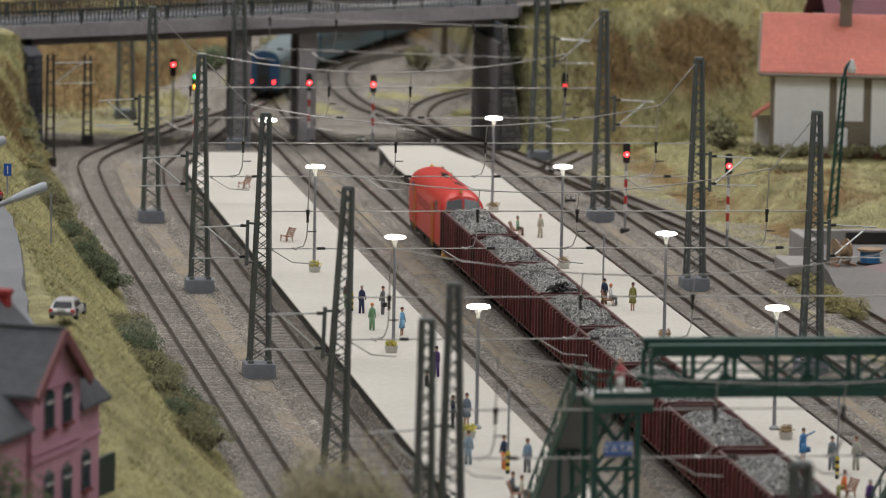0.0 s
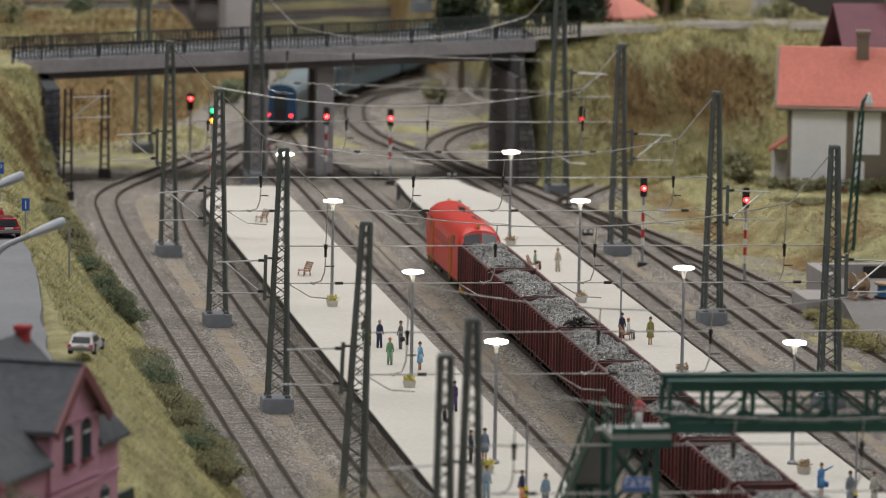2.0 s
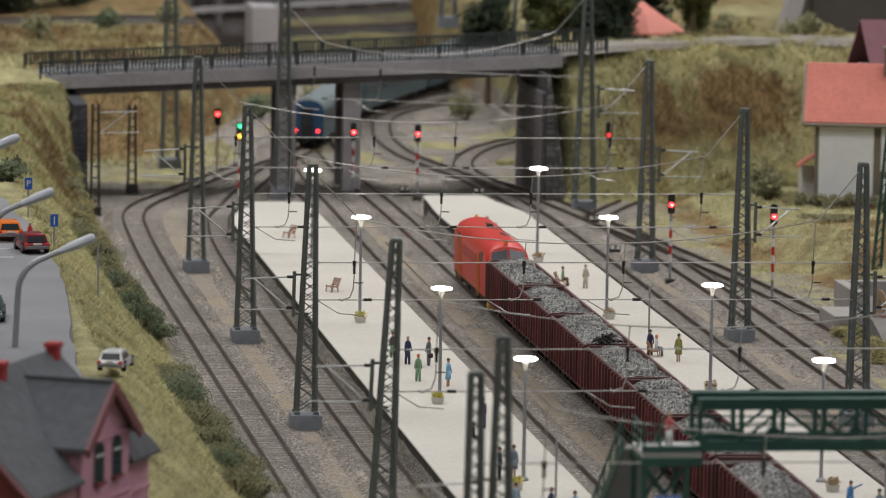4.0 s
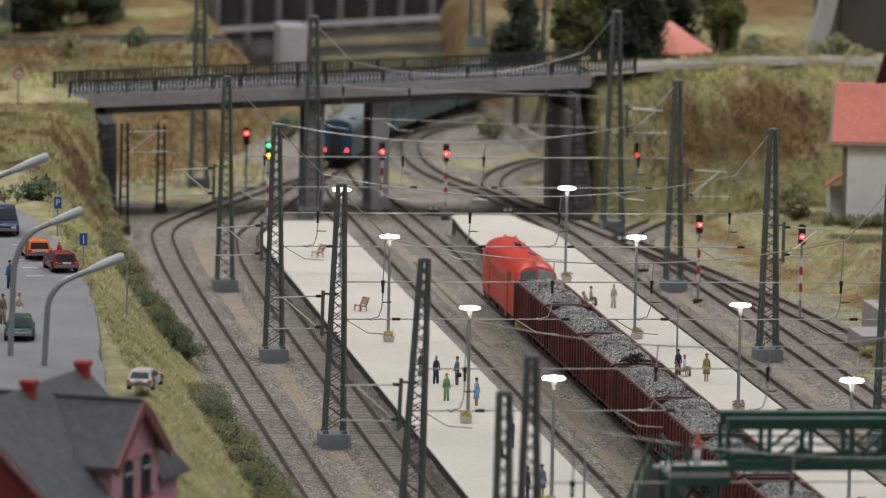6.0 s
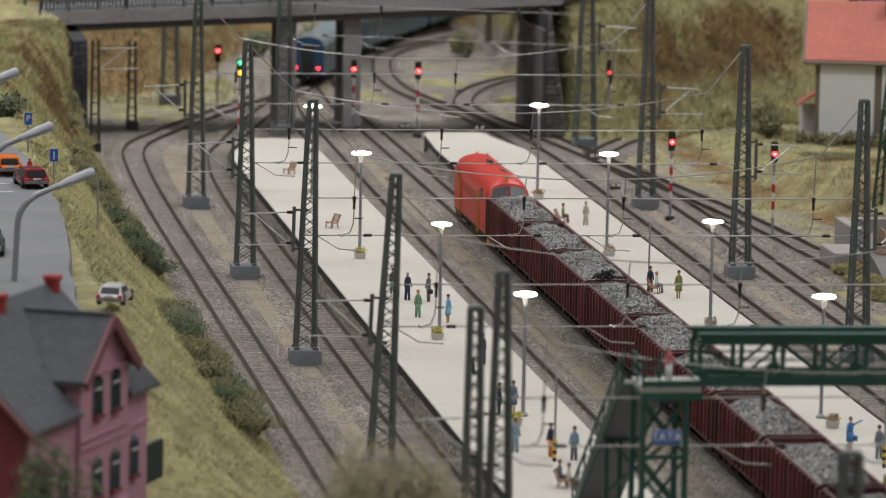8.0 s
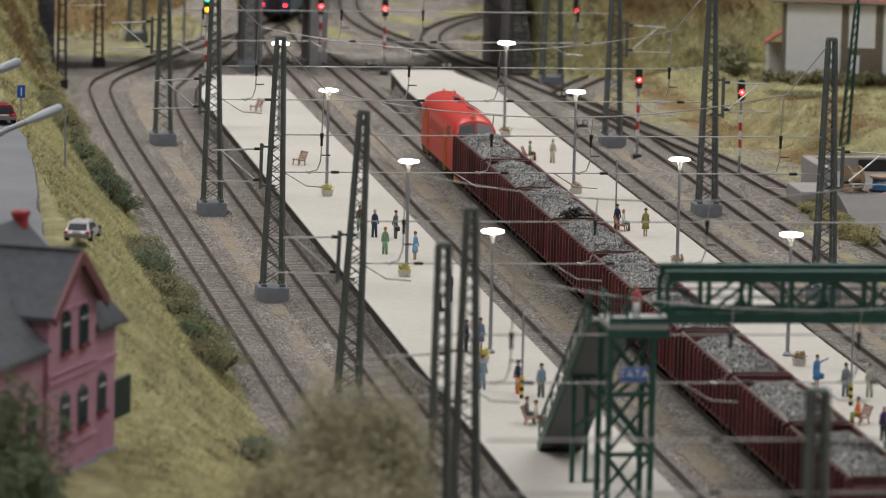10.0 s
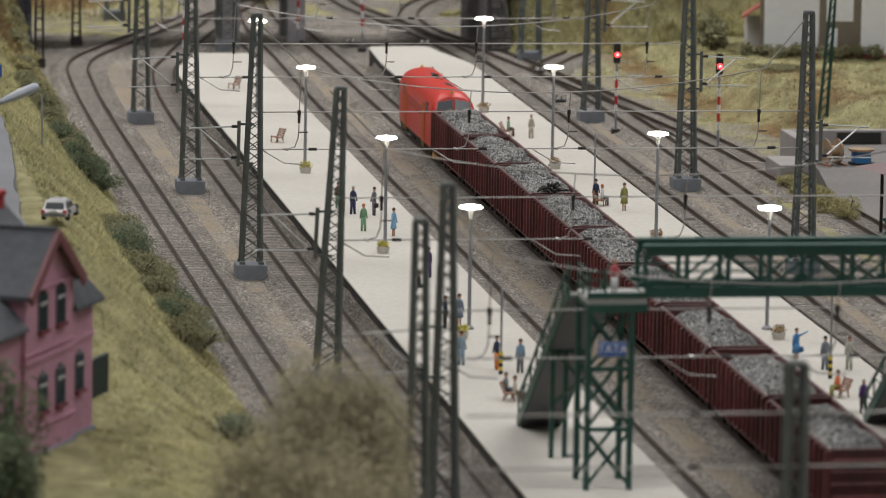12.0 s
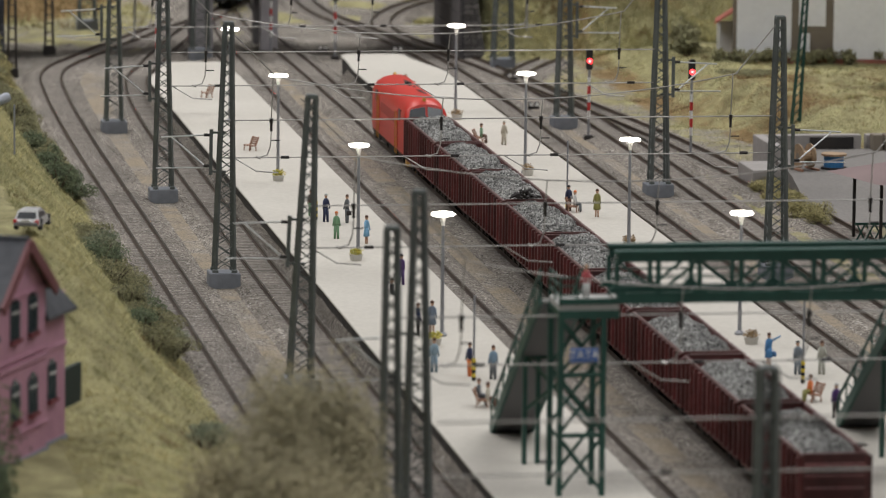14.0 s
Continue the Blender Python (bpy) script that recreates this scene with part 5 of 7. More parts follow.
# ---- footbridge ----
def footbridge():
    t = thing("footbridge", 0, 0, 0, "dark green lattice footbridge across the platforms", "footbridge")
    y0, y1, zb, zt, xa, xb = -73.9, -71.8, 11.0, 13.4, 2.1, 62.0
    for y in (y0, y1):
        side = part("truss", B().box(xa, xb, y - 0.16, y + 0.16, zt - 0.42, zt), M_GREEN, t, "dark green side truss")
        part("lower_chord", B().box(xa, xb, y - 0.16, y + 0.16, zb, zb + 0.5), M_GREEN, side)
        part("cap_rail", B().slab(xa - 0.1, xb, y - 0.26, y + 0.26, zt, zt + 0.14, 0.04), M_GREEN, side)
        n = 30
        step = (xb - xa) / n
        for k in range(n + 1):
            x = xa + step * k
            part("upright", B().box(x - 0.1, x + 0.1, y - 0.12, y + 0.12, zb + 0.45, zt - 0.4), M_GREEN, side)
            if k < n:
                lo_z, hi_z = (zb + 0.5, zt - 0.42) if k % 2 else (zt - 0.42, zb + 0.5)
                part("diagonal", B().bar((x + 0.08, y, lo_z), (x + step - 0.08, y, hi_z), 0.08, 0.13), M_GREEN, side)
            if k % 2 == 0:
                part("gusset", B().prism([(x - 0.42, zb + 0.5), (x + 0.42, zb + 0.5), (x + 0.2, zb + 0.78), (x - 0.2, zb + 0.78)], "y", y - 0.14, y + 0.14), M_GREEN, side)
        for z in (0.85, 1.3, 1.65):
            part("guard_rail", B().rod((xa, y + 0.1, zb + z), (xb, y + 0.1, zb + z), 0.035, n=5), M_GREEN, side)
    part("walkway", B().box(2.12, xb, y0 + 0.17, y1 - 0.17, zb + 0.02, zb + 0.2), M_DECK, t, "pale boarded walkway")
    return t


footbridge()


def stair_tower(dx):
    t = thing("stair_tower", dx, 0, 0, "dark green stair tower with grey-sided flight to the platform", "stairs", group="stair towers")
    zb, x0, x1, ya, yb = 11.0, -0.65, 1.4, -74.6, -71.6
    part("landing", B().slab(x0 - 0.1, x1 + 0.7, ya, yb, zb - 0.2, zb + 0.1, 0.05), M_DECK, t, "pale stair landing")
    part("landing_beam", B().box(x0 - 0.12, x1 + 0.72, ya - 0.08, ya + 0.14, zb - 0.6, zb - 0.2).box(x0 - 0.12, x0 + 0.1, ya, yb, zb - 0.5, zb - 0.2), M_GREEN, t)
    for x in (x0, x1):
        for y in (ya + 0.1, yb - 0.1):
            part("leg", B().box(x - 0.13, x + 0.13, y - 0.13, y + 0.13, PLATFORM_Z, zb - 0.3), M_GREEN, t)
    for za, zc in ((2.1, 4.7), (4.9, 7.6), (7.8, 10.4)):
        for y in (ya + 0.1, yb - 0.1):
            part("cross_brace", B().bar((x0, y, za), (x1, y, zc), 0.09, 0.15), M_GREEN, t)
            part("cross_brace", B().bar((x1, y, za), (x0, y, zc), 0.09, 0.15), M_GREEN, t)
    for z in (4.7, 7.6):
        part("cross_beam", B().box(x0, x1, ya, ya + 0.2, z, z + 0.2), M_GREEN, t)
    # added board, fitted to the camera's view to hide the landing's near top
    part("masking_board", B().box(x0 - 0.12, x1 + 0.72, ya - 0.05, ya + 0.03, zb + 0.1, zb + 0.36), M_GREEN, t)
    # railing of the landing
    for z in (0.5, 0.95, 1.35):
        part("guard_rail", B().rod((x0 - 0.05, ya + 0.05, zb + z), (x0 + 0.75, ya + 0.05, zb + z), 0.05), M_GREEN, t)
        part("guard_rail", B().rod((x0 - 0.05, ya + 0.05, zb + z), (x0 - 0.05, yb - 0.05, zb + z), 0.05), M_GREEN, t)
    for x, y in ((x0 - 0.05, ya + 0.05), (x0 + 0.75, ya + 0.05), (x0 - 0.05, -73.1), (x0 - 0.05, yb - 0.05)):
        part("guard_post", B().rod((x, y, zb), (x, y, zb + 1.4), 0.06), M_GREEN, t)
    # flight: from the landing away down to the platform
    n, yt, yf = 26, yb, -57.5
    lo = PLATFORM_Z + 0.15
    sx0, sx1 = -1.05, 0.75

    def along(f):
        return yt + (yf - yt) * f, zb + (lo - zb) * f

    for k in range(n):
        y, z = along((k + 0.5) / n)
        part("step", B().box(sx0, sx1, y - 0.24, y + 0.24, z - 0.08, z), M_DECK, t)
    for x in (sx0 - 0.1, sx1 + 0.1):
        part("stringer", B().bar((x, yt, zb - 0.1), (x, yf, lo - 0.1), 0.16, 0.6), M_GREEN, t)
        part("handrail", B().bar((x, yt, zb + 1.3), (x, yf, lo + 1.3), 0.1, 0.14), M_GREEN, t)
        for k in range(9):
            y, z = along(k / 8)
            part("baluster", B().rod((x, y, z - 0.1), (x, y, z + 1.35), 0.05), M_GREEN, t)
            if k < 8:
                part("rail_lattice", B().bar((x, y, z + 0.1), (x, y + (yf - yt) / 8, z + (lo - zb) / 8 + 1.25), 0.05, 0.07), M_GREEN, t)
    soffit = B().loft([[(sx0, yt, zb - 0.45), (sx1, yt, zb - 0.45), (sx1, yt, zb - 0.3), (sx0, yt, zb - 0.3)],
                       [(sx0, yf, lo - 0.4), (sx1, yf, lo - 0.4), (sx1, yf, lo - 0.25), (sx0, yf, lo - 0.25)]])
    part("stair_soffit", soffit, M_STAIR, t, "grey stair underside")
    part("foot_step", B().slab(sx0 - 0.1, sx1 + 0.1, yf - 0.3, yf + 0.4, PLATFORM_Z, lo, 0.03), M_DECK, t)
    for y, z in ((-66.3, 7.4),):
        for x in (sx0 + 0.1, sx0 + 0.75):
            part("prop", B().box(x - 0.11, x + 0.11, y - 0.11, y + 0.11, PLATFORM_Z, z), M_GREEN, t)
        part("prop_beam", B().box(sx0, sx1, y - 0.1, y + 0.1, z - 0.3, z), M_GREEN, t)
    part("cross_brace", B().bar((sx0 + 0.2, -66.3, 4.6), (x1, yb, 8.2), 0.1, 0.16), M_GREEN, t)
    part("cross_brace", B().bar((sx0 + 0.2, -66.3, 7.2), (x1, yb, 4.6), 0.1, 0.16), M_GREEN, t)
    return t


stair_tower(0.0)
stair_tower(17.9)

# station name board
M_BOARD = mat("blue_name_board", (0.04, 0.13, 0.42), 0.4)
board = thing("name_board", 0.4, -74.95, 8.42, "blue station name board with white lettering", "sign")
part("panel", B().slab(-0.66, 0.66, -0.08, 0.08, 0, 0.62, 0.02), M_BOARD, board)
part("board_frame", B().box(-0.7, 0.7, -0.05, 0.1, -0.04, 0).box(-0.7, 0.7, -0.05, 0.1, 0.62, 0.66), M_FOUNDATION, board)
text = bpy.data.curves.new("lettering", "FONT")
text.body, text.size, text.align_x, text.align_y, text.extrude = "TATA", 0.56 * K, "CENTER", "CENTER", 0.012 * K
text.materials.append(M_WHITE)
letters = new("lettering", text)
letters.matrix_basis = pose(0, -0.1 * K, 0.31 * K, 90, 0, 0)
letters.parent = board
figure(0.72, -73.4, 0, (0.5, 0.1, 0.11), WHITE_C, (0.5, 0.32, 0.2), z=11.1, label="toy figure in red and white on the footbridge", h=1.7)


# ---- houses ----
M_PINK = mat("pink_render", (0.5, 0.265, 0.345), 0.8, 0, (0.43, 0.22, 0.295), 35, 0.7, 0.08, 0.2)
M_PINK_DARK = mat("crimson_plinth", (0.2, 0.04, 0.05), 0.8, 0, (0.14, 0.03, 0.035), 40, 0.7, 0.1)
M_SLATE = mat("slate_roof", (0.076, 0.08, 0.09), 0.8, 0, (0.06, 0.064, 0.073), 30, 0.8, 0.15, 0.4, 180)
M_BARGE = mat("brown_red_bargeboard", (0.2, 0.072, 0.08), 0.6)
M_PANE = mat("dark_window_glass", (0.03, 0.045, 0.05), 0.12)
M_PANEL_GREEN = mat("dark_green_panel", (0.012, 0.03, 0.022), 0.5)
M_FRAME = mat("dark_teal_window_frame", (0.04, 0.075, 0.085), 0.5)
M_CHIMNEY = mat("red_chimney_brick", (0.36, 0.035, 0.035), 0.8, 0, (0.25, 0.03, 0.03), 120, 0.7, 0.15)
M_PLINTH = mat("grey_plinth", (0.25, 0.27, 0.32), 0.8, 0, (0.18, 0.2, 0.24), 40, 0.7)


def arched_window(parent, x, y, z, w, h, facing="y"):
    """A window in a wall whose outside looks to -y (facing y) or +x (facing x), with a shallow arch."""
    arch = [(-w / 2, 0), (w / 2, 0), (w / 2, h * 0.82), (w * 0.3, h * 0.95), (0, h), (-w * 0.3, h * 0.95), (-w / 2, h * 0.82)]
    axis = "y" if facing == "y" else "x"
    s = -1 if facing == "y" else 1
    c = x if facing == "y" else y
    d = y if facing == "y" else x
    win = part("window", B().prism([(c + u, z + v) for u, v in arch], axis, d - 0.02, d + s * 0.05), M_PANE, parent, "dark arched window")
    for u in (-w / 2, 0, w / 2):
        part("window_frame", B().prism([(c + u - 0.06, z), (c + u + 0.06, z), (c + u + 0.06, z + h * 0.86), (c + u - 0.06, z + h * 0.86)], axis, d, d + s * 0.1), M_FRAME, win)
    part("transom", B().prism([(c - w / 2, z + h * 0.6), (c + w / 2, z + h * 0.6), (c + w / 2, z + h * 0.66), (c - w / 2, z + h * 0.66)], axis, d, d + s * 0.1), M_WHITE, win)
    part("window_sill", B().prism([(c - w / 2 - 0.12, z - 0.16), (c + w / 2 + 0.12, z - 0.16), (c + w / 2 + 0.12, z), (c - w / 2 - 0.12, z)], axis, d - 0.02, d + s * 0.22), M_PINK_DARK, win)


def gable_roof(t, x0, x1, y0, y1, eave, ridge, over, thick, material, barge):
    """A pitched roof with its ridge along y: two slabs with overhang, rows of slate relief, bargeboards at the gable."""
    c = (x0 + x1) / 2
    half = (x1 - x0) / 2
    slope = (ridge - eave) / half
    for s in (-1, 1):
        xe = c + s * (half + over)
        ze = eave - slope * over
        rings = []
        for y in (y0 - over, y1 + over):
            rings.append([(c, y, ridge), (xe, y, ze), (xe, y, ze + thick), (c, y, ridge + thick)])
        slab = part("roof_slab", B().loft(rings), material, t, "dark grey slate roof slope")
        rows = 13
        for k in range(rows):
            f0, f1 = k / rows, (k + 1) / rows
            a0, a1 = c + s * (half + over) * f0, c + s * (half + over) * f1
            z0, z1 = ridge + (ze - ridge) * f0, ridge + (ze - ridge) * f1
            b = B().loft([[(a0, y, z0 + thick + 0.02), (a1, y, z1 + thick + 0.02), (a1, y, z1 + thick + 0.035), (a0, y, z0 + thick + 0.025)] for y in (y0 - over, y1 + over)])
            part("slate_course", b, material, slab)
        part("bargeboard", B().bar((c, y0 - over - 0.05, ridge - 0.02), (xe, y0 - over - 0.05, ze - 0.02), 0.16, 0.5), barge, t, "brown-red bargeboard")
    part("ridge", B().bar((c, y0 - over, ridge + thick + 0.05), (c, y1 + over, ridge + thick + 0.05), 0.3, 0.16), material, t)


def pink_house():
    """The main gable looks to local -y; a wing with a steeper roof and its own gable looks to local -x."""
    t = thing("pink_house", -26.27, -76.36, 4.2, "pink rendered house with slate roofs and red chimneys", "house", 65.0)
    g, w, d, ridge, pitch = 0.28, 3.1, 11.0, 10.36, 0.76
    eave = ridge - w * pitch
    part("wall", B().prism([(g - w, 0), (g + w, 0), (g + w, eave), (g, ridge), (g - w, eave)], "y", 0, d), M_PINK, t, "pink rendered wall")
    part("plinth", B().box(g - w - 0.1, g + w + 0.1, -0.12, d + 0.12, -1.2, 0.3), M_PLINTH, t, "grey plinth")
    for z, h in ((4.62, 0.2), (5.05, 0.08), (1.5, 0.12), (eave - 0.1, 0.12)):
        part("string_course", B().box(g - w - 0.08, g + w + 0.08, -0.12, 0.1, z, z + h), M_PINK, t)
    for x in (-0.7, 1.6):
        arched_window(t, x, 0, 2.2, 0.95, 1.95)
        arched_window(t, x, 0, 6.0, 0.95, 1.97)
    gable_roof(t, g - w, g + w, 0, d, eave, ridge, 0.38, 0.16, M_SLATE, M_BARGE)
    # annex with a steep pent roof on the far flank
    a0, a1 = g + w, 6.75
    part("annex_wall", B().box(a0 - 0.05, a1, 0.3, 5.5, 0, 7.2), M_PINK, t, "pink rendered annex")
    part("annex_plinth", B().box(a0 + 0.12, a1 + 0.1, 0.2, 5.6, -1.2, 0.3), M_PLINTH, t, "grey plinth")
    part("string_course", B().box(a0 + 0.1, a1 + 0.06, 0.2, 0.36, 4.62, 4.82), M_PINK, t)
    rings = [[(a0 - 0.05, -0.2, 6.25), (a1 + 0.35, -0.2, 6.25), (a1 + 0.35, 5.8, 6.25), (a0 - 0.05, 5.8, 6.25)],
             [(a0 - 0.05, -0.2, 6.4), (a1 + 0.35, -0.2, 6.4), (a1 + 0.35, 5.8, 6.4), (a0 - 0.05, 5.8, 6.4)],
             [(a0 - 0.05, 0.6, 7.75), (a1 - 0.75, 0.6, 7.75), (a1 - 0.75, 5.0, 7.75), (a0 - 0.05, 5.0, 7.75)]]
    part("pent_roof", B().loft(rings), M_SLATE, t, "steep hipped slate pent roof")
    arched_window(t, 4.9, 0.3, 2.3, 0.85, 1.95)
    # dark green shape of unknown kind, built as a flat panel
    part("shutter", B().slab(a1 - 0.05, a1 + 2.4, 0.35, 0.55, 1.5, 3.4, 0.04), M_PANEL_GREEN, t, "dark green panel beside the annex")
    # wing with its ridge along x
    c, half, x_end, low, top = 4.6, 4.8, -9.0, 6.25, 11.0
    steep = (top - low) / half
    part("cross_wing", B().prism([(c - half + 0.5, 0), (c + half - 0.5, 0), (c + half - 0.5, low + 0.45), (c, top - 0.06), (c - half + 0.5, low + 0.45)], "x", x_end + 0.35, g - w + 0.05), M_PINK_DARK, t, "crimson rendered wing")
    part("wing_front", B().box(x_end + 0.5, g - w, c - half + 0.42, c - half + 0.6, -0.6, low + 0.2), M_PINK, t, "pink rendered wing front")
    for k in range(2):
        arched_window(t, -4.4 - 2.3 * k, c - half + 0.42, 2.2, 0.95, 1.95)
    for s in (-1, 1):
        ye = c + s * half
        rings = [[(x, c, top), (x, ye, low), (x, ye, low + 0.16), (x, c, top + 0.16)] for x in (x_end, g - w - 0.06)]
        slab = part("roof_slab", B().loft(rings), M_SLATE, t, "dark grey slate roof slope")
        for k in range(16):
            f0, f1 = k / 16, (k + 1) / 16
            y0, y1 = c + s * half * f0, c + s * half * f1
            z0, z1 = top + (low - top) * f0, top + (low - top) * f1
            part("slate_course", B().loft([[(x, y0, z0 + 0.17), (x, y1, z1 + 0.17), (x, y1, z1 + 0.185), (x, y0, z0 + 0.175)] for x in (x_end, g - w - 0.06)]), M_SLATE, slab)
        part("bargeboard", B().bar((x_end - 0.05, c, top - 0.02), (x_end - 0.05, ye, low - 0.02), 0.4, 0.16), M_BARGE, t, "brown-red bargeboard")
        part("roof_slab", B().loft([[(x, c, top + 0.01), (x, c + s * 2.7, top - 2.7 * steep), (x, c + s * 2.7, top - 2.7 * steep + 0.17), (x, c, top + 0.17)] for x in (g - w - 0.06, 5.5)]), M_SLATE, t, "dark grey slate roof slope")
    part("rear_wing", B().prism([(c - 2.4, 0), (c + 2.4, 0), (c + 2.4, top - 2.45 * steep), (c, top - 0.1), (c - 2.4, top - 2.45 * steep)], "x", g + w - 0.1, 5.2), M_PINK, t, "pink rendered rear wing")
    for x, y, up in ((4.8, 4.4, 11.5), (-2.1, 4.35, 11.5)):
        k = part("chimney", B().slab(x - 0.28, x + 0.28, y - 0.28, y + 0.28, 9.2, up, 0.04), M_CHIMNEY, t, "red brick chimney")
        part("chimney_cap", B().slab(x - 0.35, x + 0.35, y - 0.35, y + 0.35, up - 0.2, up + 0.06, 0.05), M_CHIMNEY, k)


pink_house()

M_PLASTER = mat("white_wall_panel", (0.8, 0.81, 0.82), 0.8, 0, (0.72, 0.73, 0.75), 15, 0.7, 0.03, 0.1)
M_TAUPE = mat("taupe_framing", (0.2, 0.17, 0.13), 0.8, 0, (0.15, 0.125, 0.1), 40, 0.7)
M_TILE = mat("orange_red_tiles", (0.52, 0.17, 0.125), 0.75, 0, (0.43, 0.135, 0.1), 18, 0.8, 0.1, 0.3, 250)
M_BRICKBASE = mat("brick_base", (0.33, 0.12, 0.09), 0.85, 0, (0.24, 0.09, 0.07), 90, 0.8, 0.2)


def white_house():
    t = thing("white_house", 45.4, 107.0, 2.0, "white panelled house with an orange-red tiled roof", "house", -13.0)
    w, d, eave, ridge = 18.0, 12.0, 7.2, 11.1
    part("wall", B().prism([(0, 0), (d, 0), (d, eave), (d / 2, ridge - 0.3), (0, eave)], "x", 0, w), M_TAUPE, t, "taupe framed wall")
    part("base", B().box(-0.15, w + 0.1, -0.2, d + 0.1, -0.6, 0.35), M_BRICKBASE, t, "red brick base course")
    for xa, xb, za, zb in ((0.35, 4.85, 0.35, 6.6), (5.45, 7.65, 3.0, 6.6), (8.3, 13.2, 0.35, 6.5), (13.9, 17.6, 0.35, 6.5)):
        part("wall_panel", B().slab(xa, xb, -0.12, 0.1, za, zb, 0.03), M_PLASTER, t, "white plaster panel")
    door = part("door", B().slab(5.6, 6.4, -0.08, 0.1, 0.3, 2.4, 0.02), M_PLASTER, t, "pale door leaf")
    part("door", B().slab(6.6, 7.5, -0.1, 0.1, 0.3, 2.5, 0.02), M_TAUPE, t, "brown door leaf")
    part("eave_beam", B().box(-0.3, w + 0.3, -0.35, 0.0, eave - 0.5, eave), M_TAUPE, t)
    over = 0.7
    half = d / 2
    slope = (ridge - eave) / half
    for s in (-1, 1):
        ye, ze = half + s * (half + over), eave - slope * over
        slab = part("roof_slab", B().loft([[(x, half, ridge), (x, ye, ze), (x, ye, ze + 0.2), (x, half, ridge + 0.2)] for x in (-0.9, w + 0.6)]), M_TILE, t, "orange-red tiled roof slope")
        rows = 22
        for k in range(rows):
            f0, f1 = k / rows, (k + 1) / rows
            y0, y1 = half + (ye - half) * f0, half + (ye - half) * f1
            z0, z1 = ridge + (ze - ridge) * f0, ridge + (ze - ridge) * f1
            part("tile_course", B().loft([[(x, y0, z0 + 0.21), (x, y1, z1 + 0.21), (x, y1, z1 + 0.3), (x, y0, z0 + 0.22)] for x in (-0.9, w + 0.6)]), M_TILE, slab)
        part("verge", B().bar((-0.95, half, ridge + 0.05), (-0.95, ye, ze + 0.05), 0.3, 0.16), M_TAUPE, t)
    part("gutter", B().rod((-0.9, -over - 0.1, eave - slope * over), (w + 0.6, -over - 0.1, eave - slope * over), 0.16), M_TAUPE, t)
    for x in (6.0, 10.6):
        c = part("chimney", B().slab(x - 0.5, x + 0.5, 4.5, 5.5, ridge - 1.2, ridge + 1.6, 0.05), M_TAUPE, t, "taupe chimney")
        part("chimney_cap", B().slab(x - 0.62, x + 0.62, 4.38, 5.62, ridge + 1.35, ridge + 1.75, 0.06), M_TAUPE, c)
    part("porch_roof", B().prism([(-1.5, 2.9), (0.0, 3.9), (0.0, 4.1), (-1.5, 3.1)], "y", 0.8, 4.2), M_TILE, t, "small tiled porch roof")
    for y in (1.0, 4.0):
        part("porch_post", B().box(-1.3, -1.05, y - 0.12, y + 0.12, 0, 3.0), M_WHITE, t)
    part("porch_wall", B().slab(-1.2, 0.0, 3.8, 4.0, 0, 2.9, 0.02), M_PLASTER, t)


white_house()

M_MAROON = mat("maroon_wood", (0.13, 0.035, 0.05), 0.7, 0, (0.09, 0.025, 0.035), 50, 0.7)
t = thing("maroon_house", 56.0, 131.0, 6.5, "small house with maroon roof behind the white house", "house")
part("wall", B().box(0, 14, 0, 9, -1, 4.5), M_PLASTER, t)
for s in (-1, 1):
    part("roof_slab", B().loft([[(x, 4.5, 8.4), (x, 4.5 + s * 5.4, 3.9), (x, 4.5 + s * 5.4, 4.15), (x, 4.5, 8.65)] for x in (-0.8, 15)]), M_MAROON, t, "maroon roof slope")
part("chimney", B().slab(4, 5.2, 3.8, 5.0, 7.5, 10.4, 0.05), M_TAUPE, t)
t = thing("pavilion", 39.6, 157.5, 11.0, "round garden pavilion with a salmon tiled roof", "pavilion")
part("roof", B().lathe([(4.05, 1.15), (4.0, 1.35), (1.9, 2.7), (0.1, 4.0)], 8), mat("salmon_tiles", (0.62, 0.22, 0.17), 0.7, 0, (0.5, 0.17, 0.13), 20, 0.7), t, "salmon tiled roof")
for k in range(8):
    a = 2 * math.pi * (k + 0.5) / 8
    part("post", B().rod((3.3 * math.cos(a), 3.3 * math.sin(a), -2.6), (3.3 * math.cos(a), 3.3 * math.sin(a), 1.5), 0.15), M_WHITE, t)

# dark depot hall and retaining walls far behind
t = thing("depot_hall", 65.5, 205, 10, "dark grey hall with a sloping buttress", "hall")
part("wall", B().box(0, 26, 0, 14, -4, 9), mat("dark_cladding", (0.07, 0.06, 0.055), 0.8, 0, (0.05, 0.045, 0.042), 20, 0.7), t)
part("buttress", B().loft([[(-4.2, -1, -4), (-2.4, -1, -4), (-2.4, 1, -4), (-4.2, 1, -4)], [(-0.8, -1, 9), (0.6, -1, 9), (0.6, 1, 9), (-0.8, 1, 9)]]), M_CONCRETE, t, "pale sloping buttress")
# terraces with tracks and a long arcaded shed behind the road bridge
M_FARSLOPE = mat("dull_olive_scatter", (0.14, 0.125, 0.055), 0.9, 0, (0.07, 0.062, 0.035), 22, 0.9, 0.15, 0.5, 120)
M_FARBED = mat("dark_ballast", (0.05, 0.045, 0.042), 0.9, 0, (0.03, 0.028, 0.027), 60, 0.8, 0.2)
def farther(ob, s):
    """Sets a background thing back along the camera's sight lines, enlarged to look unchanged."""
    eye = Vector((-0.4365, -3.157, 0.5))
    ob.location = eye + (ob.location - eye) * s
    ob.scale = (s, s, s)


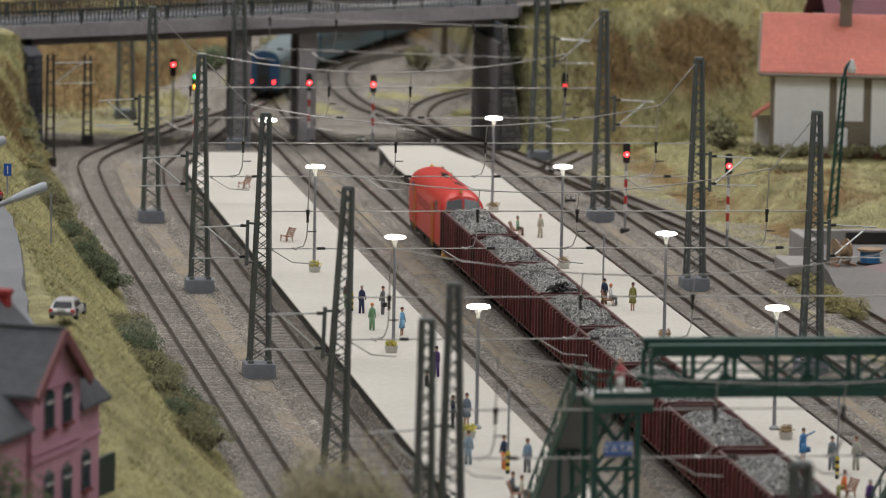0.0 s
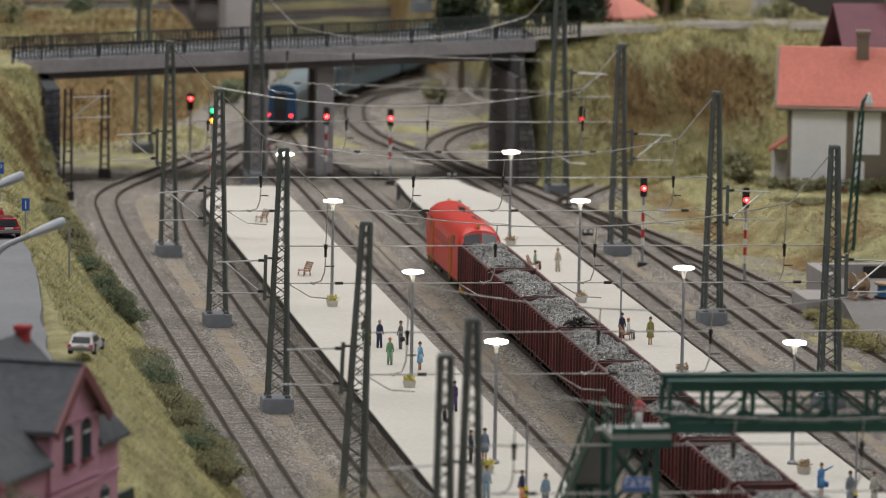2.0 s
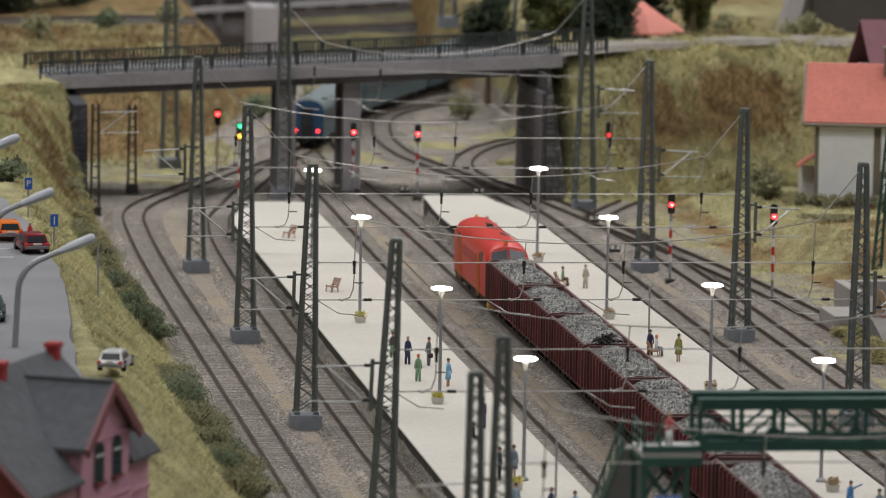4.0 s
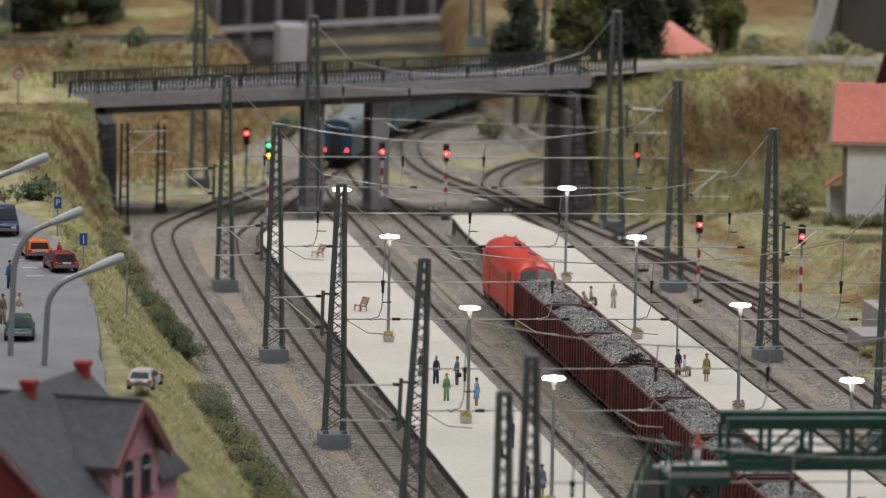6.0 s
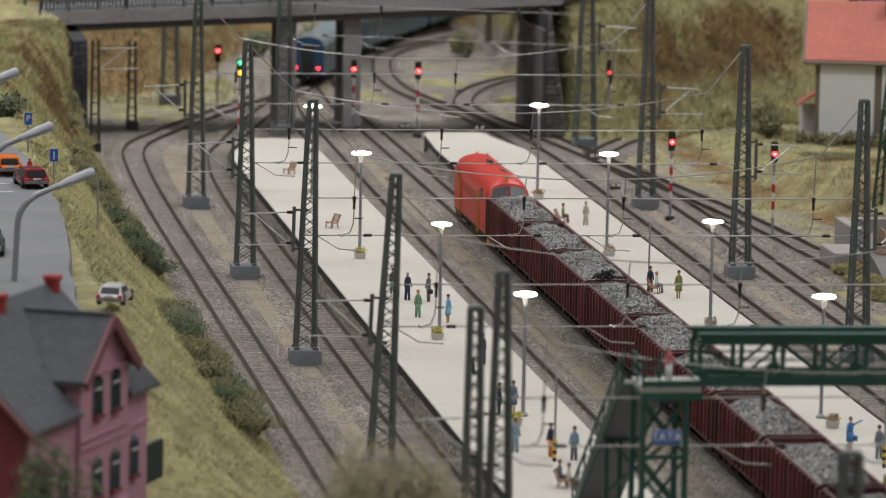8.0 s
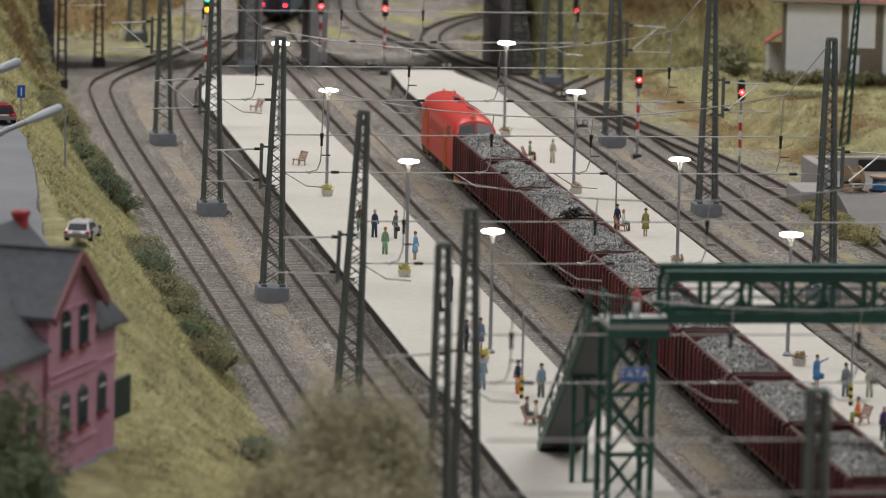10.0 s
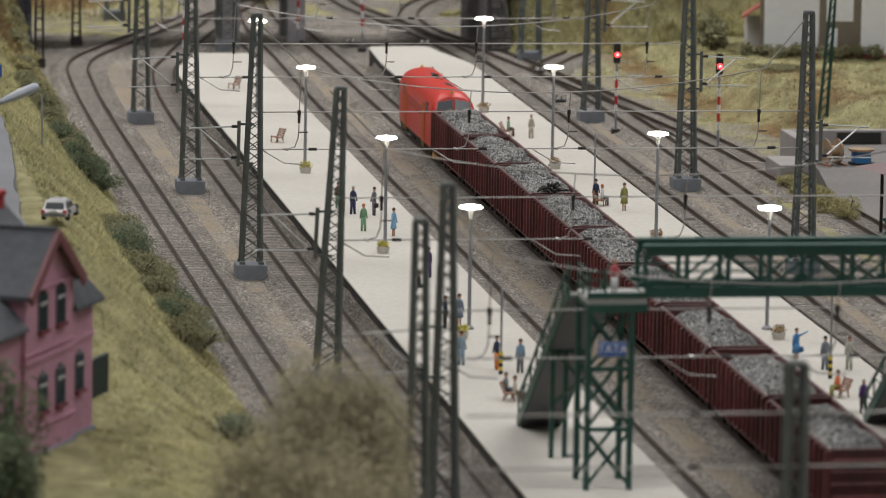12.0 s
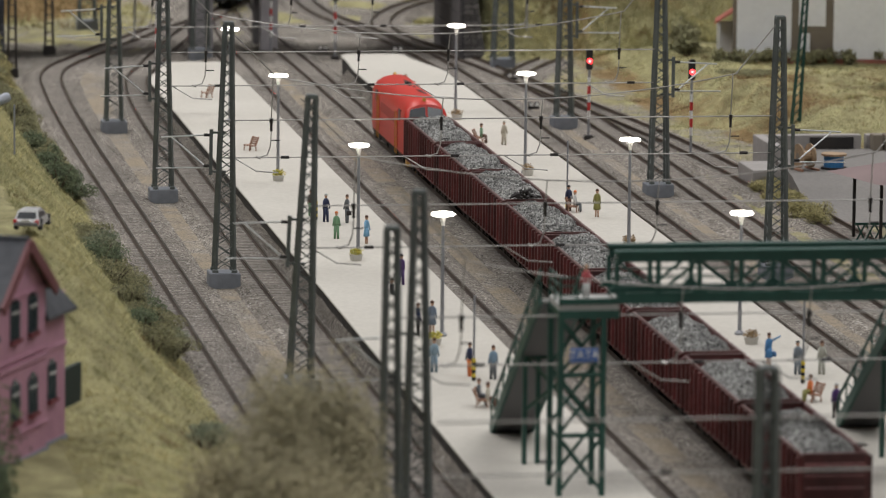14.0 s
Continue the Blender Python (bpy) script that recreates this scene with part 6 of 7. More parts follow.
t = thing("far_terrace", 0, 0, 0, "olive terraced slope with dark tracks behind the bridge", "embankment", kind="structure")
rings = []
for i in range(15):
    x = 10.6 + 1.9 * i
    rise = 0.062 * (x - 10)
    rings.append([(x, 191, 0), (x, 191, 0.5), (x, 193.5, 4.0 + rise * 0.3 + 0.3 * wobble(x, 1, 5)), (x, 194.5, 5.4 + rise * 0.3), (x, 196.5, 8.0 + rise * 0.7 + 0.3 * wobble(x, 9, 4)), (x, 204, 9.3 + rise), (x, 214, 9.3 + rise), (x, 214, 0)])
part("terrace_slope", B().loft(rings), M_FARSLOPE, t)
for y, z, tilt in ((198.5, 8.7, 0.045), (205.5, 9.6, 0.062)):
    line = [(10.8 + 2.6 * i, y + 0.4 * math.sin(i * 0.5), z + tilt * 2.6 * i) for i in range(11)]
    part("track_bed", B().loft([[(x, q - 1.5, h - 0.6), (x, q - 1.1, h + 0.1), (x, q + 1.1, h + 0.1), (x, q + 1.5, h - 0.6)] for x, q, h in line]), M_FARBED, t)
    for d in (-0.83, 0.83):
        part("rail", B().tube([(x, q + d, h + 0.25) for x, q, h in line], 0.1), M_RAIL, t)
part("edge_beam", B().bar((2, 206.8, 10.0), (40, 206.8, 12.4), 0.5, 0.55), M_CONCRETE, t, "pale concrete edge beam")
farther(t, 1.13)
shed = thing("goods_shed", 0, 208, 0, "long dark shed with tall narrow bays and pale pillars", "shed")
part("wall", B().box(2, 44, 1.0, 9, 6, 24), M_CONCRETE_DARK, shed)
for k in range(13):
    x = 3 + 3.1 * k
    # flat black slab paints the shade of an open bay
    part("bay", B().box(x, x + 2.0, 0.85, 1.1, 9 + 0.055 * x, 20), M_BLACK, shed, "black panel drawn as a shaded bay")
    part("pillar", B().slab(x - 0.75, x - 0.25, 0.3, 1.1, 8, 22, 0.05), M_CONCRETE_DARK, shed, "concrete pillar")
farther(shed, 1.13)
tagged(part("retaining_wall", B().slab(14.3, 17.2, 262.0, 270.0, 0, 6.2, 0.05), M_CONCRETE), "pale concrete retaining wall behind the bridge", "retaining wall", kind="structure")

# ---- loading ramp on the right ----
M_RAMP = mat("ramp_concrete", (0.33, 0.31, 0.295), 0.9, 0, (0.25, 0.235, 0.22), 14, 0.8, 0.08, 0.2)
M_PAVE = mat("ramp_paving", (0.19, 0.178, 0.165), 0.9, 0, (0.135, 0.127, 0.118), 10, 0.8, 0.1, 0.2, 400)
t = thing("loading_ramp", 0, 0, 0, "grey concrete loading ramp with a low back wall", "loading ramp", kind="structure")
part("ramp_body", B().add([(35.4, 38.5, 0), (64, 38.5, 0), (64, 52.5, 0), (36.6, 52.5, 0), (35.4, 38.5, 1.75), (64, 38.5, 1.75), (64, 52.5, 1.75), (36.6, 52.5, 1.75)],
                          [(0, 3, 2, 1), (4, 5, 6, 7), (0, 1, 5, 4), (1, 2, 6, 5), (2, 3, 7, 6), (3, 0, 4, 7)]), M_PAVE, t)
part("ramp_slope", B().add([(33.8, 22.8, 0.0), (64, 22.8, 0.0), (64, 38.5, 0.0), (35.4, 38.5, 0.0), (33.8, 22.8, 0.42), (64, 22.8, 0.42), (64, 38.5, 1.745), (35.4, 38.5, 1.745)],
                           [(0, 3, 2, 1), (4, 5, 6, 7), (0, 1, 5, 4), (1, 2, 6, 5), (2, 3, 7, 6), (3, 0, 4, 7)]), M_PAVE, t)
part("back_wall", B().slab(36.6, 43.6, 52.5, 53.3, 0, 2.75, 0.05).slab(44.0, 64, 52.5, 53.3, 0, 2.75, 0.05), M_RAMP, t, "pale concrete back wall")
part("side_wall", B().slab(35.8, 36.6, 46.5, 53.3, 0, 2.75, 0.05), M_RAMP, t, "pale concrete side wall")
part("stub_wall", B().slab(33.3, 35.5, 41.4, 46.4, 0, 1.72, 0.05), M_RAMP, t, "low concrete stub wall")
# no recess: a black slab on the wall paints the niche's shade
part("niche", B().box(39.8, 43.0, 52.3, 52.6, 1.8, 2.6), M_BLACK, t, "black panel drawn as a shaded niche")
for k in range(5):
    part("timber", B().slab(44.2 + 0.9 * k, 44.9 + 0.9 * k, 51.2, 52.3, 1.75, 2.9, 0.05), M_TAUPE, t)

M_WOOD = mat("brown_drum_wood", (0.33, 0.23, 0.14), 0.75, 0, (0.22, 0.15, 0.09), 120, 0.8, 0.15)
M_DRUMBLUE = mat("blue_cable", (0.03, 0.16, 0.36), 0.5)


def cable_drum(x, y, z, flat, core, label):
    t = thing("cable_drum", x, y, z, label, "cable drum", 15, "cable drums")
    if flat:
        for zz in (0.0, 0.95):
            part("flange", B().rod((0, 0, zz), (0, 0, zz + 0.14), 0.9, n=20), M_WOOD if zz else M_BLACK, t)
        part("cable", B().rod((0, 0, 0.12), (0, 0, 0.97), 0.7, n=18), core, t)
    else:
        for xx in (-0.52, 0.4):
            part("flange", B().rod((xx, 0, 0.98), (xx + 0.12, 0, 0.98), 0.86, n=18), M_WOOD, t)
            part("hub", B().rod((xx - 0.03, 0, 0.98), (xx + 0.15, 0, 0.98), 0.25, n=10), M_TAUPE, t)
        part("core", B().rod((-0.45, 0, 0.98), (0.45, 0, 0.98), 0.38, n=14), core, t)
        for xx in (-0.62, 0.62):
            part("chock", B().bar((xx, -1.0, 0.08), (xx, 1.0, 0.08), 0.15, 0.15), M_BENCH, t)


cable_drum(36.9, 41.2, 1.76, False, M_WOOD, "upright wooden cable drum on two chocks")
cable_drum(39.1, 41.6, 1.76, True, M_DRUMBLUE, "cable drum with blue cable lying flat")
t = thing("market_stall", 34.4, 18.4, 0.35, "dusty rose canopy on dark posts with a green fence", "canopy")
part("canopy", B().add([(-1.0, 0.6, 4.3), (0.9, -6.5, 4.3), (4.6, -2.4, 5.6), (14, -2.4, 5.6), (14, 0.6, 4.3), (14, -6.5, 4.3)],
                       [(0, 1, 2), (1, 5, 3, 2), (0, 2, 3, 4), (0, 4, 5, 1), (3, 5, 4)]),
     mat("dusty_rose_canvas", (0.22, 0.16, 0.155), 0.85, 0, (0.17, 0.122, 0.12), 20, 0.7), t, "dusty rose canvas canopy")
for x, y in ((0.5, -1.2), (1.5, -4.6), (5.6, -5.6), (9.0, -5.6), (5.0, -0.2)):
    part("post", B().rod((x, y, 0), (x, y, 4.4), 0.11), M_BLACK, t)
fence = part("fence", B().box(0.2, 8, -2.9, -2.75, 1.2, 1.35).box(0.2, 8, -2.9, -2.75, 0.1, 0.22), M_GREEN, t, "green lattice fence")
for k in range(13):
    part("slat", B().bar((0.3 + 0.6 * k, -2.83, 0.15), (0.9 + 0.6 * k, -2.83, 1.3), 0.06, 0.1), M_GREEN, fence)
    part("slat", B().bar((0.9 + 0.6 * k, -2.86, 0.15), (0.3 + 0.6 * k, -2.86, 1.3), 0.06, 0.1), M_GREEN, fence)

t = thing("yard_lamp", 42.5, 69.6, 1.0, "tall dark green lattice yard lamp with a white bulb", "lamp")
for i, j in ((-1, -1), (1, -1), (1, 1), (-1, 1)):
    part("leg", B().bar((i * 0.3, j * 0.3, 0), (0.7 + i * 0.14, j * 0.14, 11.2), 0.11, 0.11), M_GREEN, t)
for k in range(16):
    z = 0.4 + 0.68 * k
    w = 0.3 - 0.01 * k
    o = 0.7 * z / 11.2
    part("brace", B().bar((o - w, -w, z), (o + w, -w, z + 0.66), 0.07, 0.07), M_GREEN, t)
part("bracket", B().tube([(0.7, 0, 11.2), (0.8, 0, 11.9), (1.2, 0, 12.4)], 0.13), M_GREEN, t)
part("lamp_head", B().lathe([(0.3, 11.5), (0.34, 11.8), (0.2, 12.3), (0.12, 12.5)], 12, 1.25, 0), M_WHITE, t, "white lamp bulb")


# ---- street: cars, lamps, signs ----
M_TYRE = mat("black_tyre", (0.02, 0.02, 0.02), 0.8)
M_CARGLASS = mat("car_glass", (0.02, 0.025, 0.03), 0.3, spec=0.25)
M_PLATE = mat("plate_white", (0.6, 0.6, 0.55), 0.5)
M_CHROME = mat("grey_bumper", (0.2, 0.2, 0.21), 0.4, 0.3)


def toy_car(x, y, z, turn, colour, label, suv=False, size=1.0):
    """Local -y is the rear of the car."""
    t = thing("toy_car", x, y, z, label, "car", turn, "parked toy cars")
    m = mat("car_paint", colour, 0.25, 0.1, tuple(c * 0.9 for c in colour), 20, 0.5)
    L, W, h = (2.2, 0.9, 1.75) if suv else (1.95, 0.84, 1.26)
    belt = h * 0.56

    def ring(y, w, z0, z1):
        return [(-w, y, z0), (-w * 1.02, y, (z0 + z1) / 2), (-w * 0.93, y, z1), (w * 0.93, y, z1), (w * 1.02, y, (z0 + z1) / 2), (w, y, z0)]

    part("body", B().loft([ring(-L, W * 0.86, 0.42, belt * 0.85), ring(-L + 0.14, W * 0.96, 0.3, belt), ring(-L * 0.3, W, 0.28, belt + 0.03), ring(L * 0.35, W, 0.28, belt),
                           ring(L - 0.25, W * 0.95, 0.3, belt * 0.86), ring(L, W * 0.82, 0.42, belt * 0.7)]), m, t, smooth=True)
    cab = [[(-W * 0.9, -L + 0.2, belt - 0.02), (W * 0.9, -L + 0.2, belt - 0.02), (W * 0.9, L * 0.45, belt - 0.02), (-W * 0.9, L * 0.45, belt - 0.02)],
           [(-W * 0.74, -L + 0.62, h - 0.06), (W * 0.74, -L + 0.62, h - 0.06), (W * 0.74, L * 0.05, h - 0.06), (-W * 0.74, L * 0.05, h - 0.06)],
           [(-W * 0.64, -L + 0.78, h), (W * 0.64, -L + 0.78, h), (W * 0.64, -0.05, h), (-W * 0.64, -0.05, h)],
           [(-W * 0.45, -L + 0.98, h + 0.05), (W * 0.45, -L + 0.98, h + 0.05), (W * 0.45, -0.25, h + 0.05), (-W * 0.45, -0.25, h + 0.05)]]
    part("cabin", B().loft(cab), m, t, smooth=True)
    part("rear_window", B().add([(-W * 0.72, -L + 0.22, belt + 0.06), (W * 0.72, -L + 0.22, belt + 0.06), (W * 0.62, -L + 0.55, h - 0.14), (-W * 0.62, -L + 0.55, h - 0.14),
                                 (-W * 0.72, -L + 0.35, belt + 0.06), (W * 0.72, -L + 0.35, belt + 0.06), (W * 0.62, -L + 0.7, h - 0.14), (-W * 0.62, -L + 0.7, h - 0.14)],
                                [(0, 1, 2, 3), (7, 6, 5, 4), (0, 4, 5, 1), (1, 5, 6, 2), (2, 6, 7, 3), (3, 7, 4, 0)]), M_CARGLASS, t)
    part("windscreen", B().add([(-W * 0.74, L * 0.45, belt + 0.03), (W * 0.74, L * 0.45, belt + 0.03), (W * 0.64, L * 0.1, h - 0.12), (-W * 0.64, L * 0.1, h - 0.12),
                                (-W * 0.74, L * 0.3, belt + 0.03), (W * 0.74, L * 0.3, belt + 0.03), (W * 0.64, 0, h - 0.12), (-W * 0.64, 0, h - 0.12)],
                               [(3, 2, 1, 0), (4, 5, 6, 7), (1, 5, 4, 0), (2, 6, 5, 1), (3, 7, 6, 2), (0, 4, 7, 3)]), M_CARGLASS, t)
    for s in (-1, 1):
        part("side_window", B().add([(s * W * 0.9, -L + 0.55, belt + 0.05), (s * W * 0.9, L * 0.28, belt + 0.05), (s * W * 0.78, 0, h - 0.16), (s * W * 0.78, -L + 0.75, h - 0.16),
                                     (s * W * 0.7, -L + 0.55, belt + 0.05), (s * W * 0.7, L * 0.28, belt + 0.05), (s * W * 0.6, 0, h - 0.16), (s * W * 0.6, -L + 0.75, h - 0.16)],
                                    [(0, 1, 2, 3), (7, 6, 5, 4), (0, 4, 5, 1), (1, 5, 6, 2), (2, 6, 7, 3), (3, 7, 4, 0)]), M_CARGLASS, t)
        part("tail_light", B().slab(s * W * 0.8 - 0.12, s * W * 0.8 + 0.12, -L - 0.02, -L + 0.22, belt * 0.62, belt * 1.02, 0.03), M_SIGRED, t)
        part("headlight", B().slab(s * W * 0.6 - 0.16, s * W * 0.6 + 0.16, L - 0.14, L + 0.03, belt * 0.5, belt * 0.68, 0.02), M_WHITE, t)
        for yy in (-L * 0.6, L * 0.6):
            w = part("wheel", B().rod((s * (W - 0.2), yy, 0.36), (s * (W + 0.02), yy, 0.36), 0.36, n=16), M_TYRE, t)
            part("rim", B().rod((s * (W - 0.05), yy, 0.36), (s * (W + 0.035), yy, 0.36), 0.2, n=12), M_CHROME, w)
    part("bumper", B().slab(-W * 0.9, W * 0.9, -L - 0.07, -L + 0.2, 0.36, 0.56, 0.04), M_CHROME, t)
    part("bumper", B().slab(-W * 0.86, W * 0.86, L - 0.2, L + 0.07, 0.36, 0.55, 0.04), M_CHROME, t)
    part("plate", B().box(-0.26, 0.26, -L - 0.09, -L - 0.02, 0.6, 0.72), M_PLATE if not suv else M_BLACK, t)
    t.scale = (size, size, size)


Z_ST = 9.25
toy_car(-24.2, 17.5, Z_ST, 8, (0.19, 0.012, 0.02), "dark red hatchback parked at the kerb")
toy_car(-25.4, 24.0, Z_ST + 0.02, 4, (0.72, 0.17, 0.02), "orange car parked in front of a red one")
toy_car(-22.6, -34.3, Z_ST, -16, (0.52, 0.52, 0.51), "white hatchback parked at the end of the street", size=0.87)
toy_car(-28.4, -14.5, Z_ST, 176, (0.03, 0.075, 0.06), "dark green car parked on the street")
toy_car(-26.8, 37.5, Z_ST + 0.05, 178, (0.02, 0.035, 0.09), "dark blue estate car facing the camera", True)
toy_car(-30.6, -12.0, Z_ST, 176, (0.05, 0.09, 0.07), "green car parked further from the bank")


def street_lamp(x, y, z, reach, height, label="grey curved street lamp with a long head"):
    t = thing("street_lamp", x, y, z, label, "street lamp", group="street lamps")
    pts = [(0, 0, 0), (0.15, 0, height * 0.55)]
    for k in range(9):
        a = math.pi / 2 * k / 8 * 0.78
        pts.append((0.15 + reach * 0.62 * (1 - math.cos(a)), 0, height * 0.55 + height * 0.36 * math.sin(a)))
    part("pole", B().tube(pts, 0.17, 8), M_POLE, t)
    e = Vector(pts[-1])
    d = Vector((1, 0, 0.42)).normalized()
    part("arm", B().rod(e, e + d * reach * 0.28, 0.15, 0.17, 8), M_POLE, t)
    a = e + d * reach * 0.25
    head = B()
    rings = []
    for f, r in ((0, 0.16), (0.12, 0.26), (0.5, 0.34), (0.92, 0.34), (1.0, 0.22)):
        c = a + d * (reach * 0.62 * f)
        rings.append([(c.x - d.z * r * math.sin(q) * 0.8, r * math.cos(q), c.z + d.x * r * math.sin(q) * 0.8) for q in [2 * math.pi * i / 10 for i in range(10)]])
    part("lamp_head", head.loft(rings), mat("pale_lamp_housing", (0.42, 0.45, 0.5), 0.4), t, "pale grey long lamp head", True)


street_lamp(-27.6, -26, Z_ST, 3.5, 5.6)
street_lamp(-29.3, -22, Z_ST, 3.2, 8.1)
street_lamp(-31.6, -15, Z_ST, 3.8, 10.5)

M_SIGNBLUE = mat("blue_road_sign", (0.02, 0.1, 0.42), 0.4)


def road_sign(x, y, z, h, letter, label):
    t = thing("road_sign", x, y, z, label, "road sign", group="blue road signs")
    part("pole", B().rod((0, 0, -0.6), (0, 0, h), 0.06), M_POLE, t)
    plate = part("plate", B().slab(-0.25, 0.25, -0.07, 0.02, h - 0.75, h + 0.05, 0.01), M_SIGNBLUE, t, "blue sign plate")
    if letter:
        c = bpy.data.curves.new("letter", "FONT")
        c.body, c.size, c.align_x, c.align_y, c.extrude = letter, 0.6 * K, "CENTER", "CENTER", 0.01 * K
        c.materials.append(M_WHITE)
        ob = new("letter", c)
        ob.matrix_basis = pose(0, -0.09 * K, (h - 0.35) * K, 90, 0, 0)
        ob.parent = plate
    else:
        part("symbol", B().box(-0.035, 0.035, -0.1, -0.05, h - 0.62, h - 0.1), M_WHITE, plate)


road_sign(-23.2, 38.5, 9.2, 2.4, "P", "blue parking sign with a white letter on a pole")
road_sign(-22.5, 21.5, 8.9, 2.2, "", "blue road sign with a white stroke on a pole")
t = thing("road_sign", -21.6, 125, 10.4, "round red-rimmed road sign on the hill road", "road sign")
part("pole", B().rod((0, 0, -0.5), (0, 0, 2.2), 0.06), M_POLE, t)
part("plate", B().rod((0, -0.02, 2.1), (0, -0.1, 2.1), 0.45, n=20), M_SIGRED, t, "red rim")
part("face", B().rod((0, -0.09, 2.1), (0, -0.13, 2.1), 0.33, n=20), M_WHITE, t, "white face with a bar")
part("bar", B().box(-0.2, 0.2, -0.16, -0.12, 2.04, 2.16), M_BLACK, t)
t = thing("thin_post", -20.6, 8.0, 8.2, "thin grey pole on the grass bank", "post")
part("pole", B().rod((0, 0, -0.5), (0, 0, 2.6), 0.06), M_POLE, t)
figure(-28.1, -7.5, 0, CREAM, WHITE_C, (0.6, 0.5, 0.3), z=Z_ST, label="pale toy figure standing on the street", h=1.8)
figure(-29.1, -8.5, 0, (0.2, 0.17, 0.12), (0.2, 0.17, 0.12), BROWN, z=Z_ST, label="toy figure in brown standing on the street", h=1.8)
figure(-27.9, 8.0, 0, (0.03, 0.15, 0.35), NAVY, BROWN, z=Z_ST, label="toy figure in blue standing on the street", h=1.8)
figure(-24.0, 22.5, 0, RED_C, RED_C, (0.6, 0.5, 0.3), z=Z_ST, label="toy figure in red beside the orange car", h=1.25)
M_LINE = mat("white_road_paint", (0.6, 0.6, 0.58), 0.8)
for k in range(5):
    tagged(part("road_mark", B().box(-26.6, -25.5, 14 + 4.2 * k, 14.25 + 4.2 * k, Z_ST - 0.02, Z_ST + 0.03), M_LINE), "short white parking mark on the street", "road marking", "parking marks")

# ---- plants ----
M_HEDGE = mat("olive_hedge_foliage", (0.18, 0.177, 0.09), 0.9, 0, (0.25, 0.232, 0.125), 40, 0.8, per_island=0.5)
M_HEDGE_DARK = mat("deep_green_hedge_foliage", (0.085, 0.118, 0.066), 0.9, 0, (0.15, 0.16, 0.08), 40, 0.8, per_island=0.5)
M_DRYBUSH = mat("dry_olive_foliage", (0.4, 0.355, 0.225), 0.9, 0, (0.25, 0.23, 0.14), 25, 0.9, per_island=0.4)
M_TWIG = mat("brown_twig", (0.1, 0.075, 0.05), 0.85)
M_TEAL = mat("blue_green_foliage", (0.15, 0.18, 0.12), 0.85, 0, (0.22, 0.22, 0.13), 40, 0.8, per_island=0.4)
M_CONIFER = mat("dark_conifer_foliage", (0.02, 0.035, 0.018), 0.85, 0, (0.04, 0.055, 0.022), 40, 0.8, per_island=0.4)
M_TREE = mat("yellow_green_foliage", (0.11, 0.12, 0.03), 0.85, 0, (0.07, 0.085, 0.025), 40, 0.8, per_island=0.4)


def bush(x, y, r, h, material, seed, label, count=900, leaf=0.3, z=None, lumps=6):
    rng = random.Random(seed)
    z0 = ground_height(x, y)[0] if z is None else z
    t = thing("bush", x, y, z0, label, "bush", group="bushes")
    b = B()
    for k in range(lumps):
        a = rng.uniform(0, 6.28)
        q = rng.uniform(0, 0.62) * r
        rr = r * rng.uniform(0.38, 0.62)
        leaves(b, q * math.cos(a), q * math.sin(a), h * rng.uniform(0.3, 0.68), rr, rr, h * rng.uniform(0.26, 0.42), count // lumps, leaf, rng, 0.35)
    part("foliage", b, material, t)
    tw = B()
    for k in range(7):
        a = rng.uniform(0, 6.28)
        tw.rod((0, 0, -0.3), (0.5 * r * math.cos(a), 0.5 * r * math.sin(a), h * rng.uniform(0.4, 0.8)), 0.09, 0.03, 5)
    part("stem", tw, M_TWIG, t)


M_SCRUB = mat("yellow_brown_scrub_foliage", (0.33, 0.29, 0.13), 0.9, 0, (0.2, 0.185, 0.08), 40, 0.8, per_island=0.5)
HEDGE = "dense olive-green bush on the grassy bank"
for k in range(24):
    f = k / 23
    bush(-18.0 + 2.7 * f + 0.7 * math.sin(k * 2.1), 63 - 31 * f, 1.55 + 0.25 * math.sin(k * 3.3), 1.5 + 0.35 * math.sin(k * 1.7), M_HEDGE_DARK if k in (14, 15, 19, 20, 21, 22, 23) else M_HEDGE, 100 + k, HEDGE, 3600, 0.095)
for k in range(20):
    f = k / 19
    bush(-16.7 + 1.6 * f + 0.8 * math.sin(k * 1.9), 1 - 35 * f, 1.95 + 0.25 * math.sin(k * 2.9), 1.45 + 0.3 * math.sin(k * 2.3), M_HEDGE_DARK if k % 5 == 1 else (M_TEAL if k % 7 == 3 else M_HEDGE), 140 + k, HEDGE, 3400, 0.095)
for k in range(7):
    bush(-15.6 + 0.3 * math.sin(k * 2.2), 100 + 1.9 * k, 0.9, 1.1 + 0.3 * math.sin(k * 1.9), M_SCRUB if k % 3 == 1 else M_HEDGE, 420 + k, "scrubby bush beside the stone abutment", 1500, 0.11)
for k in range(12):
    f = k / 11
    bush(-17.0 + 0.8 * f + 0.7 * math.sin(k * 2.7), 66 + 34 * f, 1.2, 0.7 + 0.4 * math.sin(k * 1.3) ** 2, M_SCRUB if k % 3 else M_HEDGE, 170 + k, "scrubby bush at the foot of the hill", 900, 0.16)
for x, y, r, h, m, s in ((-23.5, 60, 2.0, 2.2, M_HEDGE_DARK, 1), (-27, 58, 1.6, 1.8, M_HEDGE, 2)):
    bush(x, y, r, h, m, 190 + s, "shrub on the grassy hillside", 600, 0.3)
bush(-15.9, -59, 1.5, 1.7, M_TEAL, 201, "pale blue-green bush on the bank", 2600, 0.11)
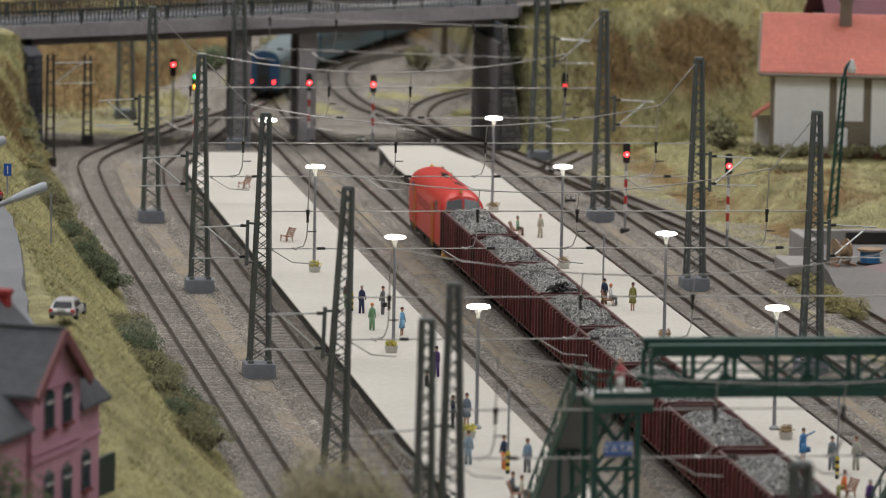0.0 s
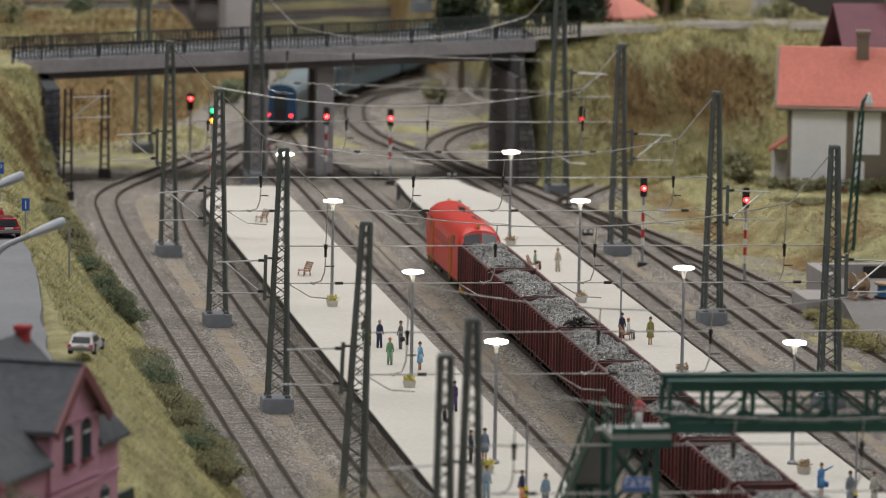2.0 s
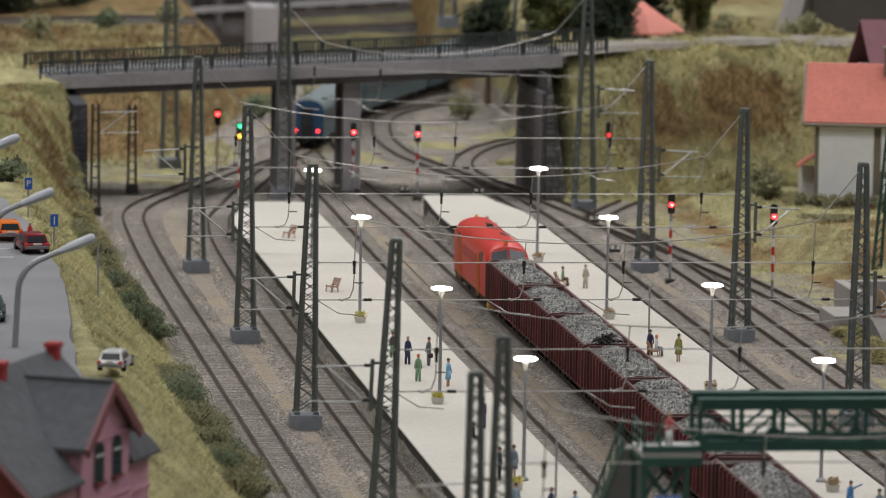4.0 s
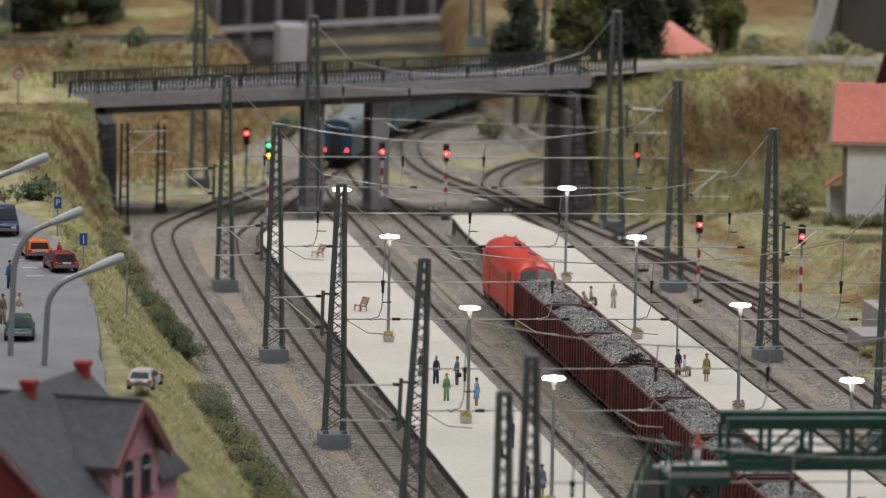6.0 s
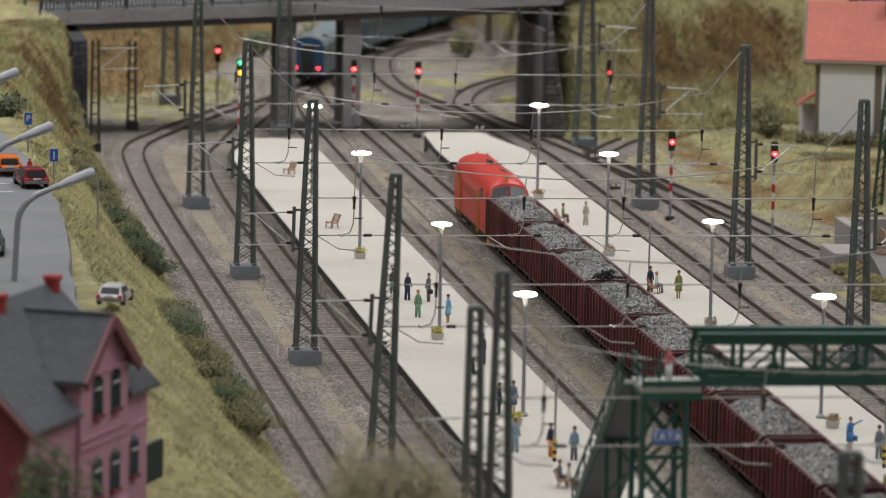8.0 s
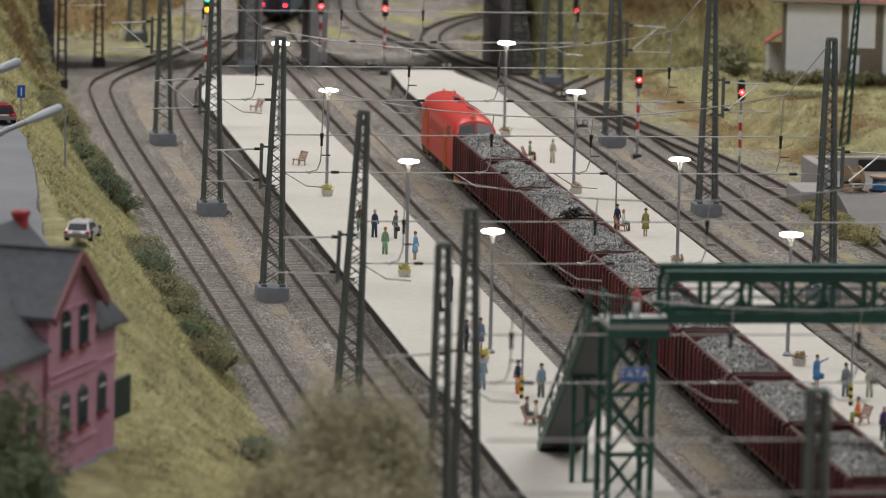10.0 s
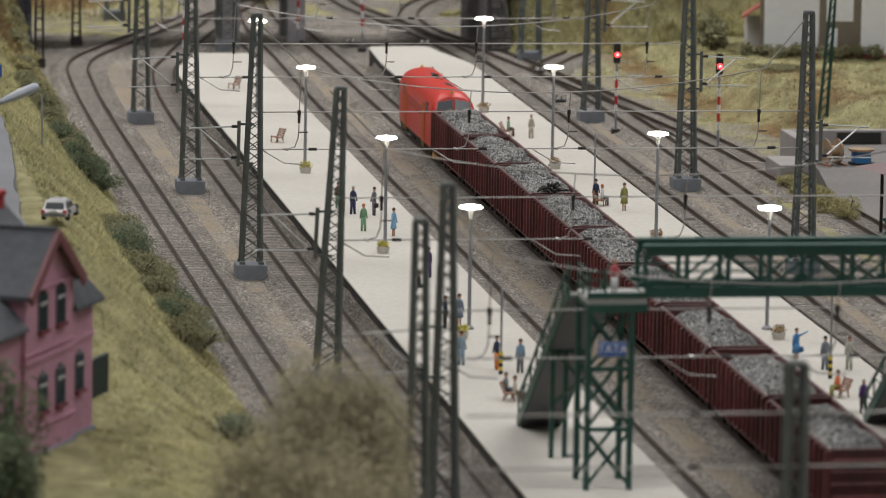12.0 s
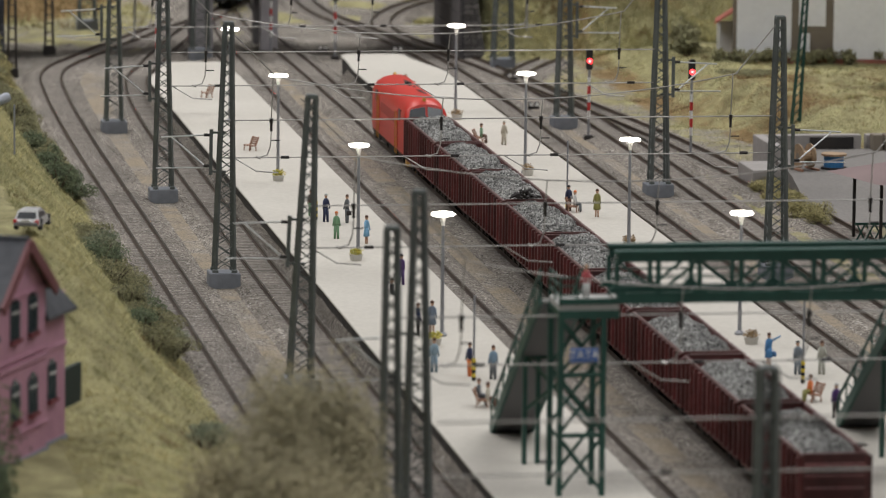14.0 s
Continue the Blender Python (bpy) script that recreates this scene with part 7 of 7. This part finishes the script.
for k, (x, y, r, h) in enumerate(((-16.2, -95, 3.6, 11.8), (-13.8, -94, 3.2, 10.8), (-18.6, -96, 2.8, 7.6), (-15.6, -99, 4.0, 8.4))):
    bush(x, y, r, h, M_DRYBUSH, 210 + k, "large dry olive bush with loose foliage", 22000, 0.14, 1.2, 20)
for k, (x, y, r, h) in enumerate(((-29.6, -90, 2.5, 8.0), (-29.4, -96.5, 1.9, 5.6))):
    bush(x, y, r, h, M_HEDGE_DARK, 220 + k, "dark green bush beside the pink house", 5000, 0.18, 3.6, 9)
for k in range(15):
    bush(43.8 + 1.35 * k, 104.6 + 0.6 * math.sin(k * 2.2), 1.1, 1.3, M_HEDGE, 230 + k, "low hedge bush along the white house", 260, 0.26)
for k, (x, y, r, h) in enumerate(((42.4, 111, 1.7, 2.4), (43.4, 116, 1.9, 2.6))):
    bush(x, y, r, h, M_HEDGE, 250 + k, "grey-green shrub beside the white house", 700, 0.3)
for k in range(16):
    x = 42 + (k * 37 % 21)
    y = 66 + (k * 23 % 31)
    bush(x, y, 1.8, 0.55, M_SCRUB if k % 2 else M_HEDGE, 260 + k, "low dry grass clump on the meadow", 2000, 0.1)
for k in range(12):
    bush(33.9 + 0.5 * math.sin(k * 2.4), 23.5 + 1.6 * k, 1.15, 1.35 + 0.35 * math.sin(k * 1.7), M_SCRUB, 500 + k, "low yellow grass clump beside the loading ramp", 2200, 0.085)
for k in range(10):
    bush(-34 + 7 * k, 196 + 9 * (k % 3), 2.2, 2.6, M_HEDGE if k % 2 else M_HEDGE_DARK, 290 + k, "shrub on the far hillside", 420, 0.36)


def tree(x, y, z, h, r, conifer, seed):
    rng = random.Random(seed)
    t = thing("tree", x, y, z, "dark conifer with dense drooping boughs" if conifer else "leafy yellow-green tree with an uneven crown", "tree", group="background trees")
    part("trunk", B().rod((0, 0, -3.0), (0.1, 0, h * 0.85), 0.35, 0.08, 7), M_TWIG, t)
    limbs, crown = B(), B()
    for k in range(16):
        f = 0.2 + 0.75 * k / 15
        a = rng.uniform(0, 6.28)
        reach = r * ((1.1 - f) if conifer else math.sin(math.pi * min(0.95, f)) * rng.uniform(0.6, 1.0))
        tip = (reach * math.cos(a), reach * math.sin(a), h * f + (-0.5 if conifer else 0.8))
        limbs.rod((0, 0, h * f), tip, 0.12, 0.04, 5)
        leaves(crown, tip[0] * 0.7, tip[1] * 0.7, tip[2], reach * 0.75 + 0.4, reach * 0.75 + 0.4, h * 0.13, 520, 0.34, rng, 0.15)
    part("limb", limbs, M_TWIG, t)
    part("crown", crown, M_CONIFER if conifer else M_TREE, t)


for k, (x, y, z, h, r, c) in enumerate(((31.2, 161, 9, 10, 2.2, False), (33.4, 163, 10, 10, 2.2, False), (34.9, 166, 10, 12, 2.4, True), (35.0, 154, 10.6, 11, 2.0, True), (36.6, 154, 10.6, 12, 1.9, True), (45.2, 162, 12, 9, 2.1, False),
                                        (38.6, 166, 10, 13, 2.6, True), (42.5, 172, 10, 12, 2.4, True), (46.5, 168, 10, 9, 2.0, False), (30.5, 192, 5, 14, 2.6, True))):
    tree(x, y, z, h, r, c, 300 + k)
for k in range(9):
    x = -44 + 4.6 * k + 1.5 * math.sin(k * 2.3)
    y = 236 + 12 * math.sin(k * 1.7) ** 2
    tree(x, y, ground_height(x, y)[0] - 0.3, 9 + 3 * math.sin(k * 1.1) ** 2, 3.2, k % 3 != 1, 330 + k)

for k in range(16):
    x, y = 47 + (k * 17 % 23), 160 + (k * 29 % 37)
    bush(x, y, 1.8, 1.5 + 0.8 * (k % 3), M_SCRUB if k % 3 == 1 else (M_HEDGE if k % 3 else M_HEDGE_DARK), 470 + k, "shrub on the slope behind the hill road", 700, 0.3)
b = B()
rows = []
for i in range(19):
    x = -48 + 2.9 * i
    y = 214 + 5 * math.sin(i * 0.12)
    z = ground_height(x, y)[0] + 0.5
    rows.append([(x, y - 2.2, z - 0.7), (x, y - 1.4, z), (x, y + 1.4, z), (x, y + 2.2, z - 0.7)])
far_line = thing("far_railway", 0, 0, 0, "distant railway line crossing the far slope", "railway track", kind="structure")
part("ballast_bed", b.loft(rows, closed=False), M_SLIM, far_line)
for d in (-0.84, 0.84):
    part("rail", B().tube([(r[1][0], r[1][1] + 1.4 + d, r[1][2] + 0.15) for r in rows], 0.09), M_RAIL, far_line)

# static grass fibres
M_FIBRE = mat("dry_grass_fibre", (0.58, 0.53, 0.275), 0.85, 0, (0.38, 0.35, 0.175), 12, 0.9, per_island=0.4)
M_FIBRE_GREEN = mat("green_grass_fibre", (0.38, 0.37, 0.185), 0.85, 0, (0.24, 0.235, 0.115), 12, 0.9, per_island=0.4)
M_FIBRE_BROWN = mat("brown_grass_fibre", (0.24, 0.165, 0.07), 0.85, 0, (0.13, 0.085, 0.035), 12, 0.9, per_island=0.4)


def fibres(name, x0, x1, y0, y1, count, size, seed, picks, label, lean=0.6, out=(0.0, 0.0)):
    rng = random.Random(seed)
    sets = [B() for _ in picks]
    for _ in range(count):
        x, y = rng.uniform(x0, x1), rng.uniform(y0, y1)
        z, g, s, br = ground_height(x, y)
        if g < 0.35 + 0.4 * rng.random() or (x < -23 and -42 < y < 62):
            continue
        c = wobble(x, y, 5, 11) + 0.6 * wobble(x, y, 1.6, 12) + 0.6 * br + 0.24 * smooth01(62, 92, y) * smooth01(-12, -14, x) + rng.gauss(0, 0.08)
        c -= 0.35 * smooth01(34, 30, x) * smooth01(26, 27, x) * smooth01(112, 118, y)
        c += 0.2 * smooth01(36, 41, x) * smooth01(102, 94, y) - 0.24 * smooth01(-12, -14, x) * smooth01(72, 52, y)
        c += smooth01(-12, -14, x) * smooth01(-15, -45, y) * (0.12 + 0.6 * wobble(x, y, 2.4, 13))
        k = 0 if c < 0.14 else (1 if c < 0.4 or len(picks) < 3 else 2)
        if c < -0.35 and len(picks) > 1:
            k = 1
        h = size * rng.uniform(0.5, 1.3)
        a = rng.uniform(0, 6.28)
        lx, ly = rng.gauss(out[0], lean) * h, rng.gauss(out[1], lean) * h
        w = 0.07 * size
        p = (x, y, z + min(1, g) * 0.9 * lumps(x, y) - 0.08)
        sets[k].add([(p[0] - w * math.cos(a), p[1] - w * math.sin(a), p[2]), (p[0] + w * math.cos(a), p[1] + w * math.sin(a), p[2]), (p[0] + lx, p[1] + ly, p[2] + h)], [(0, 1, 2)])
    for b, m in zip(sets, picks):
        me = bpy.data.meshes.new(name)
        me.from_pydata([(q[0] * K, q[1] * K, q[2] * K) for q in b.v], [], b.f)
        me.materials.append(m)
        tagged(new(name, me), label, "grass", kind="stuff")


fibres("bank_grass", -24, -12.4, -100, 98, 190000, 0.28, 1, (M_FIBRE, M_FIBRE_GREEN, M_FIBRE_BROWN), "dry yellow-green static grass on the bank", 0.75, (0.12, 0.0))
fibres("mound_grass", -26, -13.6, 78, 124, 60000, 0.46, 5, (M_FIBRE_GREEN, M_FIBRE, M_FIBRE_BROWN), "olive and brown grass on the mound beside the bridge")
fibres("meadow_grass", 29, 62, 22, 132, 90000, 0.33, 2, (M_FIBRE_GREEN, M_FIBRE, M_FIBRE_BROWN), "dry meadow grass beside the yard")
fibres("hill_grass", 26.2, 70, 121, 156, 80000, 0.6, 3, (M_FIBRE, M_FIBRE_GREEN, M_FIBRE_BROWN), "brown and yellow grass on the embankment", 0.6, (-0.1, -0.2))
fibres("far_grass", -40, 12, 150, 210, 30000, 0.8, 4, (M_FIBRE, M_FIBRE_GREEN, M_FIBRE_BROWN), "brown grass on the slope behind the bridge")

# ---- unseen hall, added to close in the layout ----
# grey picked to hold down bounced light
M_HALL = mat("unseen_hall_grey", (0.26, 0.255, 0.25), 0.9, 0, (0.22, 0.215, 0.21), 1.5, 0.6)
M_HALLFLOOR = mat("hall_floor", (0.14, 0.13, 0.12), 0.7, 0, (0.1, 0.095, 0.09), 2, 0.6)
for name, box in (("wall_north", (-330, 350, 395, 405)), ("wall_south", (-330, 350, -460, -450)), ("wall_west", (-340, -330, -460, 405)), ("wall_east", (350, 360, -460, 405))):
    tagged(part(name, B().box(*box, -100, 240), M_HALL), "unseen grey wall added round the layout", "wall", kind="structure")
M_TABLE = mat("dark_table_skirting", (0.06, 0.055, 0.05), 0.8, 0, (0.045, 0.04, 0.037), 5, 0.6)
tagged(part("layout_table", B().box(-70, 119, -150, 386, -100, -0.8), M_TABLE), "dark skirted table carrying the model landscape", "table", kind="structure")
tagged(part("floor", B().box(-340, 360, -460, 405, -104, -100), M_HALLFLOOR), "dark floor of the exhibition hall", "floor", kind="structure")
tagged(part("ceiling", B().box(-340, 360, -460, 405, 240, 245), M_HALL), "unseen grey ceiling added over the layout", "ceiling", kind="structure")
